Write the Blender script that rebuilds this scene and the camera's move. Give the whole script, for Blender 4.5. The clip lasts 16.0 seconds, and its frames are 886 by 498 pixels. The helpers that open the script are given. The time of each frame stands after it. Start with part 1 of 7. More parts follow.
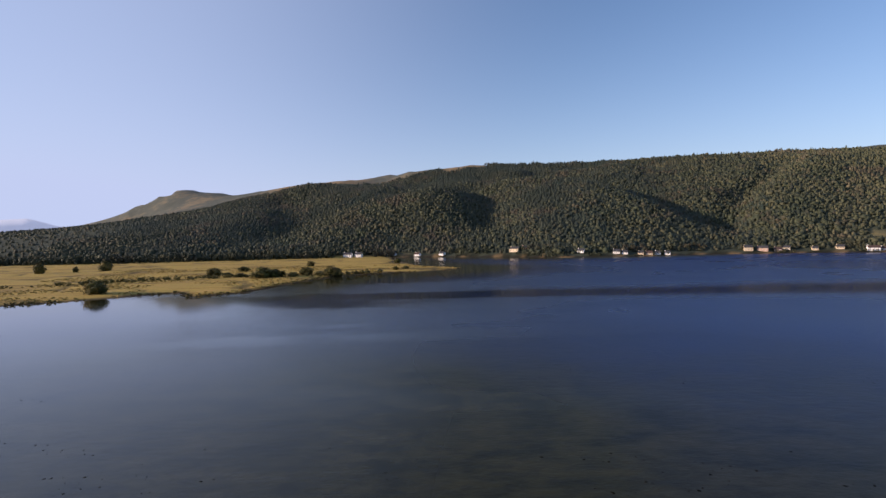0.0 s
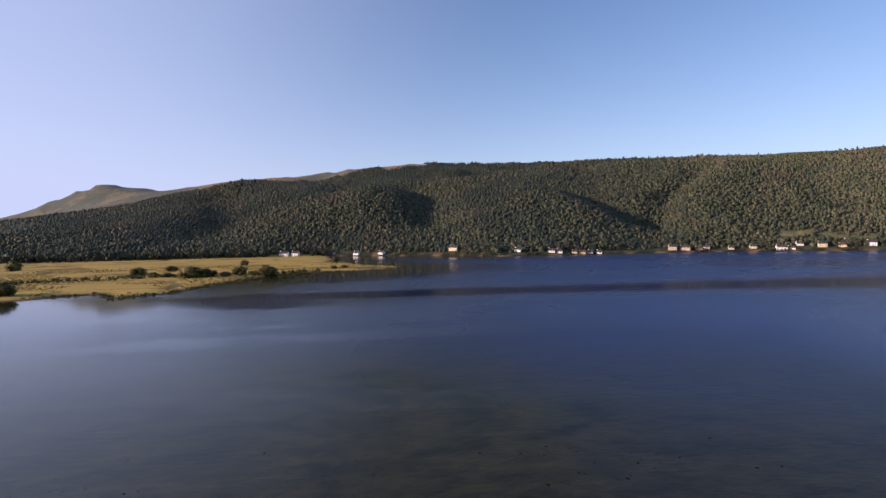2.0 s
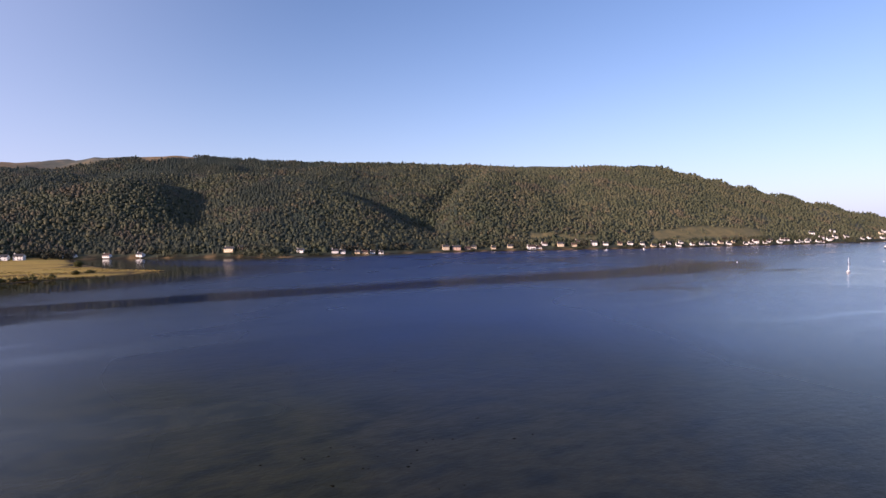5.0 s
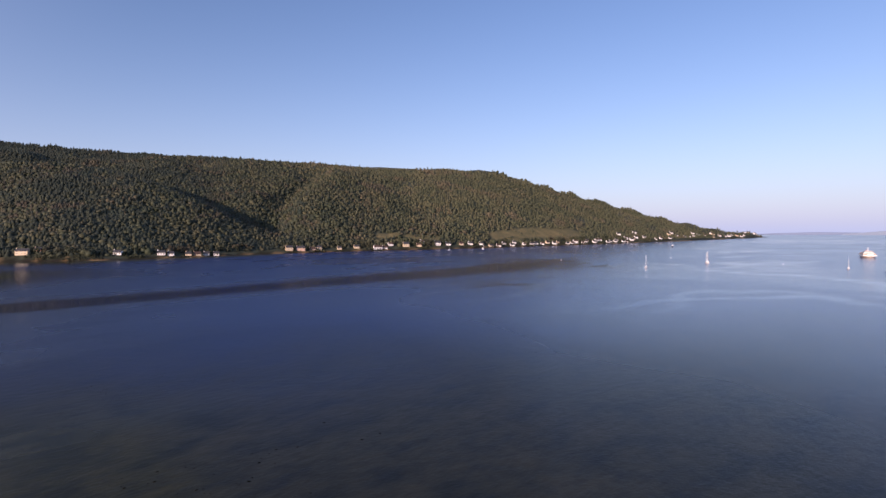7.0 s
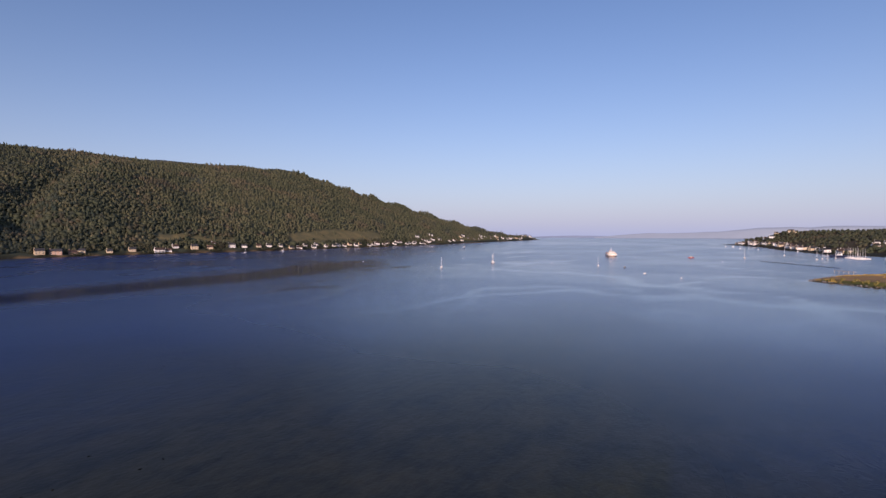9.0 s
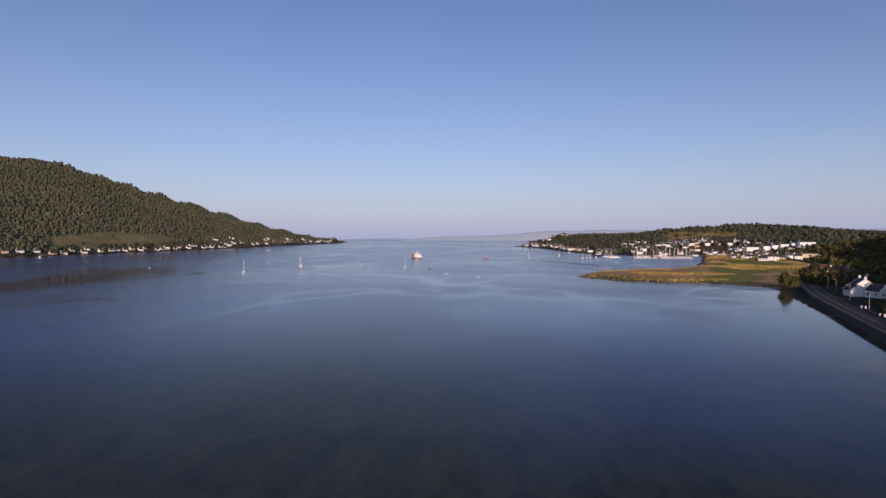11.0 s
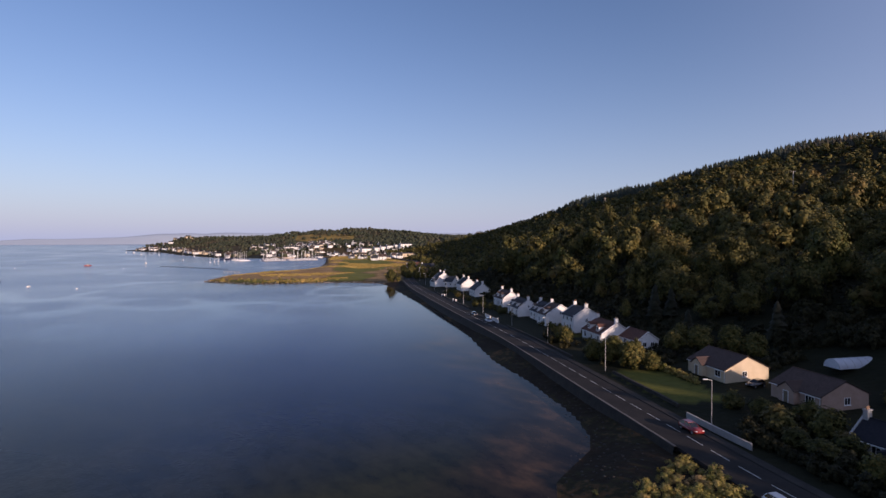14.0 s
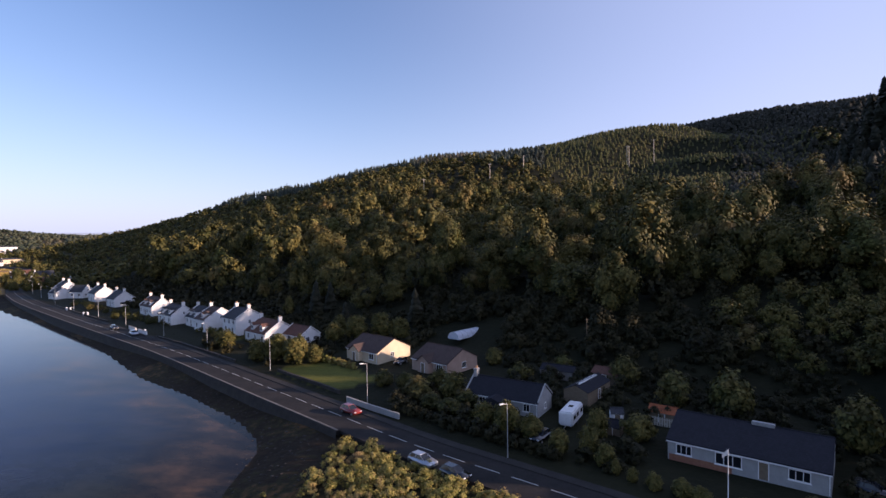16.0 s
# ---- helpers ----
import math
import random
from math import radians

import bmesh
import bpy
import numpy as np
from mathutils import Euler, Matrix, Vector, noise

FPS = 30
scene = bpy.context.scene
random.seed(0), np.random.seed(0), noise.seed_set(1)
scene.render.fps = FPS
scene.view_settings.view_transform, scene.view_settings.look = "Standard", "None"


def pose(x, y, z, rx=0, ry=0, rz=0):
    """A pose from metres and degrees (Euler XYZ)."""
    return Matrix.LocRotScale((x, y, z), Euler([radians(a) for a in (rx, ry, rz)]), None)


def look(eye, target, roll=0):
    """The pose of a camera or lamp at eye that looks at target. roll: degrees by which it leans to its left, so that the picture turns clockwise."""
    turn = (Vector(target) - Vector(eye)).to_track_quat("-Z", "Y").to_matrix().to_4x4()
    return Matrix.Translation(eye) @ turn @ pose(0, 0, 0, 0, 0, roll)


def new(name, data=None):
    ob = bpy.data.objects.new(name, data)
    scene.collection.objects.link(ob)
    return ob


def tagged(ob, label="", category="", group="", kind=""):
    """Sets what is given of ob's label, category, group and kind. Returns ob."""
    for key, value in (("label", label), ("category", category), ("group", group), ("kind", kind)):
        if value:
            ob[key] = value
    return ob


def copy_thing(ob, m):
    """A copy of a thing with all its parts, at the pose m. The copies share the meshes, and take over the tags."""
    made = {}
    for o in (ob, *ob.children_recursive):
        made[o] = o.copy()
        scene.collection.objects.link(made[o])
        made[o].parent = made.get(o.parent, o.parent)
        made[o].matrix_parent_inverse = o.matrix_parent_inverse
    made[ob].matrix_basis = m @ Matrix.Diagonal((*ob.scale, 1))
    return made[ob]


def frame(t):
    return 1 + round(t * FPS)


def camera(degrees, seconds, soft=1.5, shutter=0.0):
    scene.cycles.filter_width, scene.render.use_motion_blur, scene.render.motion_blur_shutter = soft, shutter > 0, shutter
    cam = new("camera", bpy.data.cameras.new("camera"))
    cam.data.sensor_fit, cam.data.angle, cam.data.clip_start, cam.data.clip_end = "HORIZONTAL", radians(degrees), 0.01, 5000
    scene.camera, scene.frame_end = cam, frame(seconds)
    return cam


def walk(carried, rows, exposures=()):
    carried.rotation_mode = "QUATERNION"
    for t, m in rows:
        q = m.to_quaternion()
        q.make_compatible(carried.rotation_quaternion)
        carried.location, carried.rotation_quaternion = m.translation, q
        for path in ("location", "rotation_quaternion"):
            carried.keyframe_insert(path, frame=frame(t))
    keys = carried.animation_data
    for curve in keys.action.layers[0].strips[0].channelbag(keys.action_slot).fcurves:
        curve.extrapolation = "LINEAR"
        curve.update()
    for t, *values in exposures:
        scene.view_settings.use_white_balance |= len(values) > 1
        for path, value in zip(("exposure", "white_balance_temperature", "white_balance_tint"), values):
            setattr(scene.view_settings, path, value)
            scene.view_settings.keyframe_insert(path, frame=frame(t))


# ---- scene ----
cam = camera(79.65, 16.0)

# ---- the camera hovers over the loch and pans to the right: seconds, yaw, pitch, roll ----
EYE = 33.0
PAN = [
    (0.0, 0.00, -1.22, 1.07),
    (0.5, 0.29, -1.31, 1.00),
    (1.0, -0.14, -1.35, 0.94),
    (1.5, -2.59, -1.39, 0.89),
    (2.0, -6.51, -1.45, 0.84),
    (2.5, -10.20, -1.47, 0.81),
    (3.0, -14.26, -1.53, 0.72),
    (3.5, -18.02, -1.61, 0.64),
    (4.0, -22.08, -1.63, 0.60),
    (6.5, -41.26, -1.74, 0.42),
    (7.0, -46.03, -1.76, 0.38),
    (7.5, -51.14, -1.76, 0.32),
    (8.0, -56.58, -1.72, 0.24),
    (10.5, -82.25, -1.41, -0.06),
    (11.0, -87.52, -1.33, 0.03),
    (11.5, -93.80, -1.26, -0.03),
    (12.0, -100.67, -1.16, -0.21),
    (12.5, -107.08, -1.11, -0.16),
    (13.0, -113.96, -1.05, -0.10),
    (13.5, -120.30, -1.03, -0.04),
    (14.0, -125.96, -1.05, 0.06),
    (14.5, -132.03, -1.06, 0.15),
    (15.0, -143.89, -1.05, 0.42),
    (15.5, -157.76, -1.13, 0.56),
    (16.0, -161.29, -1.45, 0.74),
]
walk(cam, [(t, pose(0, 0, EYE, 90 + p, r, w)) for t, w, p, r in PAN],
     exposures=[(0.0, 0.44, 6600, 25), (2.0, 0.56, 6600, 30), (3.5, 0.71, 6600, 34), (7.0, 0.38, 6600, 36), (11.0, -0.12, 6550, 33), (12.5, -0.05, 6550, 33), (14.5, 0.15, 6550, 33), (15.1, 0.34, 6550, 33), (15.6, 0.55, 6550, 33), (16.0, 0.73, 6550, 33)])

# ---- daylight: low evening sun from the west ----
SUN_AZ, SUN_EL = -99.0, 13.0          # degrees clockwise from +y, and above the horizon
world = bpy.data.worlds.new("evening_sky")
scene.world = world
world.use_nodes = True
wn = world.node_tree.nodes
sky = wn.new("ShaderNodeTexSky")
sky.sky_type = "NISHITA"
sky.sun_disc = False
sky.sun_elevation = radians(SUN_EL)
sky.sun_rotation = radians(SUN_AZ)
sky.air_density, sky.dust_density, sky.ozone_density = 1.0, 0.35, 2.8
wn["Background"].inputs["Strength"].default_value = 0.13
wl = world.node_tree.links
# lavender haze: a thin layer at the horizon all round, and a wide veil on the sunny side


def w_math(op, a, b):
    x = wn.new("ShaderNodeMath")
    x.operation = op
    for k, v in enumerate((a, b)):
        if isinstance(v, (int, float)):
            x.inputs[k].default_value = v
        else:
            wl.new(v, x.inputs[k])
    return x.outputs[0]


w_co, w_xyz, w_dot = wn.new("ShaderNodeTexCoord"), wn.new("ShaderNodeSeparateXYZ"), wn.new("ShaderNodeVectorMath")
wl.new(w_co.outputs["Generated"], w_xyz.inputs[0])
low = w_math("POWER", 2.718, w_math("MULTIPLY", w_xyz.outputs["Z"], -7.5))
w_dot.operation = "DOT_PRODUCT"
wl.new(w_co.outputs["Generated"], w_dot.inputs[0])
w_dot.inputs[1].default_value = (math.sin(radians(SUN_AZ)) * 0.97, math.cos(radians(SUN_AZ)) * 0.97, 0.23)
w_side = wn.new("ShaderNodeMapRange")
w_side.interpolation_type = "SMOOTHSTEP"
for k, v in (("From Min", -0.35), ("From Max", 0.55), ("To Min", 0.0), ("To Max", 0.56)):
    w_side.inputs[k].default_value = v
wl.new(w_dot.outputs["Value"], w_side.inputs["Value"])
veil = w_math("MINIMUM", w_math("ADD", w_math("MULTIPLY", low, 0.95), w_side.outputs["Result"]), 1.0)
w_mix = wn.new("ShaderNodeMix")
w_mix.data_type = "RGBA"
w_sat = wn.new("ShaderNodeHueSaturation")
w_sat.inputs["Saturation"].default_value = 1.08
w_sat.inputs["Value"].default_value = 0.95
wl.new(sky.outputs["Color"], w_sat.inputs["Color"])
wl.new(veil, w_mix.inputs[0])
wl.new(w_sat.outputs["Color"], w_mix.inputs[6])
w_mix.inputs[7].default_value = (2.85, 3.6, 4.85, 1)
wl.new(w_mix.outputs[2], wn["Background"].inputs["Color"])

sun = new("sun", bpy.data.lights.new("sun", "SUN"))
sun.data.energy = 4.9
sun.data.angle = radians(0.6)
sun.data.color = (1.0, 0.83, 0.62)
sa, se = radians(SUN_AZ), radians(SUN_EL)
sun.matrix_world = look((math.sin(sa) * math.cos(se) * 100, math.cos(sa) * math.cos(se) * 100, math.sin(se) * 100), (0, 0, 0))


# ---- small tools ----
def part(name, bm, material, parent=None, label="", smooth=False):
    me = bpy.data.meshes.new(name)
    bm.normal_update()
    bm.to_mesh(me)
    bm.free()
    me.materials.append(material)
    if smooth:
        for f in me.polygons:
            f.use_smooth = True
    ob = new(name, me)
    if parent is not None:
        ob.parent = parent
    if label:
        ob["label"] = label
    return ob


def thing(name, m, label, category, group="", kind=""):
    ob = new(name)
    ob.matrix_basis = m
    return tagged(ob, label, category, group, kind)


def box(bm, x0, y0, z0, x1, y1, z1, bevel=0.0):
    vs = [bm.verts.new((x, y, z)) for z in (z0, z1) for x, y in ((x0, y0), (x1, y0), (x1, y1), (x0, y1))]
    fs = [bm.faces.new([vs[i] for i in q]) for q in
          ((3, 2, 1, 0), (4, 5, 6, 7), (0, 1, 5, 4), (1, 2, 6, 5), (2, 3, 7, 6), (3, 0, 4, 7))]
    if bevel:
        bmesh.ops.bevel(bm, geom=list({e for f in fs for e in f.edges}), offset=bevel, segments=2, affect="EDGES")
    return bm


def tube(bm, a, b, r0, r1, n=8):
    a, b = Vector(a), Vector(b)
    q = (b - a).to_track_quat("Z", "Y").to_matrix()
    rings = []
    for c, r in ((a, r0), (b, r1)):
        rings.append([bm.verts.new(c + q @ Vector((r * math.cos(6.2832 * i / n), r * math.sin(6.2832 * i / n), 0))) for i in range(n)])
    for i in range(n):
        bm.faces.new((rings[0][i], rings[0][(i + 1) % n], rings[1][(i + 1) % n], rings[1][i]))
    bm.faces.new(rings[0][::-1])
    bm.faces.new(rings[1])
    return bm


def prism(bm, outline, y0, y1):
    """A closed outline in x, z pushed along y."""
    a = [bm.verts.new((x, y0, z)) for x, z in outline]
    b = [bm.verts.new((x, y1, z)) for x, z in outline]
    n = len(outline)
    bm.faces.new(a)
    bm.faces.new(b[::-1])
    for i in range(n):
        bm.faces.new((a[(i + 1) % n], a[i], b[i], b[(i + 1) % n]))
    bmesh.ops.recalc_face_normals(bm, faces=bm.faces[:])
    return bm


def soup(name, verts, tris, material, smooth=False):
    """One mesh object from arrays of points and triangles."""
    me = bpy.data.meshes.new(name)
    verts, tris = np.asarray(verts, np.float32), np.asarray(tris, np.int32)
    me.vertices.add(len(verts))
    me.vertices.foreach_set("co", verts.ravel())
    me.loops.add(tris.size)
    me.loops.foreach_set("vertex_index", tris.ravel())
    me.polygons.add(len(tris))
    me.polygons.foreach_set("loop_start", np.arange(0, tris.size, 3, dtype=np.int32))
    me.update(calc_edges=True)
    if smooth:
        me.polygons.foreach_set("use_smooth", np.ones(len(tris), bool))
    me.materials.append(material)
    return new(name, me)


RNG = np.random.default_rng(11)
LATTICE = np.random.default_rng(5).random((8, 256, 256))


def vnoise(x, y, size, seed=0):
    """Smooth value noise from 0 to 1, with cells of that many metres."""
    g = LATTICE[seed % 8]
    x, y = np.asarray(x) / size + 91.7 * seed, np.asarray(y) / size + 37.3 * seed
    i, j = np.floor(x).astype(int), np.floor(y).astype(int)
    u, v = x - i, y - j
    u, v = u * u * (3 - 2 * u), v * v * (3 - 2 * v)
    a, b = g[i % 256, j % 256], g[(i + 1) % 256, j % 256]
    c, d = g[i % 256, (j + 1) % 256], g[(i + 1) % 256, (j + 1) % 256]
    return (a * (1 - u) + b * u) * (1 - v) + (c * (1 - u) + d * u) * v


def fbm(x, y, size, seed=0):
    return (vnoise(x, y, size, seed) * 4 + vnoise(x, y, size / 2.1, seed + 1) * 2 + vnoise(x, y, size / 4.3, seed + 2)) / 7


def step01(a, b, v):
    t = np.clip((v - a) / (b - a), 0, 1)
    return t * t * (3 - 2 * t)


def along(px, py, pts, vals=None):
    """Distance to a polyline, and a value taken from its nearest place."""
    best = np.full(np.shape(px), 1e12)
    val = np.zeros(np.shape(px))
    for k in range(len(pts) - 1):
        (ax, ay), (bx, by) = pts[k], pts[k + 1]
        dx, dy = bx - ax, by - ay
        t = np.clip(((px - ax) * dx + (py - ay) * dy) / (dx * dx + dy * dy), 0, 1)
        d = (px - ax - t * dx) ** 2 + (py - ay - t * dy) ** 2
        near = d < best
        best = np.where(near, d, best)
        if vals is not None:
            val = np.where(near, vals[k] + t * (vals[k + 1] - vals[k]), val)
    return np.sqrt(best), val


def inside(px, py, pts):
    r = np.zeros(np.shape(px), bool)
    for k in range(len(pts)):
        (ax, ay), (bx, by) = pts[k - 1], pts[k]
        if ay != by:
            r ^= ((ay > py) != (by > py)) & (px < (bx - ax) * (py - ay) / (by - ay) + ax)
    return r


def polar(az, d):
    return (d * math.sin(radians(az)), d * math.cos(radians(az)))


# ---- the plan: shorelines, road, feet and crests of the hills ----
SHORE_HEAD = [(-330, 200), (-241, 288), (-213, 309), (-192, 330), (-172, 346), (-152, 318), (-128, 339), (-119, 393), (-98, 473),
              (-71, 495), (-25, 514), (23, 566), (-30, 640), (-70, 784), (-93, 930), (-40, 925)]
SHORE_FAR = [(30, 890), (105, 856), (177, 790), (261, 786), (399, 802), (553, 791), (781, 728), (935, 703), (1252, 670), (1800, 659), (2600, 655), (3000, 662),
             (2950, 900), (2700, 1500), (3400, 3500), (6000, 4500)]
SHORE_TOWN = [(6000, -4500), (2300, -1600), (1850, -600), (1900, -250), (1842, -157), (1492, -213), (1250, -212), (1012, -229), (905, -300), (925, -385),
              (880, -395), (850, -372), (690, -300), (590, -252), (550, -212), (532, -165), (500, -122), (461, -100), (441, -92), (397, -115), (372, -180), (350, -196)]
SHORE_NEAR = [(325, -190), (254, -161), (203, -143), (147, -117), (108.5, -96.2), (86.6, -88.4), (66, -78.5), (58, -73), (52.6, -66.5), (49, -55), (42, -48), (20, -38),
              (-40, -15), (-120, 10), (-300, 70)]
LOCH = SHORE_HEAD + SHORE_FAR + SHORE_TOWN + SHORE_NEAR
ROAD = [(-300, 40), (-120, -14), (-40, -44), (6, -62), (27, -70), (48, -80), (69, -90), (96, -103), (123, -115.5), (160, -131), (226, -159), (290, -188), (360, -227), (450, -290), (620, -400), (860, -470)]
FOOT_N = ([-3000, -1500, -682, -439, -180, -93, 30, 105, 177, 261, 399, 553, 781, 935, 1252, 1800, 3000, 3050],
          [300, 700, 830, 865, 925, 950, 905, 868, 805, 800, 815, 806, 745, 720, 688, 676, 668, 668])
FOOT_S = ([-700, -300, -100, 0, 50, 100, 150, 250, 400, 520, 700, 950, 1050, 1250, 1850],
          [-10, -55, -90, -112, -139, -150, -166, -212, -320, -430, -500, -480, -300, -250, -190])
CREST_N = [(-48, 2500, 0.8), (-40, 2300, 0.9), (-33, 2250, 0.9), (-31, 2300, 2.1), (-29.3, 2350, 3.8), (-26, 2350, 5.1), (-20.5, 2300, 4.65), (-15, 2200, 5.7), (-8.5, 2100, 6.4), (-2, 1950, 7.3),
           (4, 1880, 7.75), (13, 1850, 7.55), (20, 1800, 7.45), (26, 1800, 7.5), (31.5, 1800, 7.35), (40, 1850, 7.0), (47, 1900, 6.85), (51.3, 1950, 6.6), (56, 2050, 5.1), (61.3, 2150, 3.3), (67.3, 2350, 1.5),
           (72.4, 2600, 0.3), (76.6, 2900, -0.45)]
CREST_S = [(95.4, 1830, -0.85), (100.4, 1700, 0.2), (108, 1600, 0.35), (110.3, 1550, 0.75), (117.2, 1500, 1.15), (122, 1400, 0.85), (124, 1300, 0.4), (127.3, 1200, 0.35), (129.5, 1100, 0.45), (134, 950, 1.3), (138, 850, 2.4),
           (142, 800, 4.0), (151.5, 740, 5.7), (162.4, 680, 7.6), (168, 660, 8.0), (172, 650, 8.6), (176, 645, 9.6), (180, 640, 10.1), (183, 635, 10.4), (185.2, 630, 10.4), (187.0, 600, 8.6), (188.5, 480, 5.0), (189.6, 360, 3.7), (193, 300, 3.3), (198, 270, 3.0), (203, 255, 1.5), (215, 300, 0.5), (235, 400, 0.5), (250, 400, 0.0)]
# ravines and spurs of the far hillside: course, height added, half-width
FOLDS_N = [([(255, 1500), (330, 1450), (383, 1390), (453, 1205), (498, 1031), (520, 930)], -27.0, 66.0), ([(528, 985), (600, 1085), (674, 1167), (793, 1274), (850, 1350)], -24.0, 36.0),
           ([(200, 1380), (280, 1290), (345, 1140), (395, 985)], 14.0, 95.0), ([(-40, 1250), (-60, 1080)], 26.0, 110.0), ([(640, 1000), (760, 1150), (900, 1290)], 14.0, 80.0), ([(70, 1440), (110, 1240), (95, 1060)], -22.0, 55.0),
           ([(-420, 1500), (-330, 1250), (-330, 1050)], -26.0, 80.0), ([(1010, 1150), (900, 960)], -14.0, 60.0)]
RIDGE_S = [(182, 960, 9.0), (185, 900, 9.7), (190, 820, 10.3), (194.5, 760, 10.6), (198.5, 700, 10.4), (201, 660, 10.4), (205, 640, 8.5), (215, 620, 5)]


def crest(rows):
    return [polar(a, d) for a, d, e in rows], [EYE + d * math.tan(radians(e)) for a, d, e in rows]


CN_XY, CN_Z = crest(CREST_N)
CS_XY, CS_Z = crest(CREST_S)
RS_XY, RS_Z = crest(RIDGE_S)


def blended(px, py, pts, vals):
    """Crest height felt at a place: all stretches of the crest, the nearest most."""
    top, low = np.zeros(np.shape(px)), np.zeros(np.shape(px))
    for (ax, ay), (bx, by), va, vb in zip(pts, pts[1:], vals, vals[1:]):
        for t in (0.0, 0.5):
            w = ((px - ax - t * (bx - ax)) ** 2 + (py - ay - t * (by - ay)) ** 2 + 400.0) ** -2.5
            top, low = top + w * (va + t * (vb - va)), low + w
    return top / low


def rise(u, bend):
    u = np.clip(u, 0, 1)
    return u * (1 + bend * (1 - u))


def survey(x, y):
    """Heights of the ground, and what lies there, for arrays of places."""
    x, y = np.asarray(x, float), np.asarray(y, float)
    ds, _ = along(x, y, LOCH + [LOCH[0]])
    wet = inside(x, y, LOCH)
    d = np.where(wet, -ds, ds)
    base = np.where(d > 0, 1.3 * (1 - np.exp(-d / 9)) + 0.5 * fbm(x, y, 60, 1) * step01(2, 30, d), np.maximum(d * 0.035, -5))
    # the north side
    fn = np.interp(x, FOOT_N[0], FOOT_N[1])
    un = (y - fn) * 0.97
    rn, _ = along(x, y, CN_XY)
    hn = blended(x, y, CN_XY, CN_Z)
    q = un / np.maximum(un + rn, 1)
    hn = np.where((un > 0) & ~wet, np.maximum(hn - 2, 0) * rise(q, 0.25), 0)
    gully = (fbm(x + 0.35 * y, y * 0.4, 300, 2) - 0.5) * 270 * 0.6 + (fbm(x, y * 0.6, 130, 4) - 0.5) * 46
    gully = gully * (0.25 + 0.75 * step01(-700, 0, x)) * (1 - 0.85 * step01(500, 1100, x))
    hn = hn + np.where(un > 0, gully * np.clip(q * (1 - q) * 4, 0, 1) * np.clip(hn / 230, 0, 1) ** 1.5, 0)
    for course, lift, wide in FOLDS_N:
        near_it, _ = along(x, y, course)
        hn = hn + np.where(un > 0, lift * np.exp(-(near_it / wide) ** 2) * np.clip(hn / 70, 0, 1), 0)
    # the south side
    fs = np.interp(x, FOOT_S[0], FOOT_S[1])
    us = (fs - y) * 0.9
    rs, _ = along(x, y, CS_XY)
    hs = blended(x, y, CS_XY, CS_Z)
    qs = us / np.maximum(us + rs, 1)
    near = 1 - step01(500, 900, x)
    hs = np.where((us > 0) & ~wet, np.maximum(hs - 2, 0) * rise(qs, 0.45 * near), 0)
    hs = hs + np.where(us > 0, (fbm(x, y, 110, 3) - 0.5) * 22 * np.clip(qs * (1 - qs) * 4, 0, 1) * step01(8, 60, hs), 0)
    hs = hs + 41 * np.exp(-((x + 190) / 60) ** 2 - ((y + 130) / 30) ** 2) * (d > 0)      # an unseen knoll added to the west to shade the bungalows
    hs = hs + 20 * np.exp(-((x + 114) / 27) ** 2 - ((y + 225) / 38) ** 2)                # a wooded spur, mostly out of view, added to shade the lower slope
    hs = hs + 72 * np.exp(-((x + 133) / 28) ** 2 - ((y + 302) / 30) ** 2)                # a steep wooded knob above it
    back, top = along(x, y, RS_XY, RS_Z)
    hs = np.maximum(hs, np.where(us > 0, top * np.exp(-(back / 190) ** 2), 0))             # the higher ridge behind
    creek = np.exp(-((fbm(x, y, 95, 6) - 0.5) / 0.017) ** 2) * step01(2, 8, d) * (un < -15) * (x < 60) * (y > 250)
    base = base - 0.8 * creek
    # the shelf that carries the road, behind a sea wall
    dr, _ = along(x, y, ROAD)
    ry = np.interp(x, [p[0] for p in ROAD], [p[1] for p in ROAD])
    side = (y - ry) * 0.91
    shelf = (d > 0) & (x < 345) & (side < 0.6) & (y < 60)
    bank = (d > 0) & (x < 345) & (side >= 0.6) & (y < 60)
    base = np.where(shelf, np.maximum(base, 2.7 + np.clip(-side - 8, 0, 30) * 0.03), base)
    base = np.where(bank & (x > 38), 1.75 * step01(-1, 9, d), base)
    head = bank & (x <= 44)
    base = np.where(head, np.maximum(base, 2.3 * step01(1, 12, d) * (1 - step01(36, 44, x))), base)
    base = np.where((x >= 345) & (x < 900) & (d > 0) & (y > -520), np.maximum(base, (1.3 + 0.9 * step01(560, 700, x)) * step01(0, 9, d)), base)
    z = base + np.maximum(hn, hs)
    z = np.where((dr < 6.5) & (x < 880), np.minimum(z, 2.62), z)
    return dict(creek=creek, z=z, d=d, un=un, q=q, us=us, qs=qs, side=side, dr=dr, wet=wet, hn=hn, hs=hs)


def ground_z(x, y):
    return float(survey(np.array([x]), np.array([y]))["z"][0])


# ---- materials ----
def nodes_of(name):
    m = bpy.data.materials.new(name)
    m.use_nodes = True
    return m, m.node_tree.nodes, m.node_tree.links, m.node_tree.nodes["Principled BSDF"]


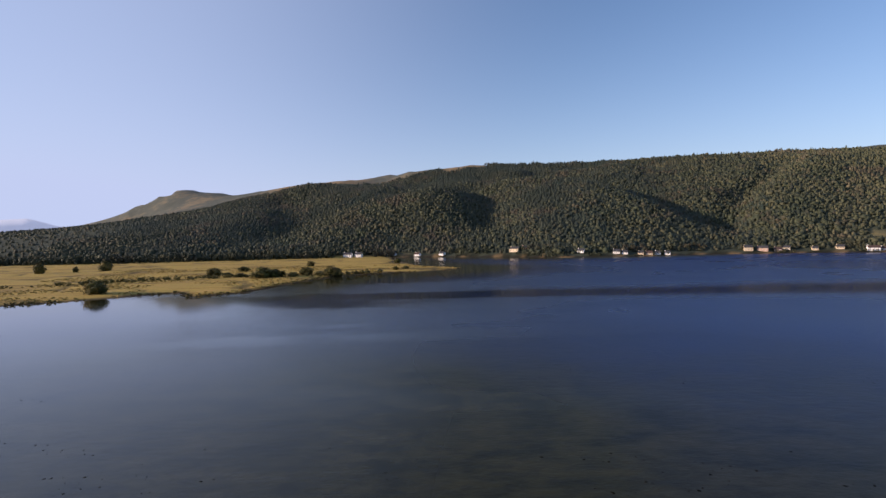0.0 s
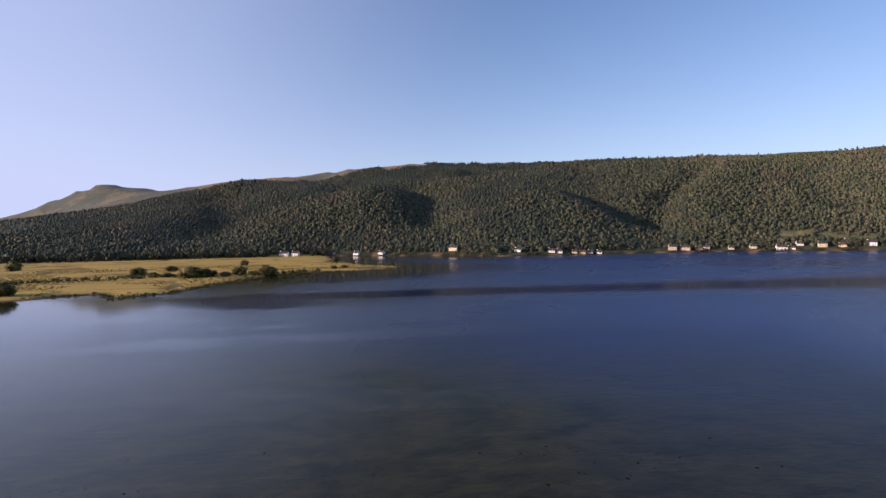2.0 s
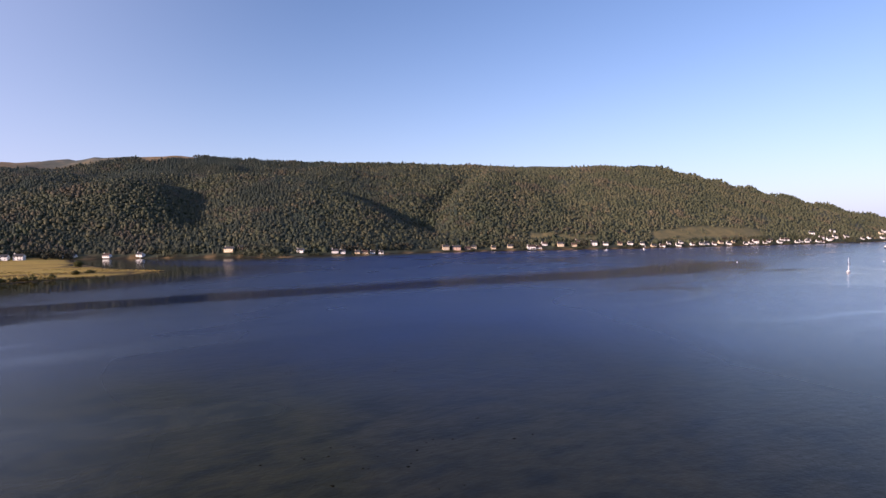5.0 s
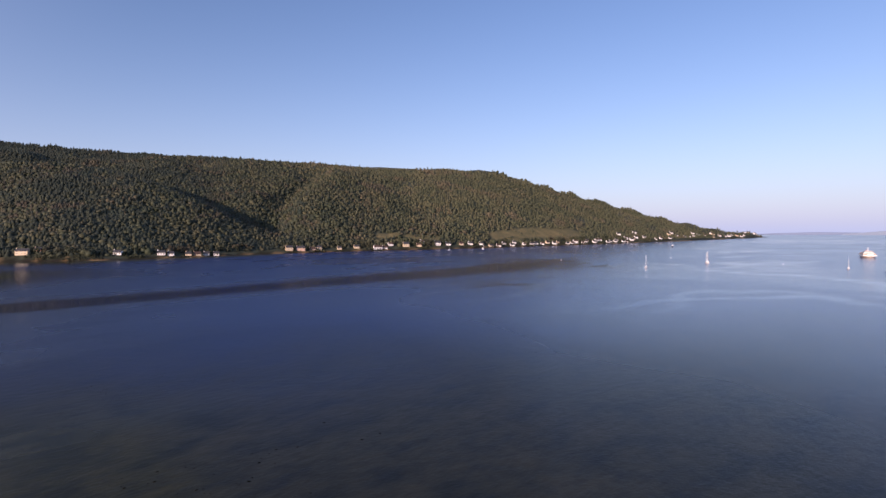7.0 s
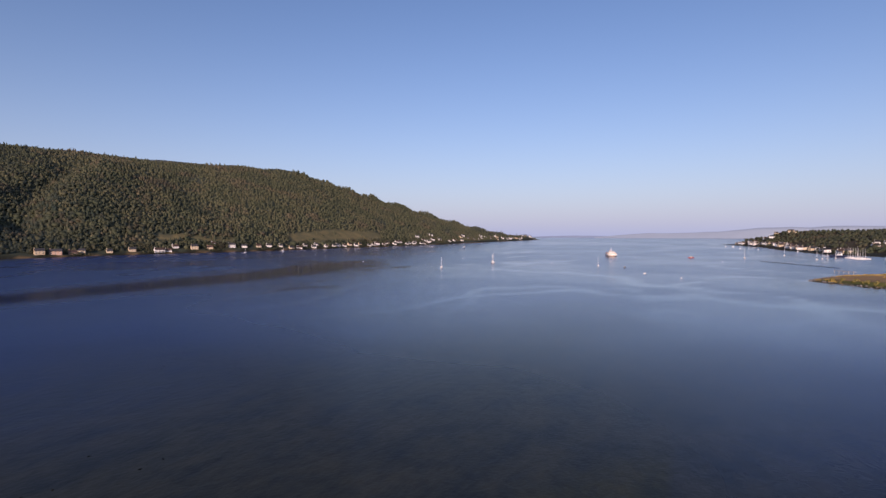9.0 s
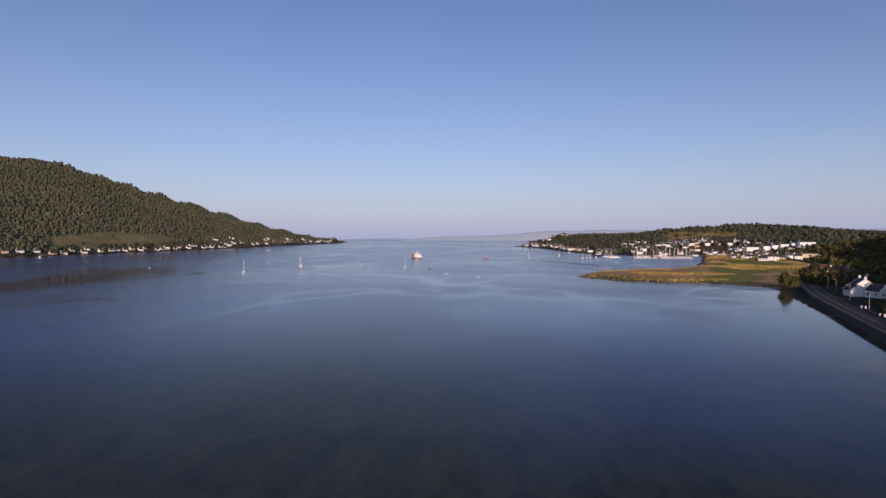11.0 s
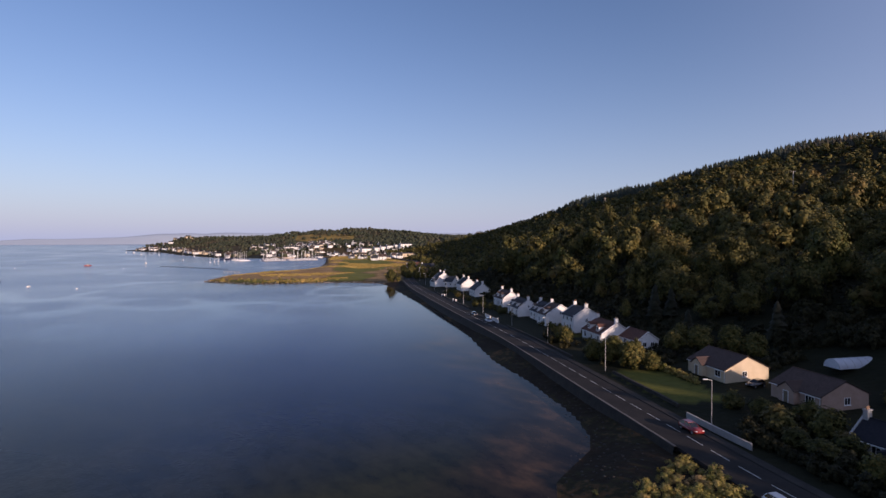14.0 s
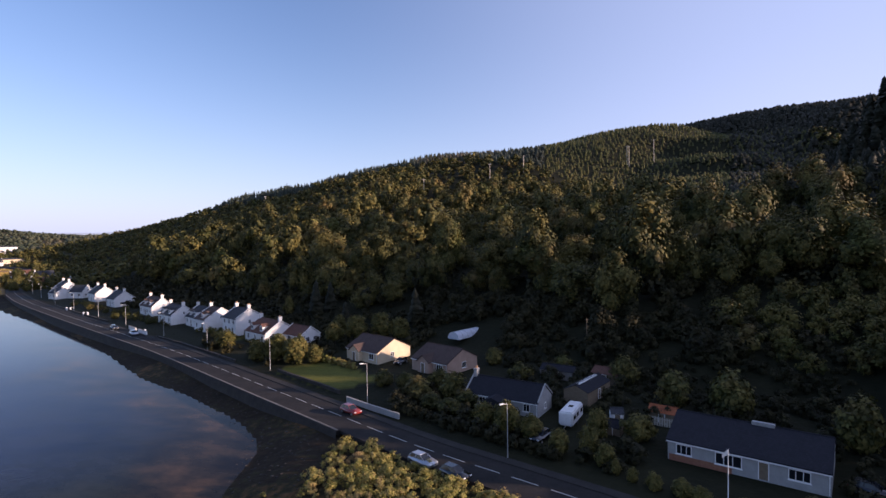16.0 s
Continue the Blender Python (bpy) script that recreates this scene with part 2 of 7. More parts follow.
def noise_node(n, l, coord, scale, detail=4.0, rough=0.6, stretch=None):
    t = n.new("ShaderNodeTexNoise")
    t.inputs["Scale"].default_value, t.inputs["Detail"].default_value, t.inputs["Roughness"].default_value = scale, detail, rough
    if stretch:
        mp = n.new("ShaderNodeMapping")
        mp.inputs["Scale"].default_value = stretch
        l.new(coord, mp.inputs["Vector"])
        coord = mp.outputs["Vector"]
    l.new(coord, t.inputs["Vector"])
    return t.outputs["Fac"]


def ramp_node(n, l, fac, stops):
    r = n.new("ShaderNodeValToRGB")
    while len(r.color_ramp.elements) < len(stops):
        r.color_ramp.elements.new(0.5)
    for e, (at, c) in zip(r.color_ramp.elements, stops):
        e.position, e.color = at, (*c, 1)
    l.new(fac, r.inputs["Fac"])
    return r.outputs["Color"]


def mix_node(n, l, fac, a, b, mode="MIX"):
    x = n.new("ShaderNodeMix")
    x.data_type, x.blend_type = "RGBA", mode
    for s, v in ((x.inputs[0], fac), (x.inputs[6], a), (x.inputs[7], b)):
        if isinstance(v, (int, float)):
            s.default_value = v
        elif isinstance(v, tuple):
            s.default_value = (*v, 1)
        else:
            l.new(v, s)
    return x.outputs[2]


def math_node(n, l, op, a, b):
    x = n.new("ShaderNodeMath")
    x.operation = op
    for s, v in ((x.inputs[0], a), (x.inputs[1], b)):
        if isinstance(v, (int, float)):
            s.default_value = v
        else:
            l.new(v, s)
    return x.outputs[0]


def bump_node(n, l, bsdf, height, strength, distance):
    b = n.new("ShaderNodeBump")
    b.inputs["Strength"].default_value, b.inputs["Distance"].default_value = strength, distance
    l.new(height, b.inputs["Height"])
    l.new(b.outputs["Normal"], bsdf.inputs["Normal"])
    return b


def surface(name, c0, c1, scale, rough=0.8, metal=0.0, bump=0.3, dist=0.02, spread=0.0, spec=0.5, stretch=None):
    """Plain worn surface: two tones at two scales, with fine relief; spread varies it from piece to piece."""
    m, n, l, p = nodes_of(name)
    co = n.new("ShaderNodeTexCoord").outputs["Object"]
    big, fine = noise_node(n, l, co, scale, 5, 0.6, stretch), noise_node(n, l, co, scale * 9, 3)
    col = ramp_node(n, l, math_node(n, l, "ADD", math_node(n, l, "MULTIPLY", big, 0.65), math_node(n, l, "MULTIPLY", fine, 0.35)), [(0.34, c0), (0.66, c1)])
    if spread:
        r = n.new("ShaderNodeObjectInfo").outputs["Random"]
        v = math_node(n, l, "ADD", math_node(n, l, "MULTIPLY", r, spread * 2), 1 - spread)
        hs = n.new("ShaderNodeHueSaturation")
        l.new(v, hs.inputs["Value"])
        l.new(col, hs.inputs["Color"])
        col = hs.outputs["Color"]
    l.new(col, p.inputs["Base Color"])
    p.inputs["Roughness"].default_value, p.inputs["Metallic"].default_value = rough, metal
    p.inputs["Specular IOR Level"].default_value = spec
    if bump:
        bump_node(n, l, p, fine, bump, dist)
    return m


def leafy(name, dark, mid, light, patch=0.05, speckle=0.5, ends=(0.28, 0.55, 0.85), stands=None):
    """Foliage: each leaf clump has its own shade, the tone drifts from crown to crown, and whole stands may be of another kind."""
    m, n, l, p = nodes_of(name)
    isl = n.new("ShaderNodeNewGeometry").outputs["Random Per Island"]
    pos = n.new("ShaderNodeNewGeometry").outputs["Position"]
    drift = noise_node(n, l, pos, patch, 3)
    fac = math_node(n, l, "ADD", math_node(n, l, "MULTIPLY", isl, speckle), math_node(n, l, "MULTIPLY", drift, 1.1 - speckle))
    col = ramp_node(n, l, fac, list(zip(ends, (dark, mid, light))))
    for k, (tint, size, lo, hi, most) in enumerate(stands or ()):
        mp = n.new("ShaderNodeMapping")
        mp.inputs["Location"].default_value = (137.0 * k, 71.0 * k, 0)
        l.new(pos, mp.inputs["Vector"])
        where = ramp_node(n, l, noise_node(n, l, mp.outputs["Vector"], size, 4), [(lo, (0, 0, 0)), (hi, (most, most, most))])
        col = mix_node(n, l, where, col, mix_node(n, l, 0.65, col, tint))
    l.new(col, p.inputs["Base Color"])
    p.inputs["Roughness"].default_value = 0.7
    p.inputs["Specular IOR Level"].default_value = 0.2
    return m


MAT = {}
MAT["broadleaf"] = leafy("broadleaf_foliage", (0.022, 0.026, 0.008), (0.062, 0.062, 0.016), (0.165, 0.130, 0.034), 0.085, 0.30, (0.34, 0.52, 0.76), [((0.18, 0.115, 0.040), 0.07, 0.58, 0.66, 0.8), ((0.08, 0.10, 0.018), 0.055, 0.58, 0.68, 0.7)])
# broadleaf foliage darkened, so that the shade lying on it sits in the colour
MAT["thicket"] = leafy("shade_darkened_foliage", (0.009, 0.010, 0.004), (0.021, 0.021, 0.007), (0.052, 0.043, 0.015), 0.12, 0.30, (0.32, 0.52, 0.78))
MAT["young"] = leafy("young_conifer_foliage", (0.050, 0.060, 0.020), (0.085, 0.085, 0.026), (0.15, 0.12, 0.04), 0.02, 0.4)
MAT["broadleaf_far"] = leafy("far_broadleaf_foliage", (0.034, 0.043, 0.027), (0.047, 0.055, 0.031), (0.070, 0.070, 0.040), 0.012, 0.18, (0.36, 0.53, 0.72), [((0.084, 0.062, 0.043), 0.013, 0.55, 0.65, 0.9), ((0.035, 0.054, 0.027), 0.009, 0.55, 0.66, 0.7)])
MAT["conifer"] = leafy("conifer_foliage", (0.031, 0.042, 0.031), (0.042, 0.052, 0.036), (0.058, 0.063, 0.041), 0.010, 0.18, (0.38, 0.53, 0.70), [((0.080, 0.060, 0.042), 0.010, 0.56, 0.64, 0.9), ((0.030, 0.050, 0.038), 0.007, 0.54, 0.64, 0.7)])
# conifer foliage with the shade of the back ridge baked into a darker colour
MAT["shaded_conifer"] = leafy("shaded_conifer_foliage", (0.012, 0.014, 0.008), (0.019, 0.020, 0.010), (0.030, 0.028, 0.014), 0.02, 0.3)
# paler copy of the far foliage: distance haze and sunlight put into the colour
MAT["east_wood"] = leafy("haze_lightened_foliage", (0.056, 0.065, 0.037), (0.074, 0.082, 0.044), (0.102, 0.098, 0.054), 0.012, 0.18, (0.36, 0.53, 0.72), [((0.125, 0.095, 0.062), 0.011, 0.54, 0.64, 0.9)])
MAT["garden"] = leafy("garden_foliage", (0.030, 0.036, 0.009), (0.076, 0.074, 0.017), (0.165, 0.125, 0.034))
MAT["gorse"] = leafy("gorse_foliage", (0.075, 0.085, 0.018), (0.20, 0.185, 0.040), (0.38, 0.27, 0.095), 0.30, 0.42, (0.28, 0.50, 0.80), [((0.34, 0.20, 0.11), 0.16, 0.54, 0.64, 0.9)])
MAT["straw"] = leafy("straw_grass", (0.15, 0.11, 0.035), (0.31, 0.23, 0.06), (0.42, 0.28, 0.10), 0.05)
MAT["bark"] = surface("bark", (0.06, 0.045, 0.032), (0.14, 0.11, 0.085), 3, 0.9, bump=0.6, dist=0.03)
MAT["render_white"] = surface("white_render", (0.70, 0.69, 0.66), (0.82, 0.81, 0.79), 0.8, 0.85, bump=0.2, dist=0.01, spread=0.05)
MAT["render_cream"] = surface("cream_render", (0.52, 0.42, 0.28), (0.62, 0.51, 0.36), 0.8, 0.85, bump=0.2, dist=0.01, spread=0.05)
# white render greyed, so that the deep shade on it is part of the colour
MAT["render_shaded"] = surface("shaded_white_roughcast", (0.28, 0.28, 0.275), (0.38, 0.38, 0.37), 0.8, 0.9, bump=0.3, dist=0.015)
MAT["render_pink"] = surface("pink_brown_roughcast", (0.36, 0.24, 0.18), (0.46, 0.32, 0.25), 0.8, 0.9, bump=0.3, dist=0.015)
MAT["stone"] = surface("grey_stone", (0.16, 0.145, 0.13), (0.30, 0.27, 0.24), 1.1, 0.9, bump=0.6, dist=0.05, spread=0.15)
MAT["seawall"] = surface("sea_wall_stone", (0.016, 0.014, 0.012), (0.048, 0.040, 0.032), 0.7, 0.9, bump=0.7, dist=0.06, spread=0.18)
MAT["trim_white"] = surface("white_paint", (0.72, 0.72, 0.70), (0.84, 0.84, 0.82), 2, 0.45, bump=0)
MAT["metal"] = surface("galvanised_steel", (0.32, 0.33, 0.34), (0.48, 0.49, 0.50), 2, 0.5, 0.6, bump=0)
MAT["concrete"] = surface("concrete", (0.26, 0.25, 0.23), (0.40, 0.38, 0.35), 1.5, 0.9, bump=0.3)
MAT["coping"] = surface("weathered_coping", (0.09, 0.083, 0.075), (0.17, 0.16, 0.145), 1.0, 0.9, bump=0.3, spread=0.15)
MAT["asphalt"] = surface("asphalt", (0.018, 0.017, 0.017), (0.036, 0.033, 0.031), 0.25, 0.9, bump=0.25, dist=0.01, spec=0.15)
MAT["pavement"] = surface("worn_pavement", (0.022, 0.021, 0.020), (0.044, 0.041, 0.038), 0.4, 0.9, bump=0.25, dist=0.01, spec=0.2)
MAT["paint"] = surface("road_paint", (0.26, 0.26, 0.25), (0.58, 0.58, 0.55), 0.35, 0.7, bump=0)
MAT["rubber"] = surface("black_rubber", (0.015, 0.015, 0.016), (0.03, 0.03, 0.03), 6, 0.8, bump=0)
MAT["wood"] = surface("weathered_wood", (0.13, 0.095, 0.06), (0.24, 0.18, 0.12), 1.2, 0.85, bump=0.3, stretch=(1, 1, 6))
MAT["pole_wood"] = surface("silvered_pole_wood", (0.46, 0.40, 0.32), (0.60, 0.53, 0.44), 1.2, 0.85, bump=0.3)
MAT["brick"] = surface("red_brick", (0.22, 0.09, 0.055), (0.34, 0.15, 0.09), 2, 0.9, bump=0.4)
MAT["weed"] = surface("wet_seaweed", (0.006, 0.007, 0.006), (0.014, 0.013, 0.009), 2, 1.0, bump=0, spec=0.0)
MAT["pot"] = surface("terracotta", (0.35, 0.2, 0.11), (0.45, 0.28, 0.17), 3, 0.8, bump=0)


def roofing(name, c0, c1):
    """Courses of slates or tiles: stepped relief down the slope, each slate its own shade."""
    m, n, l, p = nodes_of(name)
    tc = n.new("ShaderNodeTexCoord").outputs["Object"]
    bt = n.new("ShaderNodeTexBrick")
    bt.inputs["Scale"].default_value = 1.0
    bt.inputs["Brick Width"].default_value, bt.inputs["Row Height"].default_value = 0.32, 0.24
    bt.inputs["Mortar Size"].default_value = 0.012
    bt.inputs["Color1"].default_value, bt.inputs["Color2"].default_value = (*c0, 1), (*c1, 1)
    bt.inputs["Mortar"].default_value = (c0[0] * 0.5, c0[1] * 0.5, c0[2] * 0.5, 1)
    sp = n.new("ShaderNodeSeparateXYZ")
    l.new(tc, sp.inputs[0])
    cb = n.new("ShaderNodeCombineXYZ")
    l.new(math_node(n, l, "ADD", sp.outputs[0], 0.0), cb.inputs[0])
    l.new(math_node(n, l, "MULTIPLY", sp.outputs[2], 1.6), cb.inputs[1])
    l.new(cb.outputs[0], bt.inputs["Vector"])
    stain = noise_node(n, l, tc, 0.6, 5)
    col = mix_node(n, l, math_node(n, l, "MULTIPLY", stain, 0.5), bt.outputs["Color"], tuple(min(1, c * 1.5) for c in c1))
    l.new(col, p.inputs["Base Color"])
    p.inputs["Roughness"].default_value = 0.8
    p.inputs["Specular IOR Level"].default_value = 0.25
    bump_node(n, l, p, bt.outputs["Fac"], -0.4, 0.02)
    return m


MAT["slate"] = roofing("grey_slate", (0.026, 0.028, 0.034), (0.050, 0.052, 0.058))
MAT["slate_dark"] = roofing("dark_slate", (0.010, 0.011, 0.016), (0.017, 0.018, 0.025))
MAT["tile_red"] = roofing("red_brown_tiles", (0.075, 0.034, 0.026), (0.13, 0.062, 0.045))
MAT["rust"] = roofing("rusty_sheeting", (0.22, 0.060, 0.028), (0.33, 0.105, 0.045))
MAT["tile_brown"] = roofing("brown_concrete_tiles", (0.046, 0.030, 0.026), (0.078, 0.052, 0.044))


def glossy(name, c, rough=0.08, metal=0.0, coat=0.0):
    m, n, l, p = nodes_of(name)
    co = n.new("ShaderNodeTexCoord").outputs["Object"]
    f = noise_node(n, l, co, 1.3, 4)
    l.new(mix_node(n, l, f, tuple(v * 0.8 for v in c), tuple(min(1, v * 1.15) for v in c)), p.inputs["Base Color"])
    p.inputs["Roughness"].default_value, p.inputs["Metallic"].default_value = rough, metal
    p.inputs["Coat Weight"].default_value = coat
    return m


MAT["glass"] = glossy("window_glass", (0.012, 0.015, 0.02), 0.05)
MAT["car_red"] = glossy("red_car_paint", (0.24, 0.02, 0.015), 0.3, 0.2, 1.0)
MAT["car_silver"] = glossy("silver_car_paint", (0.42, 0.45, 0.50), 0.3, 0.6, 1.0)
MAT["car_black"] = glossy("black_car_paint", (0.012, 0.012, 0.014), 0.25, 0.1, 1.0)
MAT["hull_white"] = glossy("white_gelcoat", (0.78, 0.78, 0.77), 0.25)
MAT["hull_navy"] = glossy("navy_hull_paint", (0.02, 0.03, 0.07), 0.3)
MAT["hull_red"] = glossy("red_hull_paint", (0.30, 0.05, 0.04), 0.4)
MAT["buff"] = glossy("buff_paint", (0.62, 0.50, 0.40), 0.4)
MAT["orange"] = glossy("orange_paint", (0.55, 0.12, 0.03), 0.5)
MAT["plastic"] = surface("white_polythene", (0.50, 0.53, 0.58), (0.64, 0.67, 0.72), 0.5, 0.4, bump=0.2)

# the ground: heath, woodland floor, salt-marsh grass, lawn and weedy shore, laid out by zones on the mesh
mg, n, l, p = nodes_of("open_ground")
pos = n.new("ShaderNodeNewGeometry").outputs["Position"]


def zone(name):
    a = n.new("ShaderNodeAttribute")
    a.attribute_name = name
    return a.outputs["Fac"]


nb, nm, nf = noise_node(n, l, pos, 0.006, 5), noise_node(n, l, pos, 0.05, 5), noise_node(n, l, pos, 0.7, 4)
streak = noise_node(n, l, pos, 0.022, 6, 0.65, (0.35, 1.6, 1))
mixf = math_node(n, l, "ADD", math_node(n, l, "MULTIPLY", nm, 0.6), math_node(n, l, "MULTIPLY", nf, 0.4))
# floor of woods and gardens darkened, the shade there put into the colour
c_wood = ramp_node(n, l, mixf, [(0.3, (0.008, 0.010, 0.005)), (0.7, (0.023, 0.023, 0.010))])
c_heath = ramp_node(n, l, math_node(n, l, "ADD", math_node(n, l, "MULTIPLY", nb, 0.5), math_node(n, l, "MULTIPLY", mixf, 0.5)), [(0.36, (0.062, 0.072, 0.058)), (0.5, (0.088, 0.096, 0.080)), (0.60, (0.21, 0.165, 0.10)), (0.70, (0.26, 0.20, 0.115))])
c_marsh = ramp_node(n, l, math_node(n, l, "ADD", math_node(n, l, "MULTIPLY", streak, 0.7), math_node(n, l, "MULTIPLY", nf, 0.3)),
                    [(0.36, (0.07, 0.05, 0.02)), (0.43, (0.22, 0.15, 0.038)), (0.50, (0.43, 0.285, 0.068)), (0.56, (0.28, 0.22, 0.048)), (0.61, (0.41, 0.26, 0.075)), (0.68, (0.30, 0.15, 0.06))])
c_lawn = ramp_node(n, l, mixf, [(0.3, (0.09, 0.10, 0.018)), (0.7, (0.22, 0.21, 0.04))])
c_beach = ramp_node(n, l, mixf, [(0.32, (0.010, 0.008, 0.005)), (0.50, (0.026, 0.018, 0.011)), (0.55, (0.030, 0.028, 0.012)), (0.64, (0.12, 0.060, 0.028))])
c_rough = ramp_node(n, l, mixf, [(0.3, (0.15, 0.10, 0.05)), (0.55, (0.32, 0.20, 0.085)), (0.75, (0.46, 0.33, 0.17))])
c_canopy = ramp_node(n, l, mixf, [(0.3, (0.036, 0.046, 0.032)), (0.7, (0.062, 0.070, 0.044))])
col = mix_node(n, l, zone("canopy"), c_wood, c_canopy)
col = mix_node(n, l, zone("heath"), col, c_heath)
col = mix_node(n, l, zone("marsh"), col, c_marsh)
col = mix_node(n, l, zone("lawn"), col, c_lawn)
col = mix_node(n, l, zone("rough"), col, c_rough)
col = mix_node(n, l, zone("beach"), col, c_beach)
l.new(col, p.inputs["Base Color"])
p.inputs["Roughness"].default_value = 0.95
p.inputs["Specular IOR Level"].default_value = 0.15
bump_node(n, l, p, nf, 0.6, 0.4)
MAT["ground"] = mg

# water: mirror-like slicks between ruffled stretches, brown over the shallows
mw, n, l, p = nodes_of("loch_water")
pos = n.new("ShaderNodeNewGeometry").outputs["Position"]
slick, shallow = zone("slick"), zone("shallow")
mud = noise_node(n, l, pos, 0.03, 5)
weed = noise_node(n, l, pos, 0.09, 6, 0.62, (1.0, 1.7, 1.0))
c_deep = ramp_node(n, l, mud, [(0.3, (0.004, 0.018, 0.090)), (0.7, (0.006, 0.022, 0.108))])
patch = noise_node(n, l, pos, 0.30, 5, 0.62, (1.0, 1.4, 1.0))
c_mud = ramp_node(n, l, weed, [(0.36, (0.014, 0.016, 0.009)), (0.5, (0.027, 0.028, 0.014)), (0.66, (0.036, 0.035, 0.017))])
c_strand = ramp_node(n, l, weed, [(0.38, (0.012, 0.009, 0.008)), (0.52, (0.034, 0.024, 0.016)), (0.66, (0.085, 0.050, 0.028))])
beds = ramp_node(n, l, patch, [(0.47, (0, 0, 0)), (0.60, (1, 1, 1))])
bottom = mix_node(n, l, math_node(n, l, "MULTIPLY", beds, math_node(n, l, "MULTIPLY", shallow, 0.4)), mix_node(n, l, shallow, c_deep, c_mud), (0.010, 0.011, 0.009))
l.new(mix_node(n, l, zone("strand"), bottom, c_strand), p.inputs["Base Color"])
p.inputs["IOR"].default_value = 1.333
# reflection strength is painted by zone: weaker where the dull mask is high
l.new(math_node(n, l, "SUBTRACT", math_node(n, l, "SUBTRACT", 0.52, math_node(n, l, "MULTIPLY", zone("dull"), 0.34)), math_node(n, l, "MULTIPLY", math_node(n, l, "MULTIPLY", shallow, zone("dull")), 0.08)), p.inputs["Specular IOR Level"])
rip = math_node(n, l, "ADD", math_node(n, l, "MULTIPLY", noise_node(n, l, pos, 0.35, 5, 0.6, (1.0, 1.8, 1.0)), 0.7), math_node(n, l, "MULTIPLY", noise_node(n, l, pos, 1.7, 3), 0.3))
calm = math_node(n, l, "SUBTRACT", 1.0, slick)
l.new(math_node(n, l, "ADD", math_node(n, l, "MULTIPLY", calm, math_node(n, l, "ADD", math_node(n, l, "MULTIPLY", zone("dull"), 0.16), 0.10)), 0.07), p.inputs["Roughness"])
bmp = bump_node(n, l, p, rip, 0.4, 0.35)
l.new(math_node(n, l, "ADD", math_node(n, l, "MULTIPLY", calm, 0.32), 0.012), bmp.inputs["Strength"])
MAT["water"] = mw


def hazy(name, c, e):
    """Far-off land, with the bright air before it put into colour and glow."""
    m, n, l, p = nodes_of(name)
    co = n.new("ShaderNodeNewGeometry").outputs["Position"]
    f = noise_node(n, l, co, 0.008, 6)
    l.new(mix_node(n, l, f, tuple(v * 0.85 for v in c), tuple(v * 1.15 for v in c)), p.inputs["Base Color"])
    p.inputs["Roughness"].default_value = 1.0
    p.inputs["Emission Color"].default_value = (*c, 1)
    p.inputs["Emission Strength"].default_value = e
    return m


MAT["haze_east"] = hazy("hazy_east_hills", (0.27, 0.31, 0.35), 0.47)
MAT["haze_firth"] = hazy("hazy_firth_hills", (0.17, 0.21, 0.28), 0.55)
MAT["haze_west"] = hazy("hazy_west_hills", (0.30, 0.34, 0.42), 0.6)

# ---- the ground: one sheet out to the horizon ----
AZ = np.radians(np.arange(0, 360, 0.5))
RAD = np.exp(np.linspace(math.log(26), math.log(4930), 225))
gx, gy = np.outer(RAD, np.sin(AZ)), np.outer(RAD, np.cos(AZ))
land = survey(gx, gy)


def grid_tris(rows, cols):
    i = np.arange(rows - 1)[:, None] * cols
    j = np.arange(cols)[None, :]
    k = (j + 1) % cols
    a, b, c, d = i + j, i + k, i + cols + k, i + cols + j
    return np.stack([np.stack([a, b, c], -1), np.stack([a, c, d], -1)], 2).reshape(-1, 3)


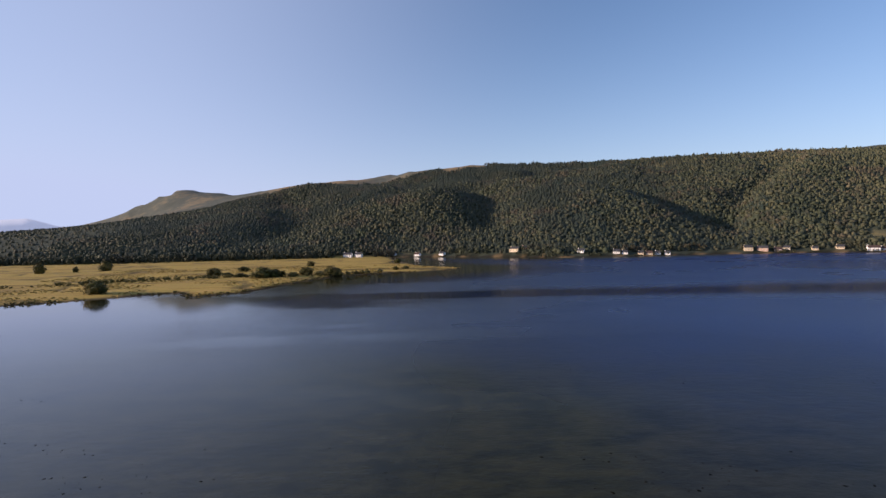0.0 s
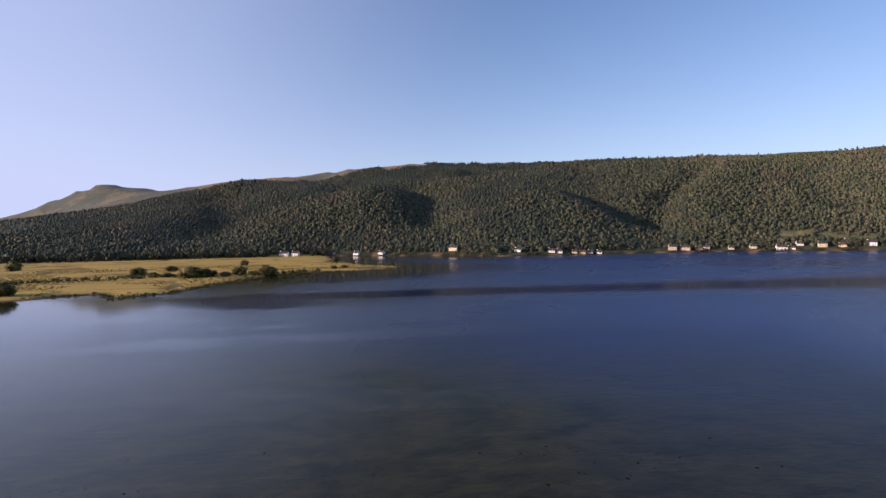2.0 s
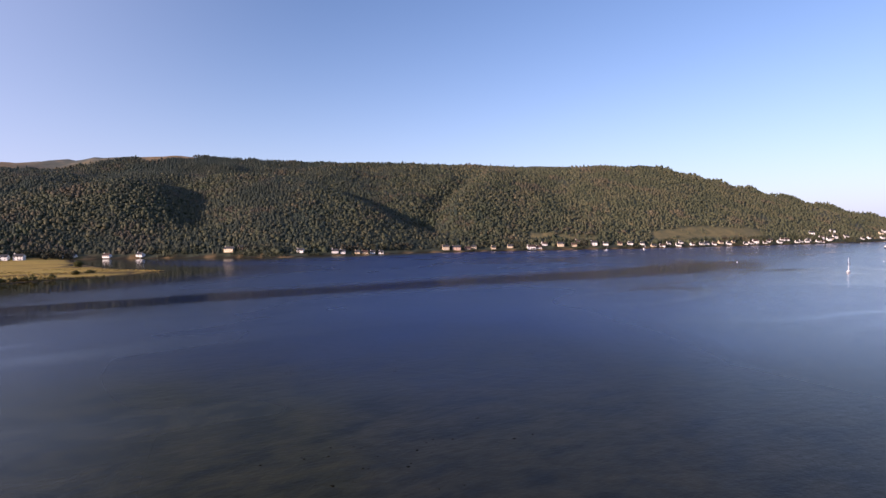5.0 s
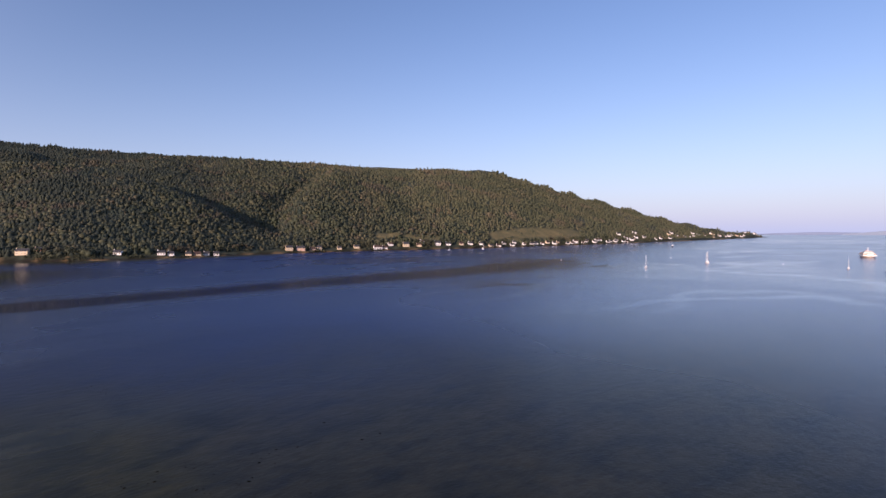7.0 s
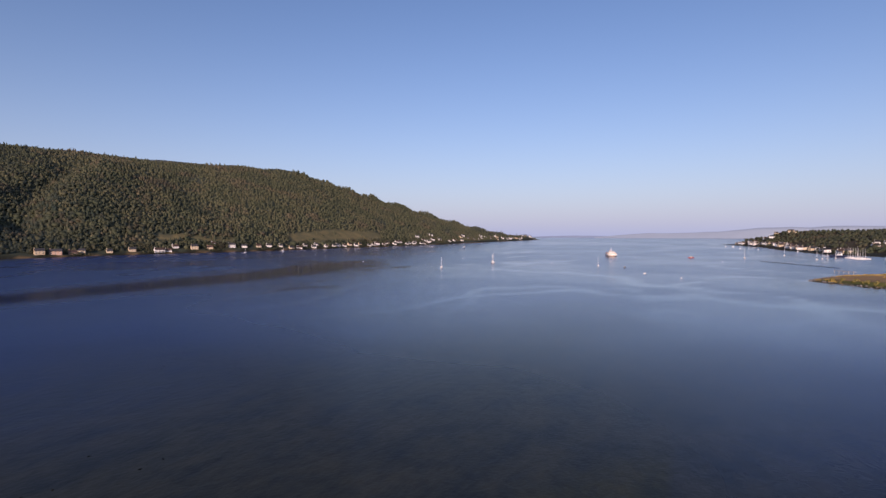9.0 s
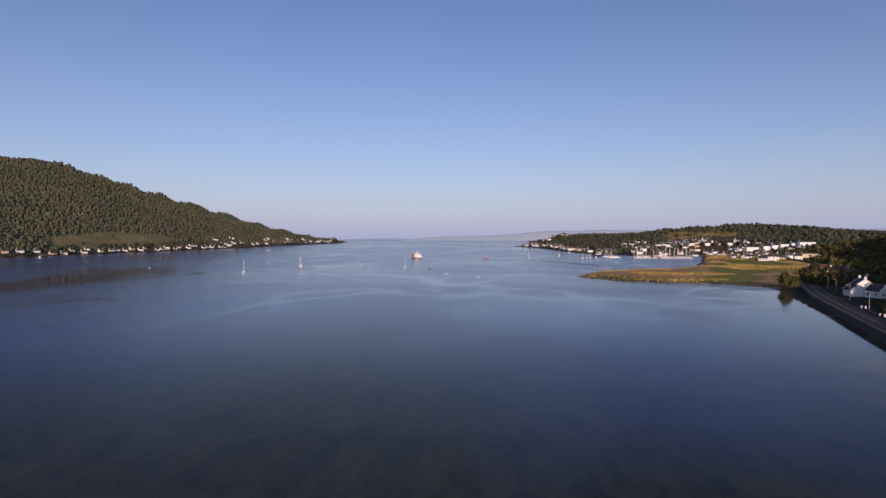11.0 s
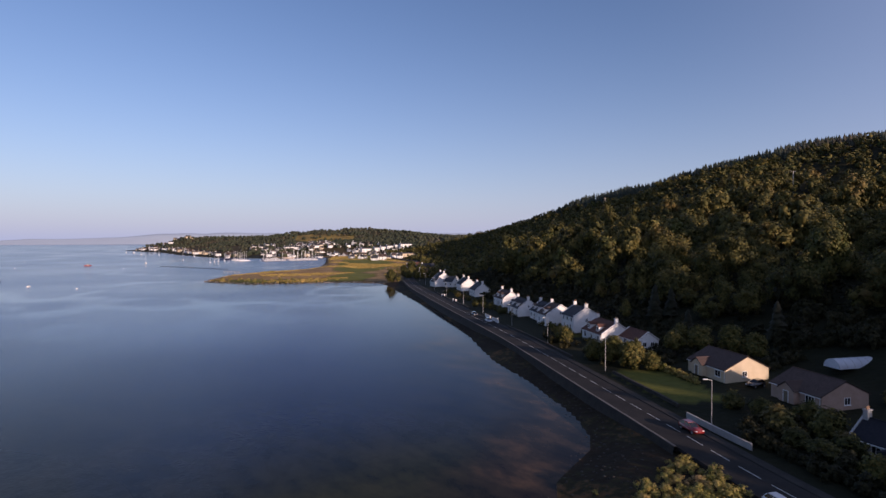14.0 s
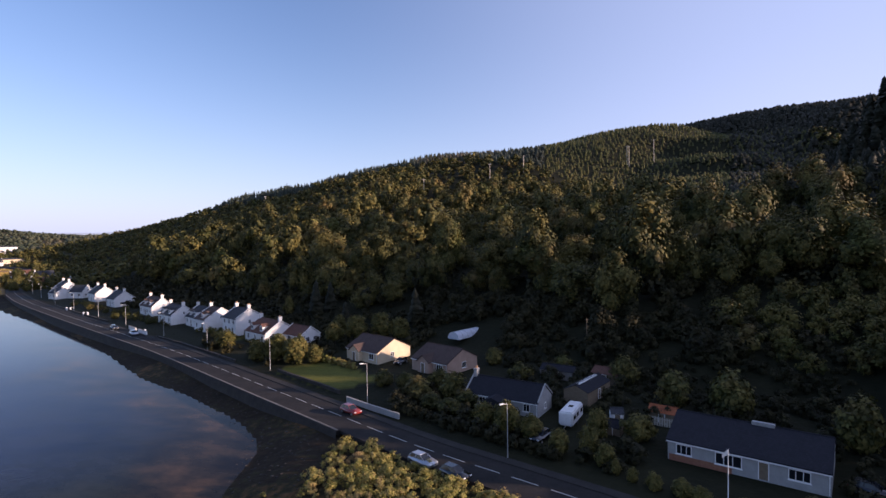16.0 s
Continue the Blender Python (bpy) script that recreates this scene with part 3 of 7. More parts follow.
def zones_of(x, y, s):
    z, d = s["z"], s["d"]
    heath = step01(0.74, 0.88, s["q"] + (fbm(x, y, 260, 5) - 0.5) * 0.22 - 0.16 * step01(-500, 300, x) + 0.12 * step01(-150, -560, x)) * (s["un"] > 0)
    heath = np.maximum(heath, (s["un"] > 0) * 0.4 * step01(0.74, 0.9, fbm(x, y, 190, 6) - 0.12 * step01(600, 400, x) + 0.15 * step01(600, 750, x) * step01(150, 60, z) * (z > 14)))
    field = inside(x, y, [(930, 748), (1290, 722), (1330, 760), (1130, 800), (970, 790)]) | inside(x, y, [(650, 832), (795, 779), (822, 797), (690, 850)])
    heath = np.maximum(heath, field * (0.55 + 0.45 * vnoise(x, y, 40, 2)))
    bearing = np.degrees(np.arctan2(x, y))
    moor = (s["un"] > 0) * step01(0.66, 0.8, s["q"] + (fbm(x, y, 120, 1) - 0.5) * 0.3) * step01(-19, -15, bearing) * step01(-6.5, -10, bearing)
    moor = np.maximum(moor, (s["un"] > 0) * step01(0.86, 0.93, s["q"] + (fbm(x, y, 90, 1) - 0.5) * 0.2) * step01(-1, 1, bearing) * step01(5.5, 4, bearing))
    heath = np.maximum(heath, moor)
    marsh = ((s["un"] <= 0) & (x < np.where(y > 700, -75, 120)) & (y > 100) & (d > 0)) * 1.0
    spit = (s["side"] > 5) & (x > 335) & (x < 930) & (s["us"] <= 0) & (d > 0) & (y < 0)
    pasture = inside(x, y, [(894, -427), (841, -485), (570, -339), (472, -262), (440, -215), (500, -225)]) | (along(x, y, [(430, -96), (392, -136), (382, -180), (430, -215)])[0] < 13 + 12 * vnoise(x, y, 22, 3))
    rough = np.maximum(spit & ~pasture, ((s["us"] > 0) & (x > 700)) * 0.15)
    yard = (s["us"] <= 4) & (x < 345) & (s["side"] < -5)
    green = inside(x, y, [(76, -102), (54, -91.5), (48, -100), (58, -107), (70, -111)]) | (yard & (x > 90) & (x < 280) & (fbm(x, y, 24, 3) > 0.66))
    # garden lawn mixed with the dark floor, putting its shade into the colour
    lawn = np.where(spit, pasture * 0.85, green * 0.6)
    lawn = np.maximum(lawn, field * 0.35)
    marsh = np.maximum(marsh, ((s["us"] > 0) & (x > 1150) & (x < 1420) & (y < -480) & (s["qs"] > 0.5) & (s["qs"] < 0.8)) * 0.7)
    beach = (1 - step01(2.5, 6.5, d + (fbm(x, y, 14, 3) - 0.5) * 5)) * (s["un"] < 40)
    strip_n = (y > 600) & (x > -75) & (d > 0) & (s["un"] < 25)
    beach = np.where(strip_n, 0, beach)
    rough = np.maximum(rough, 0.6 * moor + 0.2 * field)
    rough = np.where(strip_n, 0.75 * (1 - step01(3, 7, d)), rough)
    beach = np.maximum(beach, 0.8 * s["creek"])
    beach = np.maximum(beach, ((x > 30) & (x < 345) & (s["side"] > 4.0) & (d < 40) & (y < -40)) * 1.0)
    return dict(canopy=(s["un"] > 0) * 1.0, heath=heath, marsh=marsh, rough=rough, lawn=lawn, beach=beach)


def add_zones(ob, zones):
    for k, v in zones.items():
        a = ob.data.attributes.new(k, "FLOAT", "POINT")
        a.data.foreach_set("value", np.clip(v, 0, 1).astype(np.float32).ravel())


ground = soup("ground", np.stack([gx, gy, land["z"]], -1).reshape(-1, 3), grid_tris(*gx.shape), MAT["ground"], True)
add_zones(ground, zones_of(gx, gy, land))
tagged(ground, "rolling hills, marsh and shore round a sea loch", "ground", kind="structure")

# ---- the loch ----
WR = np.concatenate([[0.001], np.exp(np.linspace(math.log(20), math.log(4940), 190))])
wx, wy = np.outer(WR, np.sin(AZ[::2])), np.outer(WR, np.cos(AZ[::2]))
ws = survey(wx, wy)
bend = (fbm(wx, wy, 160, 4) - 0.5)
band = np.exp(-((wy - 306 - 30 * bend - 0.02 * wx) / (19 + 0.055 * np.maximum(wx + 40, 0) * step01(600, 250, wx) + 7 * bend)) ** 2) * step01(640, 420, wx) * step01(-120, 20, wx)
lace = np.maximum(np.exp(-(np.abs(fbm(wx, wy * 1.5, 210, 6) - 0.5) / 0.018) ** 2), 0.8 * np.exp(-(np.abs(fbm(wx * 0.8, wy * 1.1, 130, 2) - 0.47) / 0.016) ** 2)) * step01(150, 300, np.hypot(wx, wy))
lee = step01(60, 5, -ws["d"]) * (wy < 100) * (wx < 330) * 0.9 + step01(170, 20, -ws["d"]) * (wx < 160) * (wy > 100) * 0.75
streaks = step01(0.52, 0.64, fbm(wx * 0.3, wy * 1.5, 38, 3)) * step01(330, 80, np.hypot(wx + 190, (wy - 290) * 0.9))
slick = np.clip(0.6 * streaks + 0.55 * step01(40, -110, wx) * (wy > 0) * step01(330, 220, wy) + band + 0.6 * lace * step01(120, 300, wx) + lee + 0.28 * step01(0.5, 0.75, fbm(wx, wy, 130, 7)), 0, 1)
w_az = np.degrees(np.arctan2(wx, wy))
# brown also spread by bearing and range from the camera, to fit its view
shallow = np.clip(0.5 * step01(30, -2, w_az) * step01(-90, -60, w_az) * step01(20, 80, wy) + step01(np.where(wy < 0, 60, 75), np.where(wy < 0, 10, 15), -ws["d"]) * (wx < 420) * np.where(wy < 0, 0.62, 1.0) + step01(265, 105, np.hypot(wx * 0.8, wy + 40) + 70 * (fbm(wx, wy, 60, 1) - 0.5)) * 0.92 * step01(-110, 0, wy - 0.25 * wx), 0, 1)
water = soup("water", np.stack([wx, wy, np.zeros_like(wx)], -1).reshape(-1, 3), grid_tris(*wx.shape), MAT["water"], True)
strand = step01(18, 3, -ws["d"] + (fbm(wx, wy, 18, 2) - 0.5) * 22) * (wy < -20) * (wx < 330)
dull = np.interp(w_az, [-180, -60, -38, -20, 0, 14, 38, 58, 100, 118, 180], [0.1, 0.0, 0.08, 0.38, 0.7, 0.9, 0.88, 0.15, 0.10, 0.6, 0.8]) + 0.25 * (fbm(wx, wy, 90, 2) - 0.5) + 0.75 * step01(260, 70, np.hypot(wx, wy)) * step01(30, 60, w_az) + 0.3 * step01(230, 90, np.hypot(wx, wy)) * step01(-45, 15, w_az) * step01(60, 30, w_az)      # cuts reflection and roughens by bearing from the camera, to match brightness there
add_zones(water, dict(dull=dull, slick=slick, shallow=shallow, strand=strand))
tagged(water, "calm blue sea loch with slicks and brown shallows", "water", kind="structure")


# ---- far hills at the edge of sight ----
def far_ridge(name, rows, d, depth, material, label):
    """A ridge whose crest has the given bearings and heights."""
    bm = bmesh.new()
    az = np.arange(rows[0][0], rows[-1][0] + 0.01, 0.4)
    hz = np.interp(az, [r[0] for r in rows], [r[1] for r in rows])
    hz = hz + (vnoise(az * 30, az * 0, 40, 1) - 0.5) * 10 * step01(10, 60, hz)
    rings = []
    for a, h in zip(az, hz):
        rings.append([bm.verts.new((*polar(a, d + k * depth), max(h * f, -4))) for k, f in ((-1, -0.1), (-0.6, 0.35), (-0.3, 0.75), (0, 1.0), (0.25, 0.5))])
    for q, r in zip(rings, rings[1:]):
        for k in range(4):
            bm.faces.new((q[k], r[k], r[k + 1], q[k + 1]))
    bmesh.ops.recalc_face_normals(bm, faces=bm.faces[:])
    ob = part(name, bm, material, smooth=True)
    return tagged(ob, label, "hill", kind="structure")


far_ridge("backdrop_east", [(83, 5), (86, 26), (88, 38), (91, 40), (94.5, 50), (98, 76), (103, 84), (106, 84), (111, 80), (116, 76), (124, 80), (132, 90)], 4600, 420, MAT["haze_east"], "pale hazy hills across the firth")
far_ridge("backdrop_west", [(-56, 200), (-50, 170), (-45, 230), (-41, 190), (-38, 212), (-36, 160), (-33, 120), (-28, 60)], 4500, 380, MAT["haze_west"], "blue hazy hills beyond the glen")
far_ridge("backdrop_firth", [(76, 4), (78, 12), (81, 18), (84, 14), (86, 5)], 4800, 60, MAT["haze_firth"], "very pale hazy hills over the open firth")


# ---- trees ----
def ico():
    bm = bmesh.new()
    bmesh.ops.create_icosphere(bm, subdivisions=1, radius=1)
    v = np.array([x.co[:] for x in bm.verts])
    f = np.array([[x.index for x in g.verts] for g in bm.faces])
    bm.free()
    return v, f


ICO_V, ICO_F = ico()


def crown_shape(rng, clumps, leaves, leaf, squash=0.85, reach=1.0, heart=0.6):
    """A broadleaf crown of unit radius, its base at z 0: leafy clumps round dark cores, with gaps between."""
    vs, fs, count = [], [], 0
    for c in range(clumps):
        a = c * 2.39996 + rng.uniform(-0.4, 0.4)
        h = (c + 0.5) / clumps
        w = math.sin(math.pi * min(1, 0.18 + 0.80 * h)) ** 0.6
        rad = rng.uniform(0.45, 0.78) * w * reach if c % 4 else rng.uniform(0.05, 0.35)
        cen = np.array([math.cos(a) * rad, math.sin(a) * rad, (0.12 + h * 1.5 + rng.uniform(-0.12, 0.12)) * squash])
        size = rng.uniform(0.26, 0.42)
        core = ICO_V * size * heart * (1 + rng.uniform(-0.25, 0.25, (12, 1))) + cen
        vs.append(core)
        fs.append(ICO_F + count)
        count += 12
        d = rng.normal(size=(leaves, 3)) + (0, 0, 0.4)
        d /= np.linalg.norm(d, axis=1)[:, None]
        at = cen + d * size * rng.uniform(0.55, 1.25, (leaves, 1))
        out = at - np.array([0, 0, 0.35 * squash])
        out /= np.linalg.norm(out, axis=1)[:, None]
        face = d * 0.35 + out * 0.75 + rng.normal(size=(leaves, 3)) * 0.33
        face /= np.linalg.norm(face, axis=1)[:, None]
        t = np.cross(face, rng.normal(size=(leaves, 3)))
        t /= np.linalg.norm(t, axis=1)[:, None]
        b = np.cross(face, t)
        s = leaf * rng.uniform(0.6, 1.3, (leaves, 1))
        vs.append(np.stack([at - t * s, at + t * s * 0.6 - b * s * 0.8, at + t * s * 0.5 + b * s], 1).reshape(-1, 3))
        fs.append(np.arange(leaves * 3).reshape(-1, 3) + count)
        count += leaves * 3
    return np.concatenate(vs), np.concatenate(fs)


def conifer_shape(rng, tiers, sides):
    """A spire of drooping skirts, 1 high and about 0.4 across."""
    vs, fs, count = [], [], 0
    for k in range(tiers):
        z0 = 0.10 + 0.82 * k / tiers
        z1 = min(1.0, z0 + 1.35 / tiers + 0.08)
        r = 0.21 * (1 - z0) ** 0.8 + 0.02
        a = np.arange(sides) * 2 * math.pi / sides + rng.uniform(0, 6)
        rr = r * rng.uniform(0.7, 1.25, sides)
        ring = np.stack([np.cos(a) * rr, np.sin(a) * rr, z0 + rng.uniform(-0.04, 0.03, sides)], -1)
        vs += [ring, np.array([[0, 0, z1]])]
        i = np.arange(sides)
        fs.append(np.stack([i, (i + 1) % sides, np.full(sides, sides)], -1) + count)
        count += sides + 1
    return np.concatenate(vs), np.concatenate(fs)


def spread_out(shapes, at, size, tall, rng):
    """Joins many trees into one cloud of triangles: places, crown radii and heights."""
    vs, fs, count = [], [], 0
    pick = rng.integers(0, len(shapes), len(at))
    turn = rng.uniform(0, 6.283, len(at))
    for k, (sv, sf) in enumerate(shapes):
        m = np.where(pick == k)[0]
        if not len(m):
            continue
        c, s = np.cos(turn[m])[:, None], np.sin(turn[m])[:, None]
        x = (sv[None, :, 0] * c - sv[None, :, 1] * s) * size[m][:, None] + at[m, 0][:, None]
        y = (sv[None, :, 0] * s + sv[None, :, 1] * c) * size[m][:, None] + at[m, 1][:, None]
        z = sv[None, :, 2] * tall[m][:, None] + at[m, 2][:, None]
        vs.append(np.stack([x, y, z], -1).reshape(-1, 3))
        fs.append((sf[None] + (np.arange(len(m)) * len(sv))[:, None, None]).reshape(-1, 3) + count)
        count += len(m) * len(sv)
    return np.concatenate(vs), np.concatenate(fs)


def scatter(x0, x1, y0, y1, gap, rng, keep):
    """Jittered places in a rectangle of the plan that pass keep(x, y, survey)."""
    x, y = np.meshgrid(np.arange(x0, x1, gap), np.arange(y0, y1, gap))
    x = (x + rng.uniform(-0.48, 0.48, x.shape) * gap).ravel()
    y = (y + rng.uniform(-0.48, 0.48, y.shape) * gap).ravel()
    s = survey(x, y)
    m = keep(x, y, s)
    return np.stack([x[m], y[m], s["z"][m]], -1)


def north_wood(x, y, s):
    b = np.degrees(np.arctan2(x, y))
    ok = (s["un"] > 12) & (s["q"] < 1.0) & ~s["wet"] & (b > -47) & (b < 77)
    z = zones_of(x, y, s)
    return ok & (z["heath"] < RNG.uniform(0.15, 0.75, x.shape))


rng = np.random.default_rng(3)
FAR_CONIFERS = [conifer_shape(rng, 3, 5) for k in range(5)]


def dome_shape(rng, leaves, leaf):
    """A far crown: a ragged dome of leafy patches, of unit radius and height."""
    d = rng.normal(size=(leaves, 3))
    d[:, 2] = np.abs(d[:, 2])
    d /= np.linalg.norm(d, axis=1)[:, None]
    at = d * rng.uniform(0.75, 1.05, (leaves, 1))
    face = d * 0.45 + rng.normal(size=(leaves, 3)) * 0.22 + (0, 0, 0.75)
    t = np.cross(face, rng.normal(size=(leaves, 3)))
    t /= np.linalg.norm(t, axis=1)[:, None]
    b = np.cross(face, t)
    b /= np.linalg.norm(b, axis=1)[:, None]
    s = leaf * rng.uniform(0.6, 1.2, (leaves, 1))
    body = ICO_V * (1 + rng.uniform(-0.22, 0.22, (12, 1))) * (0.86, 0.86, 0.62) + (0, 0, 0.34)
    patches = np.stack([at - t * s, at + t * s * 0.7 - b * s * 0.8, at + t * s * 0.5 + b * s], 1).reshape(-1, 3)
    return np.concatenate([body, patches]), np.concatenate([ICO_F, np.arange(leaves * 3).reshape(-1, 3) + 12])


FAR_BROAD = [dome_shape(rng, 8, 0.46) for k in range(8)]
p1 = scatter(-700, 2300, 650, 2050, 6.7, rng, lambda x, y, s: north_wood(x, y, s) & (np.hypot(x, y) < 2350))
p2 = scatter(-2300, -500, 600, 2300, 14, rng, lambda x, y, s: north_wood(x, y, s) & ((x < -700) | (y > 2050)))
p3 = scatter(2200, 3000, 650, 1000, 13, rng, lambda x, y, s: north_wood(x, y, s) & (np.hypot(x, y) >= 2350))
pn = np.concatenate([p1, p2, p3])
sn = survey(pn[:, 0], pn[:, 1])
stand = fbm(pn[:, 0], pn[:, 1], 230, 3) + 0.30 * step01(0.10, 0.5, sn["q"]) - 0.15 * step01(300, 900, pn[:, 0])
evergreen = stand + rng.uniform(-0.30, 0.30, len(pn)) > 0.65
far_east = pn[:, 0] + rng.uniform(-260, 260, len(pn)) > 760
pc, pb = pn[evergreen & ~far_east], pn[~evergreen & ~far_east]
groves_c, groves_b = (0.62 + 0.42 * vnoise(q[:, 0], q[:, 1], 34, 1) + 0.36 * vnoise(q[:, 0], q[:, 1], 90, 6) for q in (pc, pb))
far_c, far_b = (1 - 0.25 * step01(-300, -1000, q[:, 0]) for q in (pc, pb))
pe = pn[far_east & (rng.random(len(pn)) < 0.8)]
v, f = spread_out(FAR_BROAD + [(cv * (3.6, 3.6, 1.3), cf) for cv, cf in FAR_CONIFERS], pe - (0, 0, 1), 2.2 + 3.0 * rng.random(len(pe)) ** 1.6, rng.uniform(3, 8.5, len(pe)), rng)
tagged(soup("eastern_wood", v, f, MAT["east_wood"], True), "mixed wood on the east end of the hill, paled by painted haze", "forest", kind="stuff")
v, f = spread_out(FAR_CONIFERS, pc - (0, 0, 1), rng.uniform(15, 25, len(pc)) * far_c, rng.uniform(5, 8.5, len(pc)) * far_c * groves_c, rng)
tagged(soup("conifer_forest", v, f, MAT["conifer"], True), "dense dark green conifer plantation covering the hillside", "forest", kind="stuff")
v, f = spread_out(FAR_BROAD, pb - (0, 0, 1), (2.4 + 5.2 * rng.random(len(pb)) ** 2.2) * far_b, rng.uniform(3.0, 9, len(pb)) * far_b * groves_b, rng)
tagged(soup("mixed_woodland", v, f, MAT["broadleaf_far"], True), "green broadleaf woodland on the lower far hillside", "forest", kind="stuff")

# the wooded slope behind the road: fuller crowns close by
NEAR_CROWNS = [crown_shape(rng, 14, 225, 0.052) for k in range(7)]
MID_CROWNS = [crown_shape(rng, 10, 66, 0.088) for k in range(5)]
SLIM_CROWNS = [crown_shape(rng, 5, 14, 0.22) for k in range(4)]


def south_wood(x, y, s):
    b = np.degrees(np.arctan2(x, y)) % 360
    return (s["us"] > 6) & (s["qs"] < 1.02) & (b > 105) & (b < 206) & ~s["wet"] & (np.hypot(x + 133, y + 302) > 62) & ~((x >= 62) & (x < 330) & (s["us"] < 15)) & ~((x > -10) & (x < 62) & (s["us"] < 24)) & ~((x > -80) & (x <= -10) & (s["us"] < 36))


def ring(lo, hi):
    return lambda x, y, s: south_wood(x, y, s) & (np.hypot(x, y) >= lo) & (np.hypot(x, y) < hi)


def behind(x, y):
    """The ridge at the back, to the west of the saddle."""
    return (along(x, y, RS_XY)[0] < along(x, y, CS_XY)[0]) & (np.hypot(x, y) > 520)


def spruce_here(x, y, q):
    return (q["qs"] + (fbm(x, y, 90, 2) - 0.5) * 0.3 > np.where(x < 20, 0.78, 0.72)) & (x < 520)


for name, lo, hi, gap, shapes, r0, r1 in (("hillside_trees", 90, 240, 10.0, NEAR_CROWNS, 3.0, 8.8), ("hillside_wood", 240, 430, 10.4, MID_CROWNS, 3.0, 9.0), ("upper_wood", 430, 1000, 10, SLIM_CROWNS, 3.6, 6.6)):
    pts = scatter(-260, 900, -900, -90, gap, rng, ring(lo, hi))
    q = survey(pts[:, 0], pts[:, 1])
    pts = pts[~spruce_here(pts[:, 0], pts[:, 1], q) & ~behind(pts[:, 0], pts[:, 1])]
    size = r0 + (r1 - r0) * rng.random(len(pts)) ** 1.5
    lift = size * rng.uniform(0.0, 0.2 if lo > 400 else 0.9, len(size))
    v, f = spread_out(shapes, pts + np.stack([0 * size, 0 * size, lift], -1), size, size * rng.uniform(0.8, 1.0 if lo > 400 else 1.5, len(size)), rng)
    tagged(soup(name, v, f, MAT["broadleaf"]), "thick broadleaf trees on a steep slope in late sun", "forest", kind="stuff")


pts = scatter(-85, 70, -215, -95, 5.2, rng, lambda x, y, s: (s["us"] > 4) & ~s["wet"] & (((x > -10) & (x < 62) & (s["us"] < 26)) | ((x > -80) & (x <= -10) & (s["us"] < 38) & (s["us"] > 8))) & ~((x > 30) & (x < 52) & (y > -147) & (y < -128)))
size = rng.uniform(2.0, 3.9, len(pts))
# the eastern part takes the shade-darkened foliage, the rest plain broadleaf
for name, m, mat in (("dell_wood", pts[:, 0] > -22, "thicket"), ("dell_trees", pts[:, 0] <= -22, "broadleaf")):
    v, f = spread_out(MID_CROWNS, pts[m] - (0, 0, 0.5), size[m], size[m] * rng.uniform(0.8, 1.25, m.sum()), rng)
    tagged(soup(name, v, f, MAT[mat]), "low trees and thicket behind the gardens", "forest", kind="stuff")

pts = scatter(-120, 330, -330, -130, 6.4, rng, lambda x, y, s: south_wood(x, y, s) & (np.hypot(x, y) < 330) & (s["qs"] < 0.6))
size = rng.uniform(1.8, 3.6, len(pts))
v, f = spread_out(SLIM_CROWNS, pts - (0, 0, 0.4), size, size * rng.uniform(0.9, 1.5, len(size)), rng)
tagged(soup("understorey", v, f, MAT["thicket"]), "saplings under the hillside trees, shade put into their colour", "forest", kind="stuff")

SPRUCES = [conifer_shape(rng, 5, 6) for k in range(6)]
for name, gap, tall, west, mat, label in (("spruce_plantation", 5.0, (8, 15), False, "conifer", "dark spruce plantation along the hill crest"),
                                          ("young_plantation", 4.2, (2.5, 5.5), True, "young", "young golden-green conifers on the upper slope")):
    pts = scatter(-160, 600, -900, -280, gap, rng, lambda x, y, s: ((x + 0.1 * y < 20) == west) & south_wood(x, y, s) & spruce_here(x, y, s) & ~behind(x, y))
    v, f = spread_out(SPRUCES, pts - (0, 0, 1), rng.uniform(9, 13, len(pts)) * (0.65 if west else 1), rng.uniform(*tall, len(pts)) * (1 if west else 0.45 + 0.55 * step01(20, 150, pts[:, 0] + 0.1 * pts[:, 1])), rng)
    tagged(soup(name, v, f, MAT[mat]), label, "forest", kind="stuff")
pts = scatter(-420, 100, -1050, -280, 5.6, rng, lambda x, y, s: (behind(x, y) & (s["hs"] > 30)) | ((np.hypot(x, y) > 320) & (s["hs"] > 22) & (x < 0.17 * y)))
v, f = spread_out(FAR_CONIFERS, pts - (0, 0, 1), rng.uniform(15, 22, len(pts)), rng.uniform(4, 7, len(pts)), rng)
tagged(soup("ridge_plantation", v, f, MAT["shaded_conifer"], True), "plantation on the ridge behind, its shade put into the colour", "forest", kind="stuff")
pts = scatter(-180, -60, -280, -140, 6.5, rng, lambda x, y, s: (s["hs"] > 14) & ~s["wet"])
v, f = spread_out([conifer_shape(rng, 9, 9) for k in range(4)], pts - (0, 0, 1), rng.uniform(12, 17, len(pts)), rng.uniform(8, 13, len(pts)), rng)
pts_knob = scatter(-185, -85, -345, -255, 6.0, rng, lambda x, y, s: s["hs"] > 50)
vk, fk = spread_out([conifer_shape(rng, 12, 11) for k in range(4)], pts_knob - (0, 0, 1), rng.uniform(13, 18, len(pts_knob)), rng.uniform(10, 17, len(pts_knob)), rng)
tagged(soup("knob_conifers", vk, fk, MAT["shaded_conifer"]), "tall shade-coloured conifers on a steep knob", "forest", kind="stuff")
tagged(soup("spur_conifers", v, f, MAT["shaded_conifer"]), "shade-coloured conifers on a wooded spur mostly out of view", "forest", kind="stuff")

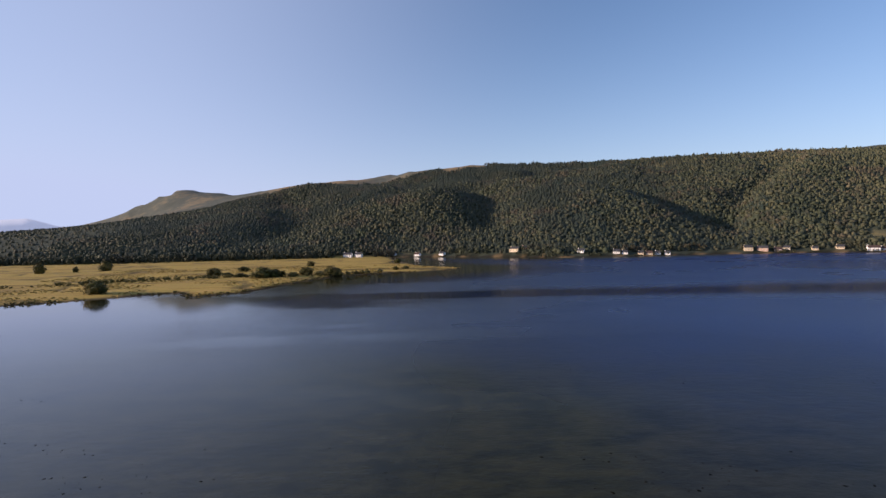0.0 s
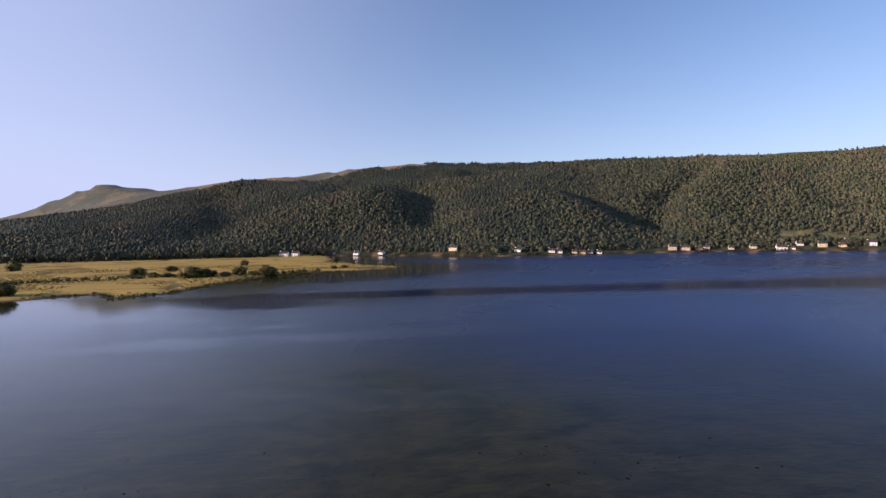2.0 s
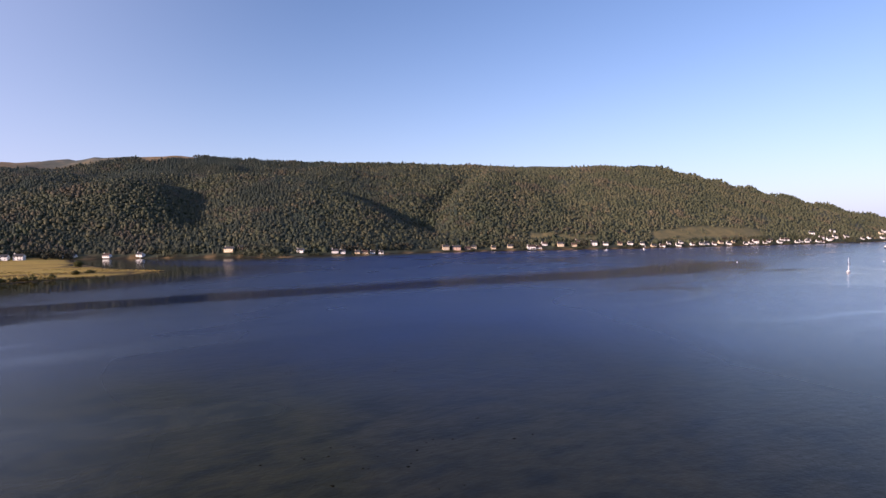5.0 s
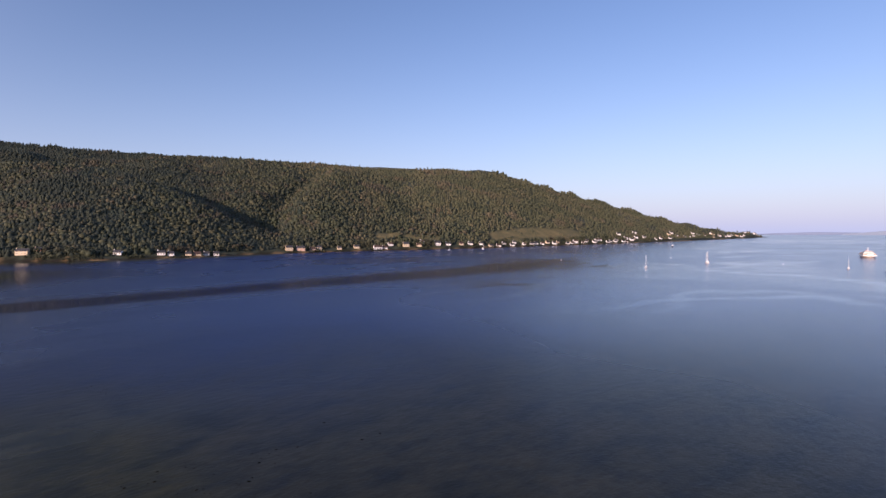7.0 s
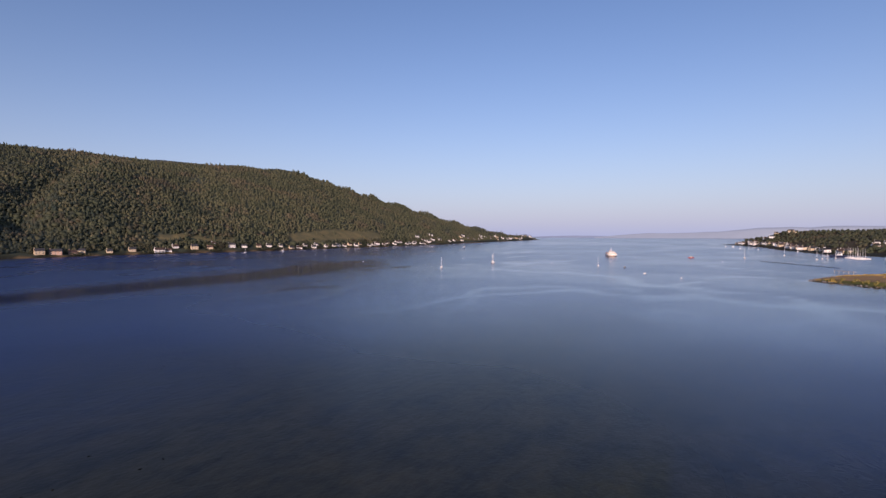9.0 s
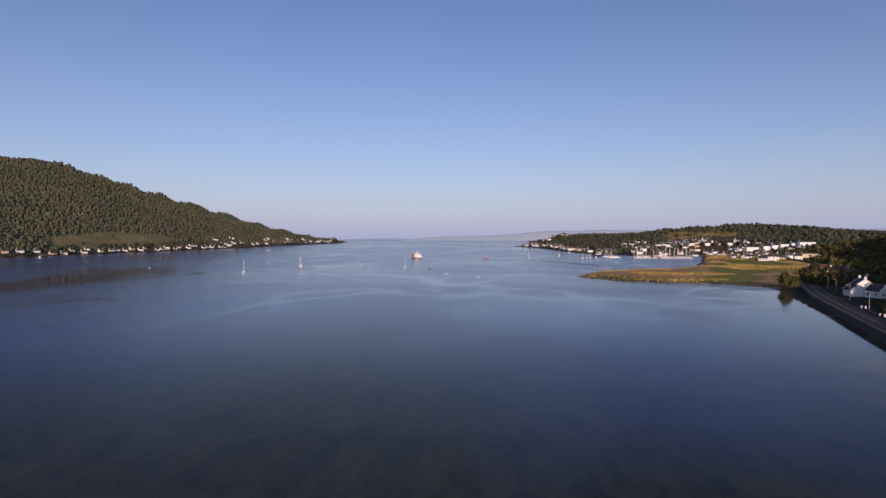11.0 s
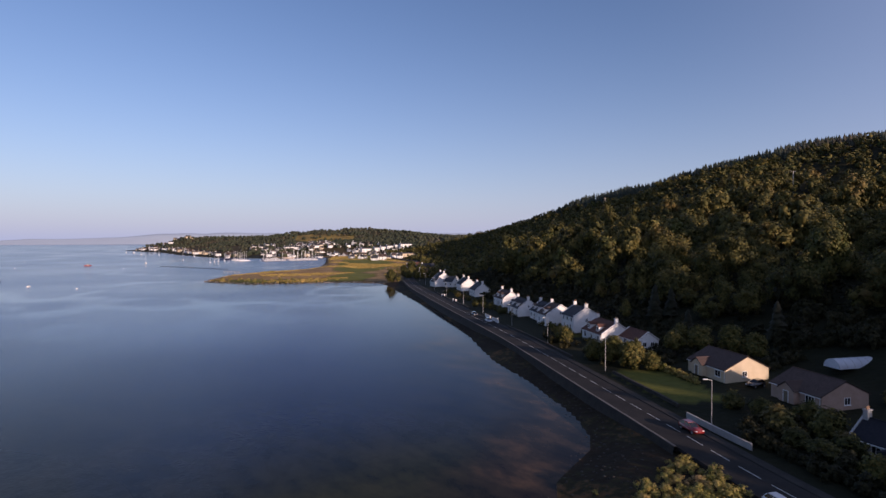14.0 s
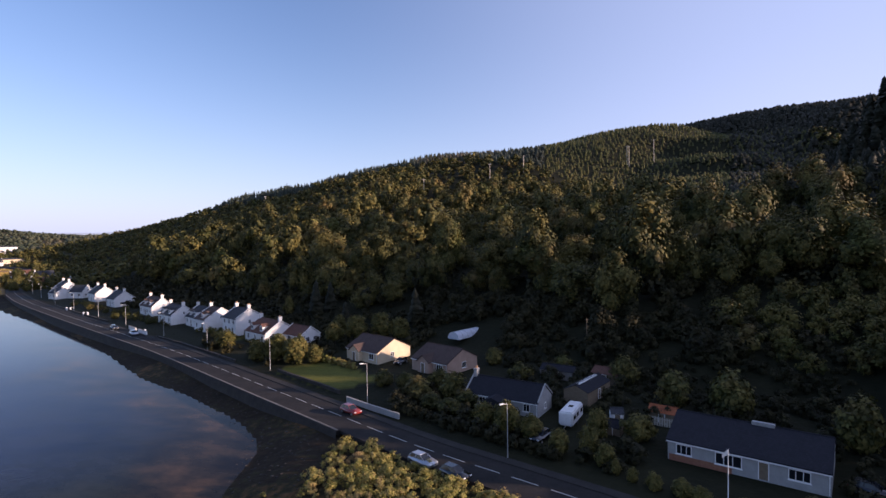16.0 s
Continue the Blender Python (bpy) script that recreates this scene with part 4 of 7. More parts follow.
# the wooded headland behind the town
pts = scatter(700, 1900, -1400, -190, 10.5, rng, lambda x, y, s: (s["us"] > 5) & (s["qs"] < 1.02) & ~s["wet"] & (np.hypot(x, y) > 800)
              & (fbm(x, y, 130, 4) + 0.35 * step01(0.25, 0.6, s["qs"]) > 0.52 + 0.35 * step01(109, 110.5, np.degrees(np.arctan2(x, y))) * (np.hypot(x, y) < 1290) * RNG.random(x.shape)) & ~((x > 1180) & (x < 1420) & (np.degrees(np.arctan2(x, y)) > 110.5) & (np.degrees(np.arctan2(x, y)) < 116.5) & (s["qs"] > 0.5) & (s["qs"] < 0.8)))
v, f = spread_out(FAR_BROAD, pts - (0, 0, 1), rng.uniform(2.6, 5.4, len(pts)), rng.uniform(3.5, 7, len(pts)), rng)
tagged(soup("headland_wood", v, f, MAT["broadleaf_far"], True), "woodland on the low headland behind the town", "forest", kind="stuff")


# ---- road, pavement and sea wall ----
def dense(pts, gap):
    out = []
    for k in range(len(pts) - 1):
        p0, p1, p2, p3 = (Vector(pts[min(max(k + i, 0), len(pts) - 1)]) for i in (-1, 0, 1, 2))
        m = max(1, round((p2 - p1).length / gap))
        for i in range(m):
            t = i / m
            out.append(0.5 * (2 * p1 + (p2 - p0) * t + (2 * p0 - 5 * p1 + 4 * p2 - p3) * t * t + (3 * p1 - p0 - 3 * p2 + p3) * t ** 3))
    return out + [Vector(pts[-1])]


LINE = dense(ROAD[1:], 3.0)
SIDEWAYS = []
for k in range(len(LINE)):
    d = (LINE[min(k + 1, len(LINE) - 1)] - LINE[max(k - 1, 0)]).normalized()
    SIDEWAYS.append(Vector((-d.y, d.x)))          # towards the loch


def strip(bm, profile, k0, k1):
    """Sweeps a profile of (offset, z) along the road."""
    rings = [[bm.verts.new((*(LINE[k] + SIDEWAYS[k] * o), z)) for o, z in profile] for k in range(k0, k1)]
    for q, r in zip(rings, rings[1:]):
        for i in range(len(profile) - 1):
            bm.faces.new((q[i], r[i], r[i + 1], q[i + 1]))
    return bm


def nearest_k(x, y):
    return min(range(len(LINE)), key=lambda k: (LINE[k] - Vector((x, y))).length)


K_END, K_WALL0, K_WALL1 = len(LINE), nearest_k(40, -76), nearest_k(330, -210)
bm = strip(bmesh.new(), [(4.1, 2.3), (4.0, 2.72), (1.5, 2.75), (-1.5, 2.75), (-2.9, 2.71), (-2.9, 2.4)], 0, K_END)
bmesh.ops.recalc_face_normals(bm, faces=bm.faces[:])
road = part("road", bm, MAT["asphalt"])
tagged(road, "worn grey two-lane asphalt shore road", "road", kind="structure")
bm = strip(bmesh.new(), [(-2.9, 2.4), (-2.92, 2.80), (-3.05, 2.83), (-4.4, 2.84), (-4.45, 2.4)], 0, K_END)
bmesh.ops.recalc_face_normals(bm, faces=bm.faces[:])
tagged(part("pavement", bm, MAT["pavement"]), "narrow grey footway with a raised kerb", "pavement", kind="structure")
bm = strip(bmesh.new(), [(4.2, 2.0), (4.2, 2.93), (4.75, 2.93), (5.05, 1.2), (5.7, -0.5)], K_WALL0, K_WALL1)
bmesh.ops.recalc_face_normals(bm, faces=bm.faces[:])
seawall = part("sea_wall", bm, MAT["seawall"])
tagged(seawall, "low dark stone sea wall with a pale coping", "wall", kind="structure")
cop_me = bpy.data.meshes.new("coping_stone")
bm = box(bmesh.new(), -1.46, -0.19, 0.0, 1.46, 0.19, 0.09, 0.03)
bm.to_mesh(cop_me)
bm.free()
cop_me.materials.append(MAT["coping"])
dash_me = bpy.data.meshes.new("centre_line")
bm = box(bmesh.new(), -1.9, -0.075, 0, 1.9, 0.075, 0.006)
bm.to_mesh(dash_me)
bm.free()
dash_me.materials.append(MAT["paint"])


# ---- houses ----
E_DIR = -23.6                                     # the turn of the road houses, whose fronts face the loch
WINDOWS = {}


def window_meshes(w, h, lights):
    key = (round(w, 2), round(h, 2), lights)
    if key not in WINDOWS:
        bm = bmesh.new()
        t = 0.09
        box(bm, -w / 2, 0, 0, -w / 2 + t, 0.07, h)
        box(bm, w / 2 - t, 0, 0, w / 2, 0.07, h)
        box(bm, -w / 2 + t, 0, h - t, w / 2 - t, 0.07, h)
        box(bm, -w / 2 - 0.08, 0, -0.09, w / 2 + 0.08, 0.16, 0)
        box(bm, -w / 2 + t, 0, 0, w / 2 - t, 0.07, t)
        for i in range(1, lights):
            x = -w / 2 + w * i / lights
            box(bm, x - 0.035, 0, t, x + 0.035, 0.065, h - t)
        a = bpy.data.meshes.new("window_frame")
        bm.to_mesh(a)
        bm.free()
        a.materials.append(MAT["trim_white"])
        bm = box(bmesh.new(), -w / 2 + t, -0.02, t, w / 2 - t, 0.025, h - t)
        b = bpy.data.meshes.new("pane")
        bm.to_mesh(b)
        bm.free()
        b.materials.append(MAT["glass"])
        WINDOWS[key] = a, b
    return WINDOWS[key]


def window(parent, m, w, h, lights=2):
    a, b = window_meshes(w, h, lights)
    fr = new("window_frame", a)
    fr.parent, fr.matrix_basis = parent, m
    pn = new("pane", b)
    pn.parent = fr
    return fr


def shell(bm, L, W, eave, ridge):
    """Walls with two gables, ridge along x."""
    out = [(0, -0.6), (0, eave), (-W / 2, ridge), (-W, eave), (-W, -0.6)]
    a = [bm.verts.new((0, y, z)) for y, z in out]
    b = [bm.verts.new((L, y, z)) for y, z in out]
    bm.faces.new(a)
    bm.faces.new(b[::-1])
    for i in range(5):
        bm.faces.new((a[(i + 1) % 5], a[i], b[i], b[(i + 1) % 5]))
    bmesh.ops.recalc_face_normals(bm, faces=bm.faces[:])
    return bm


def roof_mesh(bm, L, W, eave, ridge, over=0.35, verge=0.15, thick=0.16):
    s = (ridge - eave) / (W / 2)
    out = [(over, eave - over * s + 0.02), (-W / 2, ridge + 0.02), (-W - over, eave - over * s + 0.02),
           (-W - over, eave - over * s + 0.02 + thick), (-W / 2, ridge + thick * 1.15), (over, eave - over * s + 0.02 + thick)]
    a = [bm.verts.new((-verge, y, z)) for y, z in out]
    b = [bm.verts.new((L + verge, y, z)) for y, z in out]
    for q in ((0, 1, 4, 5), (1, 2, 3, 4)):
        bm.faces.new([a[i] for i in q])
        bm.faces.new([b[i] for i in q][::-1])
    for i in range(6):
        j = (i + 1) % 6
        bm.faces.new((a[j], a[i], b[i], b[j]))
    bmesh.ops.recalc_face_normals(bm, faces=bm.faces[:])
    tube(bm, (-verge, -W / 2, ridge + thick * 1.15), (L + verge, -W / 2, ridge + thick * 1.15), 0.11, 0.11, 6)
    return bm


def chimney(parent, x, y, z0, z1, material, w=0.95, d=0.6, pots=2):
    bm = box(bmesh.new(), x - d / 2, y - w / 2, z0, x + d / 2, y + w / 2, z1)
    box(bm, x - d / 2 - 0.08, y - w / 2 - 0.08, z1, x + d / 2 + 0.08, y + w / 2 + 0.08, z1 + 0.15)
    c = part("chimney", bm, material, parent)
    for i in range(pots):
        py = y + (i - (pots - 1) / 2) * 0.4
        part("chimney_pot", tube(bmesh.new(), (x, py, z1 + 0.15), (x, py, z1 + 0.6), 0.13, 0.10, 8), MAT["pot"], c)
    return c


def dormer(parent, x, W, eave, ridge, roofmat, w=1.5, h=1.5):
    """A gabled dormer on the front slope."""
    s = (ridge - eave) / (W / 2)
    y0 = -0.5
    z0 = eave + 0.5 * s
    d = part("dormer", dormer_walls(x, w, h, y0, z0, s), MAT["render_white"], parent)
    bm = bmesh.new()
    top, r = z0 + h, z0 + h + w * 0.42
    yb0, yb1 = y0 - h / s, y0 - (h + w * 0.42) / s
    for sx in (-1, 1):
        q = [bm.verts.new(v) for v in ((x + sx * (w / 2 + 0.15), y0 + 0.2, top - 0.08), (x, y0 + 0.2, r), (x, yb1, r), (x + sx * (w / 2 + 0.15), yb0, top - 0.08))]
        u = [bm.verts.new(v.co + Vector((0, 0, 0.12))) for v in q]
        for f in ((0, 1, 2, 3), ):
            bm.faces.new([q[i] for i in f])
            bm.faces.new([u[i] for i in f][::-1])
        for i in range(4):
            bm.faces.new((q[i], q[(i + 1) % 4], u[(i + 1) % 4], u[i]))
    bmesh.ops.recalc_face_normals(bm, faces=bm.faces[:])
    part("dormer_roof", bm, roofmat, d)
    fr = window(d, pose(x, y0, z0 + 0.25), w - 0.35, h - 0.35)
    return d


def dormer_walls(x, w, h, y0, z0, s):
    bm = bmesh.new()
    front = [bm.verts.new(v) for v in ((x - w / 2, y0, z0 - 0.2), (x + w / 2, y0, z0 - 0.2), (x + w / 2, y0, z0 + h), (x, y0, z0 + h + w * 0.42), (x - w / 2, y0, z0 + h))]
    back = [bm.verts.new((v.co.x, y0 - max(0.2, (v.co.z - z0) / s), v.co.z)) for v in front]
    bm.faces.new(front)
    bm.faces.new(back[::-1])
    for i in range(5):
        bm.faces.new((front[(i + 1) % 5], front[i], back[i], back[(i + 1) % 5]))
    bmesh.ops.recalc_face_normals(bm, faces=bm.faces[:])
    return bm


def door_part(parent, m, material, w=0.95, h=2.05):
    bm = box(bmesh.new(), -w / 2 - 0.1, 0, 0, -w / 2, 0.09, h + 0.1)
    box(bm, w / 2, 0, 0, w / 2 + 0.1, 0.09, h + 0.1)
    box(bm, -w / 2, 0, h, w / 2, 0.09, h + 0.1)
    f = part("door_frame", bm, MAT["trim_white"], parent)
    f.matrix_basis = m
    part("door", box(bmesh.new(), -w / 2, -0.02, 0, w / 2, 0.045, h), material, f)


def gutter(parent, L, y, z):
    bm = tube(bmesh.new(), (-0.1, y, z), (L + 0.1, y, z), 0.07, 0.07, 6)
    tube(bm, (0.15, y - 0.2, z), (0.15, y - 0.2, 0), 0.045, 0.045, 6)
    part("gutter", bm, MAT["trim_white"], parent)


def house(label, corner, L, W, eave, ridge, wall="render_white", roof="slate", turn=E_DIR, z=None, front=(), west=(), east=(), chimneys=(), dormers=(), door=None, skews=True, name="house", category="house"):
    x, y = corner
    c = Matrix.Rotation(radians(turn), 3, "Z") @ Vector((L / 2, -W / 2, 0))
    z = z if z is not None else ground_z(x + c.x, y + c.y) + 0.05
    h = thing(name, pose(x, y, z, 0, 0, turn), label, category, "houses along the shore road")
    part("wall", shell(bmesh.new(), L, W, eave, ridge), MAT[wall], h)
    part("roof", roof_mesh(bmesh.new(), L, W, eave, ridge), MAT[roof], h)
    gutter(h, L, 0.36, eave - 0.22)
    for u, zz, w, hh in front:
        window(h, pose(u, 0, zz), w, hh, 2 if w < 1.8 else 3)
    for u, zz, w, hh in west:
        window(h, pose(0, -u, zz, 0, 0, 90), w, hh)
    for u, zz, w, hh in east:
        window(h, pose(L, -u, zz, 0, 0, -90), w, hh)
    for u in chimneys:
        chimney(h, min(max(u, 0.35), L - 0.35), -W / 2, ridge - 0.9, ridge + 1.15, MAT[wall])
    for u in dormers:
        dormer(h, u, W, eave, ridge, MAT[roof])
    if door is not None:
        door_part(h, pose(door, 0, 0), MAT["wood"])
    if skews:                                      # raised gable edges
        s = (ridge - eave) / (W / 2)
        for x0 in (-0.2, L - 0.05):
            bm = bmesh.new()
            for sg in (0, 1):
                ya, yb = (0.1, -W / 2) if sg == 0 else (-W - 0.1, -W / 2)
                za = eave - 0.1 * s + 0.12
                vs = [bm.verts.new((xx, yy, zz)) for xx in (x0, x0 + 0.25) for yy, zz in ((ya, za), (yb, ridge + 0.12), (yb, ridge + 0.36), (ya, za + 0.22))]
                for f in ((0, 1, 2, 3), (7, 6, 5, 4), (0, 4, 5, 1), (1, 5, 6, 2), (2, 6, 7, 3), (3, 7, 4, 0)):
                    bm.faces.new([vs[i] for i in f])
            bmesh.ops.recalc_face_normals(bm, faces=bm.faces[:])
            part("gable_coping", bm, MAT[wall], h)
    return h


def two_up(L, n, z=0.9):
    return [(L * (i + 0.5) / n, z, 1.1, 1.5) for i in range(n)]


# from the near bungalows along the road towards the town
hJ = house("white cottage with red-brown roof and two front dormers", (94, -123), 11.5, 9.6, 3.0, 6.0, roof="tile_red", front=two_up(11.5, 3), west=[(3, 0.9, 1.0, 1.3)], chimneys=(0.4, 11), dormers=(3.2, 8.2), door=5.7)
hJx = house("low white extension with a red-brown roof and bay windows", (83.5, -124.5), 9.0, 6.2, 2.5, 4.6, roof="tile_red", front=[(2.0, 0.8, 2.2, 1.4), (6.0, 0.8, 1.6, 1.4)], west=[(2, 0.8, 1.2, 1.3), (4.4, 0.8, 1.2, 1.3)])
hI = house("tall two-storey white house with slate roof and two chimneys", (112, -132.5), 8.6, 9.0, 5.0, 7.7, front=two_up(8.6, 3, 3.3) + two_up(8.6, 2, 0.9), west=[(4.5, 3.2, 0.9, 1.2)], chimneys=(0.4, 8.2), door=4.3)
hG2 = house("white cottage with bright gable and a roof dormer", (127, -136), 8.0, 11.0, 3.6, 6.9, roof="tile_brown", front=two_up(8, 2), west=[(5.5, 3.6, 1.0, 1.1)], chimneys=(7.6,), dormers=(3.0,))
hG1 = house("white slate-roofed cottage with two dormers", (136, -142), 9.0, 8.5, 3.0, 6.2, front=two_up(9, 3), chimneys=(8.6,), dormers=(2.4, 6.4), door=4.5)
hF = house("white cottage with slate roof beside the road", (149, -144), 12.0, 8.6, 3.1, 6.2, front=two_up(12, 3), west=[(4.3, 3.2, 0.8, 1.0)], chimneys=(0.4, 11.6), dormers=(3, 8.6), door=6)
hE = house("white cottage with brown tiled roof and gable chimney", (173, -158), 13.0, 8.0, 3.4, 6.6, roof="tile_brown", front=two_up(13, 4), chimneys=(0.4, 12.6), dormers=(3.5, 9), door=6.5)
hD = house("white gabled cottage with slate roof", (213, -175), 11.0, 8.4, 3.3, 6.6, front=two_up(11, 3), west=[(4.2, 0.9, 4.0, 1.1)], chimneys=(0.4, 10.6), door=5.5)
hC = house("white gabled cottage with tall end chimney", (241, -188), 12.0, 8.6, 3.6, 7.0, front=two_up(12, 3), chimneys=(0.4, 11.6), door=6)
hB = house("small white house, its gable towards the road", (264, -199), 8.0, 7.2, 3.2, 6.3, turn=E_DIR + 35, west=[(3.6, 3.4, 1.0, 1.0), (2.2, 0.9, 1.2, 1.3)], front=two_up(8, 2))
hA = house("large white house with a sunlit gable", (281, -199), 12.0, 9.4, 4.4, 8.0, front=two_up(12, 3) + two_up(12, 3, 3.2), west=[(4.6, 3.0, 1.0, 1.3)], chimneys=(0.4, 11.6))
hA2 = house("low white wing with a grey roof", (275, -193), 9.0, 7.4, 3.0, 5.6, front=two_up(9, 2), turn=E_DIR + 8)
hK = house("sunlit buff roughcast bungalow with brown tiled roof", (54, -111), 11.5, 10.5, 2.5, 5.0, wall="render_cream", roof="tile_brown", front=[(2.2, 0.7, 1.6, 1.4), (9.2, 0.7, 1.8, 1.4)], west=[(4.6, 0.9, 1.2, 1.2)], door=6.2, skews=False)
hL = house("pinkish roughcast bungalow with brown tiled roof", (35, -105), 10.5, 10.0, 2.5, 4.8, wall="render_pink", roof="tile_brown", front=[(2.2, 0.7, 1.8, 1.4), (7.6, 0.7, 1.8, 1.4)], west=[(5.4, 0.8, 1.3, 1.3)], door=5.2, skews=False)
hM = house("white cottage with shade-greyed walls, dark slate roof and gable chimney", (13.2, -85.9), 13.4, 6.0, 2.4, 4.6, wall="render_shaded", roof="slate_dark", turn=-14, front=[(2.0, 0.7, 1.2, 1.3), (10.2, 0.7, 1.2, 1.3), (12.2, 0.7, 1.2, 1.3)], west=[(3.0, 0.8, 0.8, 1.0)], chimneys=(13.0,), skews=True)
hP = house("long low white bungalow with shade-greyed walls and a wide dark slate roof", (-22.1, -69.8), 17.6, 10.4, 2.55, 4.8, wall="render_shaded", roof="slate_dark", turn=-19.6, front=[(3.0, 0.8, 2.2, 1.3), (10.4, 0.65, 3.0, 1.5), (15.6, 0.8, 1.9, 1.3)], door=6.6, skews=False)

# entrance gables of the two bungalows, a porch, a bow and a roof unit
for hh, gx0, wallm in ((hK, 7.2, "render_cream"), (hL, 6.0, "render_pink")):
    bm = bmesh.new()
    pr = [(gx0 - 1.6, 0.0), (gx0 - 1.6, 2.5), (gx0, 3.7), (gx0 + 1.6, 2.5), (gx0 + 1.6, 0.0)]
    prism(bm, pr, -0.05, 1.2)
    pc = part("porch_gable", bm, MAT[wallm], hh)
    bm = bmesh.new()
    prism(bm, [(gx0 - 1.9, 2.42), (gx0, 3.86), (gx0 + 1.9, 2.42), (gx0 + 1.9, 2.28), (gx0, 3.72), (gx0 - 1.9, 2.28)], -2.6, 1.45)
    part("porch_roof", bm, MAT["tile_brown"], pc)
    door_part(hh, pose(gx0, 1.2, 0), MAT["wood"])
bm = bmesh.new()
prism(bm, [(5.6, 0.0), (5.6, 2.3), (7.2, 2.9), (8.8, 2.3), (8.8, 0.0)], 0.02, 2.6)
porch = part("porch", bm, MAT["slate_dark"], hM, "dark slate-roofed porch")
bm = box(bmesh.new(), 6.0, -5.5, 4.5, 8.6, -4.9, 5.3, 0.05)
part("roof_unit", bm, MAT["metal"], hP, "pale metal roof unit on the ridge")
bm = box(bmesh.new(), 10.0, 0.02, -0.2, 17.4, 0.10, 0.62)
part("brick_plinth", bm, MAT["brick"], hP, "brown brick plinth under the window")

# sheds, caravan and polytunnel
ct = thing("caravan", pose(7.9, -85.4, ground_z(7.9, -85.4), 0, 0, 80), "white touring caravan parked between garden hedges", "caravan")
bm = box(bmesh.new(), -3.1, -1.12, 0.45, 3.1, 1.12, 2.65, 0.22)
part("caravan_body", bm, MAT["hull_white"], ct)
for sx in (-2.0, 0.2, 2.0):
    part("side_window", box(bmesh.new(), sx - 0.55, 1.10, 1.35, sx + 0.55, 1.135, 2.0), MAT["glass"], ct)
part("end_window", box(bmesh.new(), -3.13, -0.8, 1.35, -3.09, 0.8, 2.05), MAT["glass"], ct)
part("roof_hatch", box(bmesh.new(), -0.4, -0.35, 2.65, 0.4, 0.35, 2.75, 0.03), MAT["glass"], ct)
for sy in (-1.0, 1.0):
    w = part("wheel", tube(bmesh.new(), (0.1, sy - 0.1, 0.33), (0.1, sy + 0.1, 0.33), 0.33, 0.33, 16), MAT["rubber"], ct)
part("towing_hitch", tube(bmesh.new(), (3.0, 0, 0.5), (4.1, 0, 0.45), 0.06, 0.05, 6), MAT["metal"], ct)


def shed(x, y, L, W, e, r, turn, wall, roof, label, name="shed"):
    s = thing(name, pose(x, y, ground_z(x, y), 0, 0, turn), label, "shed")
    part("wall", shell(bmesh.new(), L, W, e, r), MAT[wall], s)
    part("roof", roof_mesh(bmesh.new(), L, W, e, r, 0.15, 0.1, 0.06), MAT[roof], s)
    door_part(s, pose(L / 2, 0, 0), MAT["wood"], 0.8, min(1.8, e - 0.15))
    return s


shed(0.0, -86.6, 1.9, 1.7, 1.7, 2.3, 10, "render_white", "slate", "tiny white garden hut with a pale roof")
shed(0.6, -81.5, 3.0, 2.4, 1.2, 2.0, -20, "wood", "slate_dark", "low dark garden hut among shrubs")
barn = shed(2.4, -102.3, 10.0, 4.4, 2.2, 3.2, 70, "wood", "slate_dark", "long dark shed with a white strip rooflight")
part("rooflight", box(bmesh.new(), 1.4, -2.5, 3.12, 9.0, -1.9, 3.32, 0.03), MAT["trim_white"], barn, "white strip rooflight")
shed(1.2, -106.5, 5.2, 4.2, 2.0, 2.9, -20, "wood", "tile_red", "low shed with a dull pink roof")
shed(-7.6, -88.2, 4.2, 2.6, 1.5, 2.2, -19, "wood", "rust", "low wooden hut with a rusty orange roof behind the bungalow")
shed(9.5, -107.5, 7.0, 3.4, 1.8, 2.6, -14, "stone", "slate_dark", "long stone outbuilding with dark roof")
tn = thing("polytunnel", pose(41, -139, ground_z(41, -139) + 0.1, 0, 0, 156), "white polythene garden tunnel at the foot of the slope", "polytunnel")
bm = bmesh.new()
arc = [(1.9 * math.cos(a), 1.9 * math.sin(a)) for a in np.linspace(0, math.pi, 11)]
prism(bm, arc, -5.0, 5.0)
part("cover", bm, MAT["plastic"], tn, smooth=False)
for k in range(6):
    bm = bmesh.new()
    yy = -5.0 + 10 * k / 5
    for (xa, za), (xb, zb) in zip(arc, arc[1:]):
        tube(bm, (xa * 1.01, yy, za * 1.01), (xb * 1.01, yy, zb * 1.01), 0.04, 0.04, 5)
    part("hoop", bm, MAT["metal"], tn)


fn = thing("picket_fence", pose(-7.4, -86.6, ground_z(-7.4, -86.6), 0, 0, -19), "weathered pale picket fence beside the bungalow", "fence")
for k in range(12):
    part("picket", box(bmesh.new(), k * 0.36, -0.02, 0.0, k * 0.36 + 0.24, 0.02, 1.35, 0.01), MAT["pole_wood"], fn)
for z in (0.35, 1.0):
    part("rail", box(bmesh.new(), -0.1, -0.08, z, 4.4, -0.03, z + 0.09), MAT["pole_wood"], fn)
sp = thing("service_pole", pose(8, -126, ground_z(8, -126)), "slim wooden service pole in the back gardens", "pole")
part("pole", tube(bmesh.new(), (0, 0, -0.4), (0, 0, 6.6), 0.11, 0.07), MAT["wood"], sp)
part("cross_arm", box(bmesh.new(), -0.4, -0.05, 6.2, 0.4, 0.05, 6.3), MAT["wood"], sp)


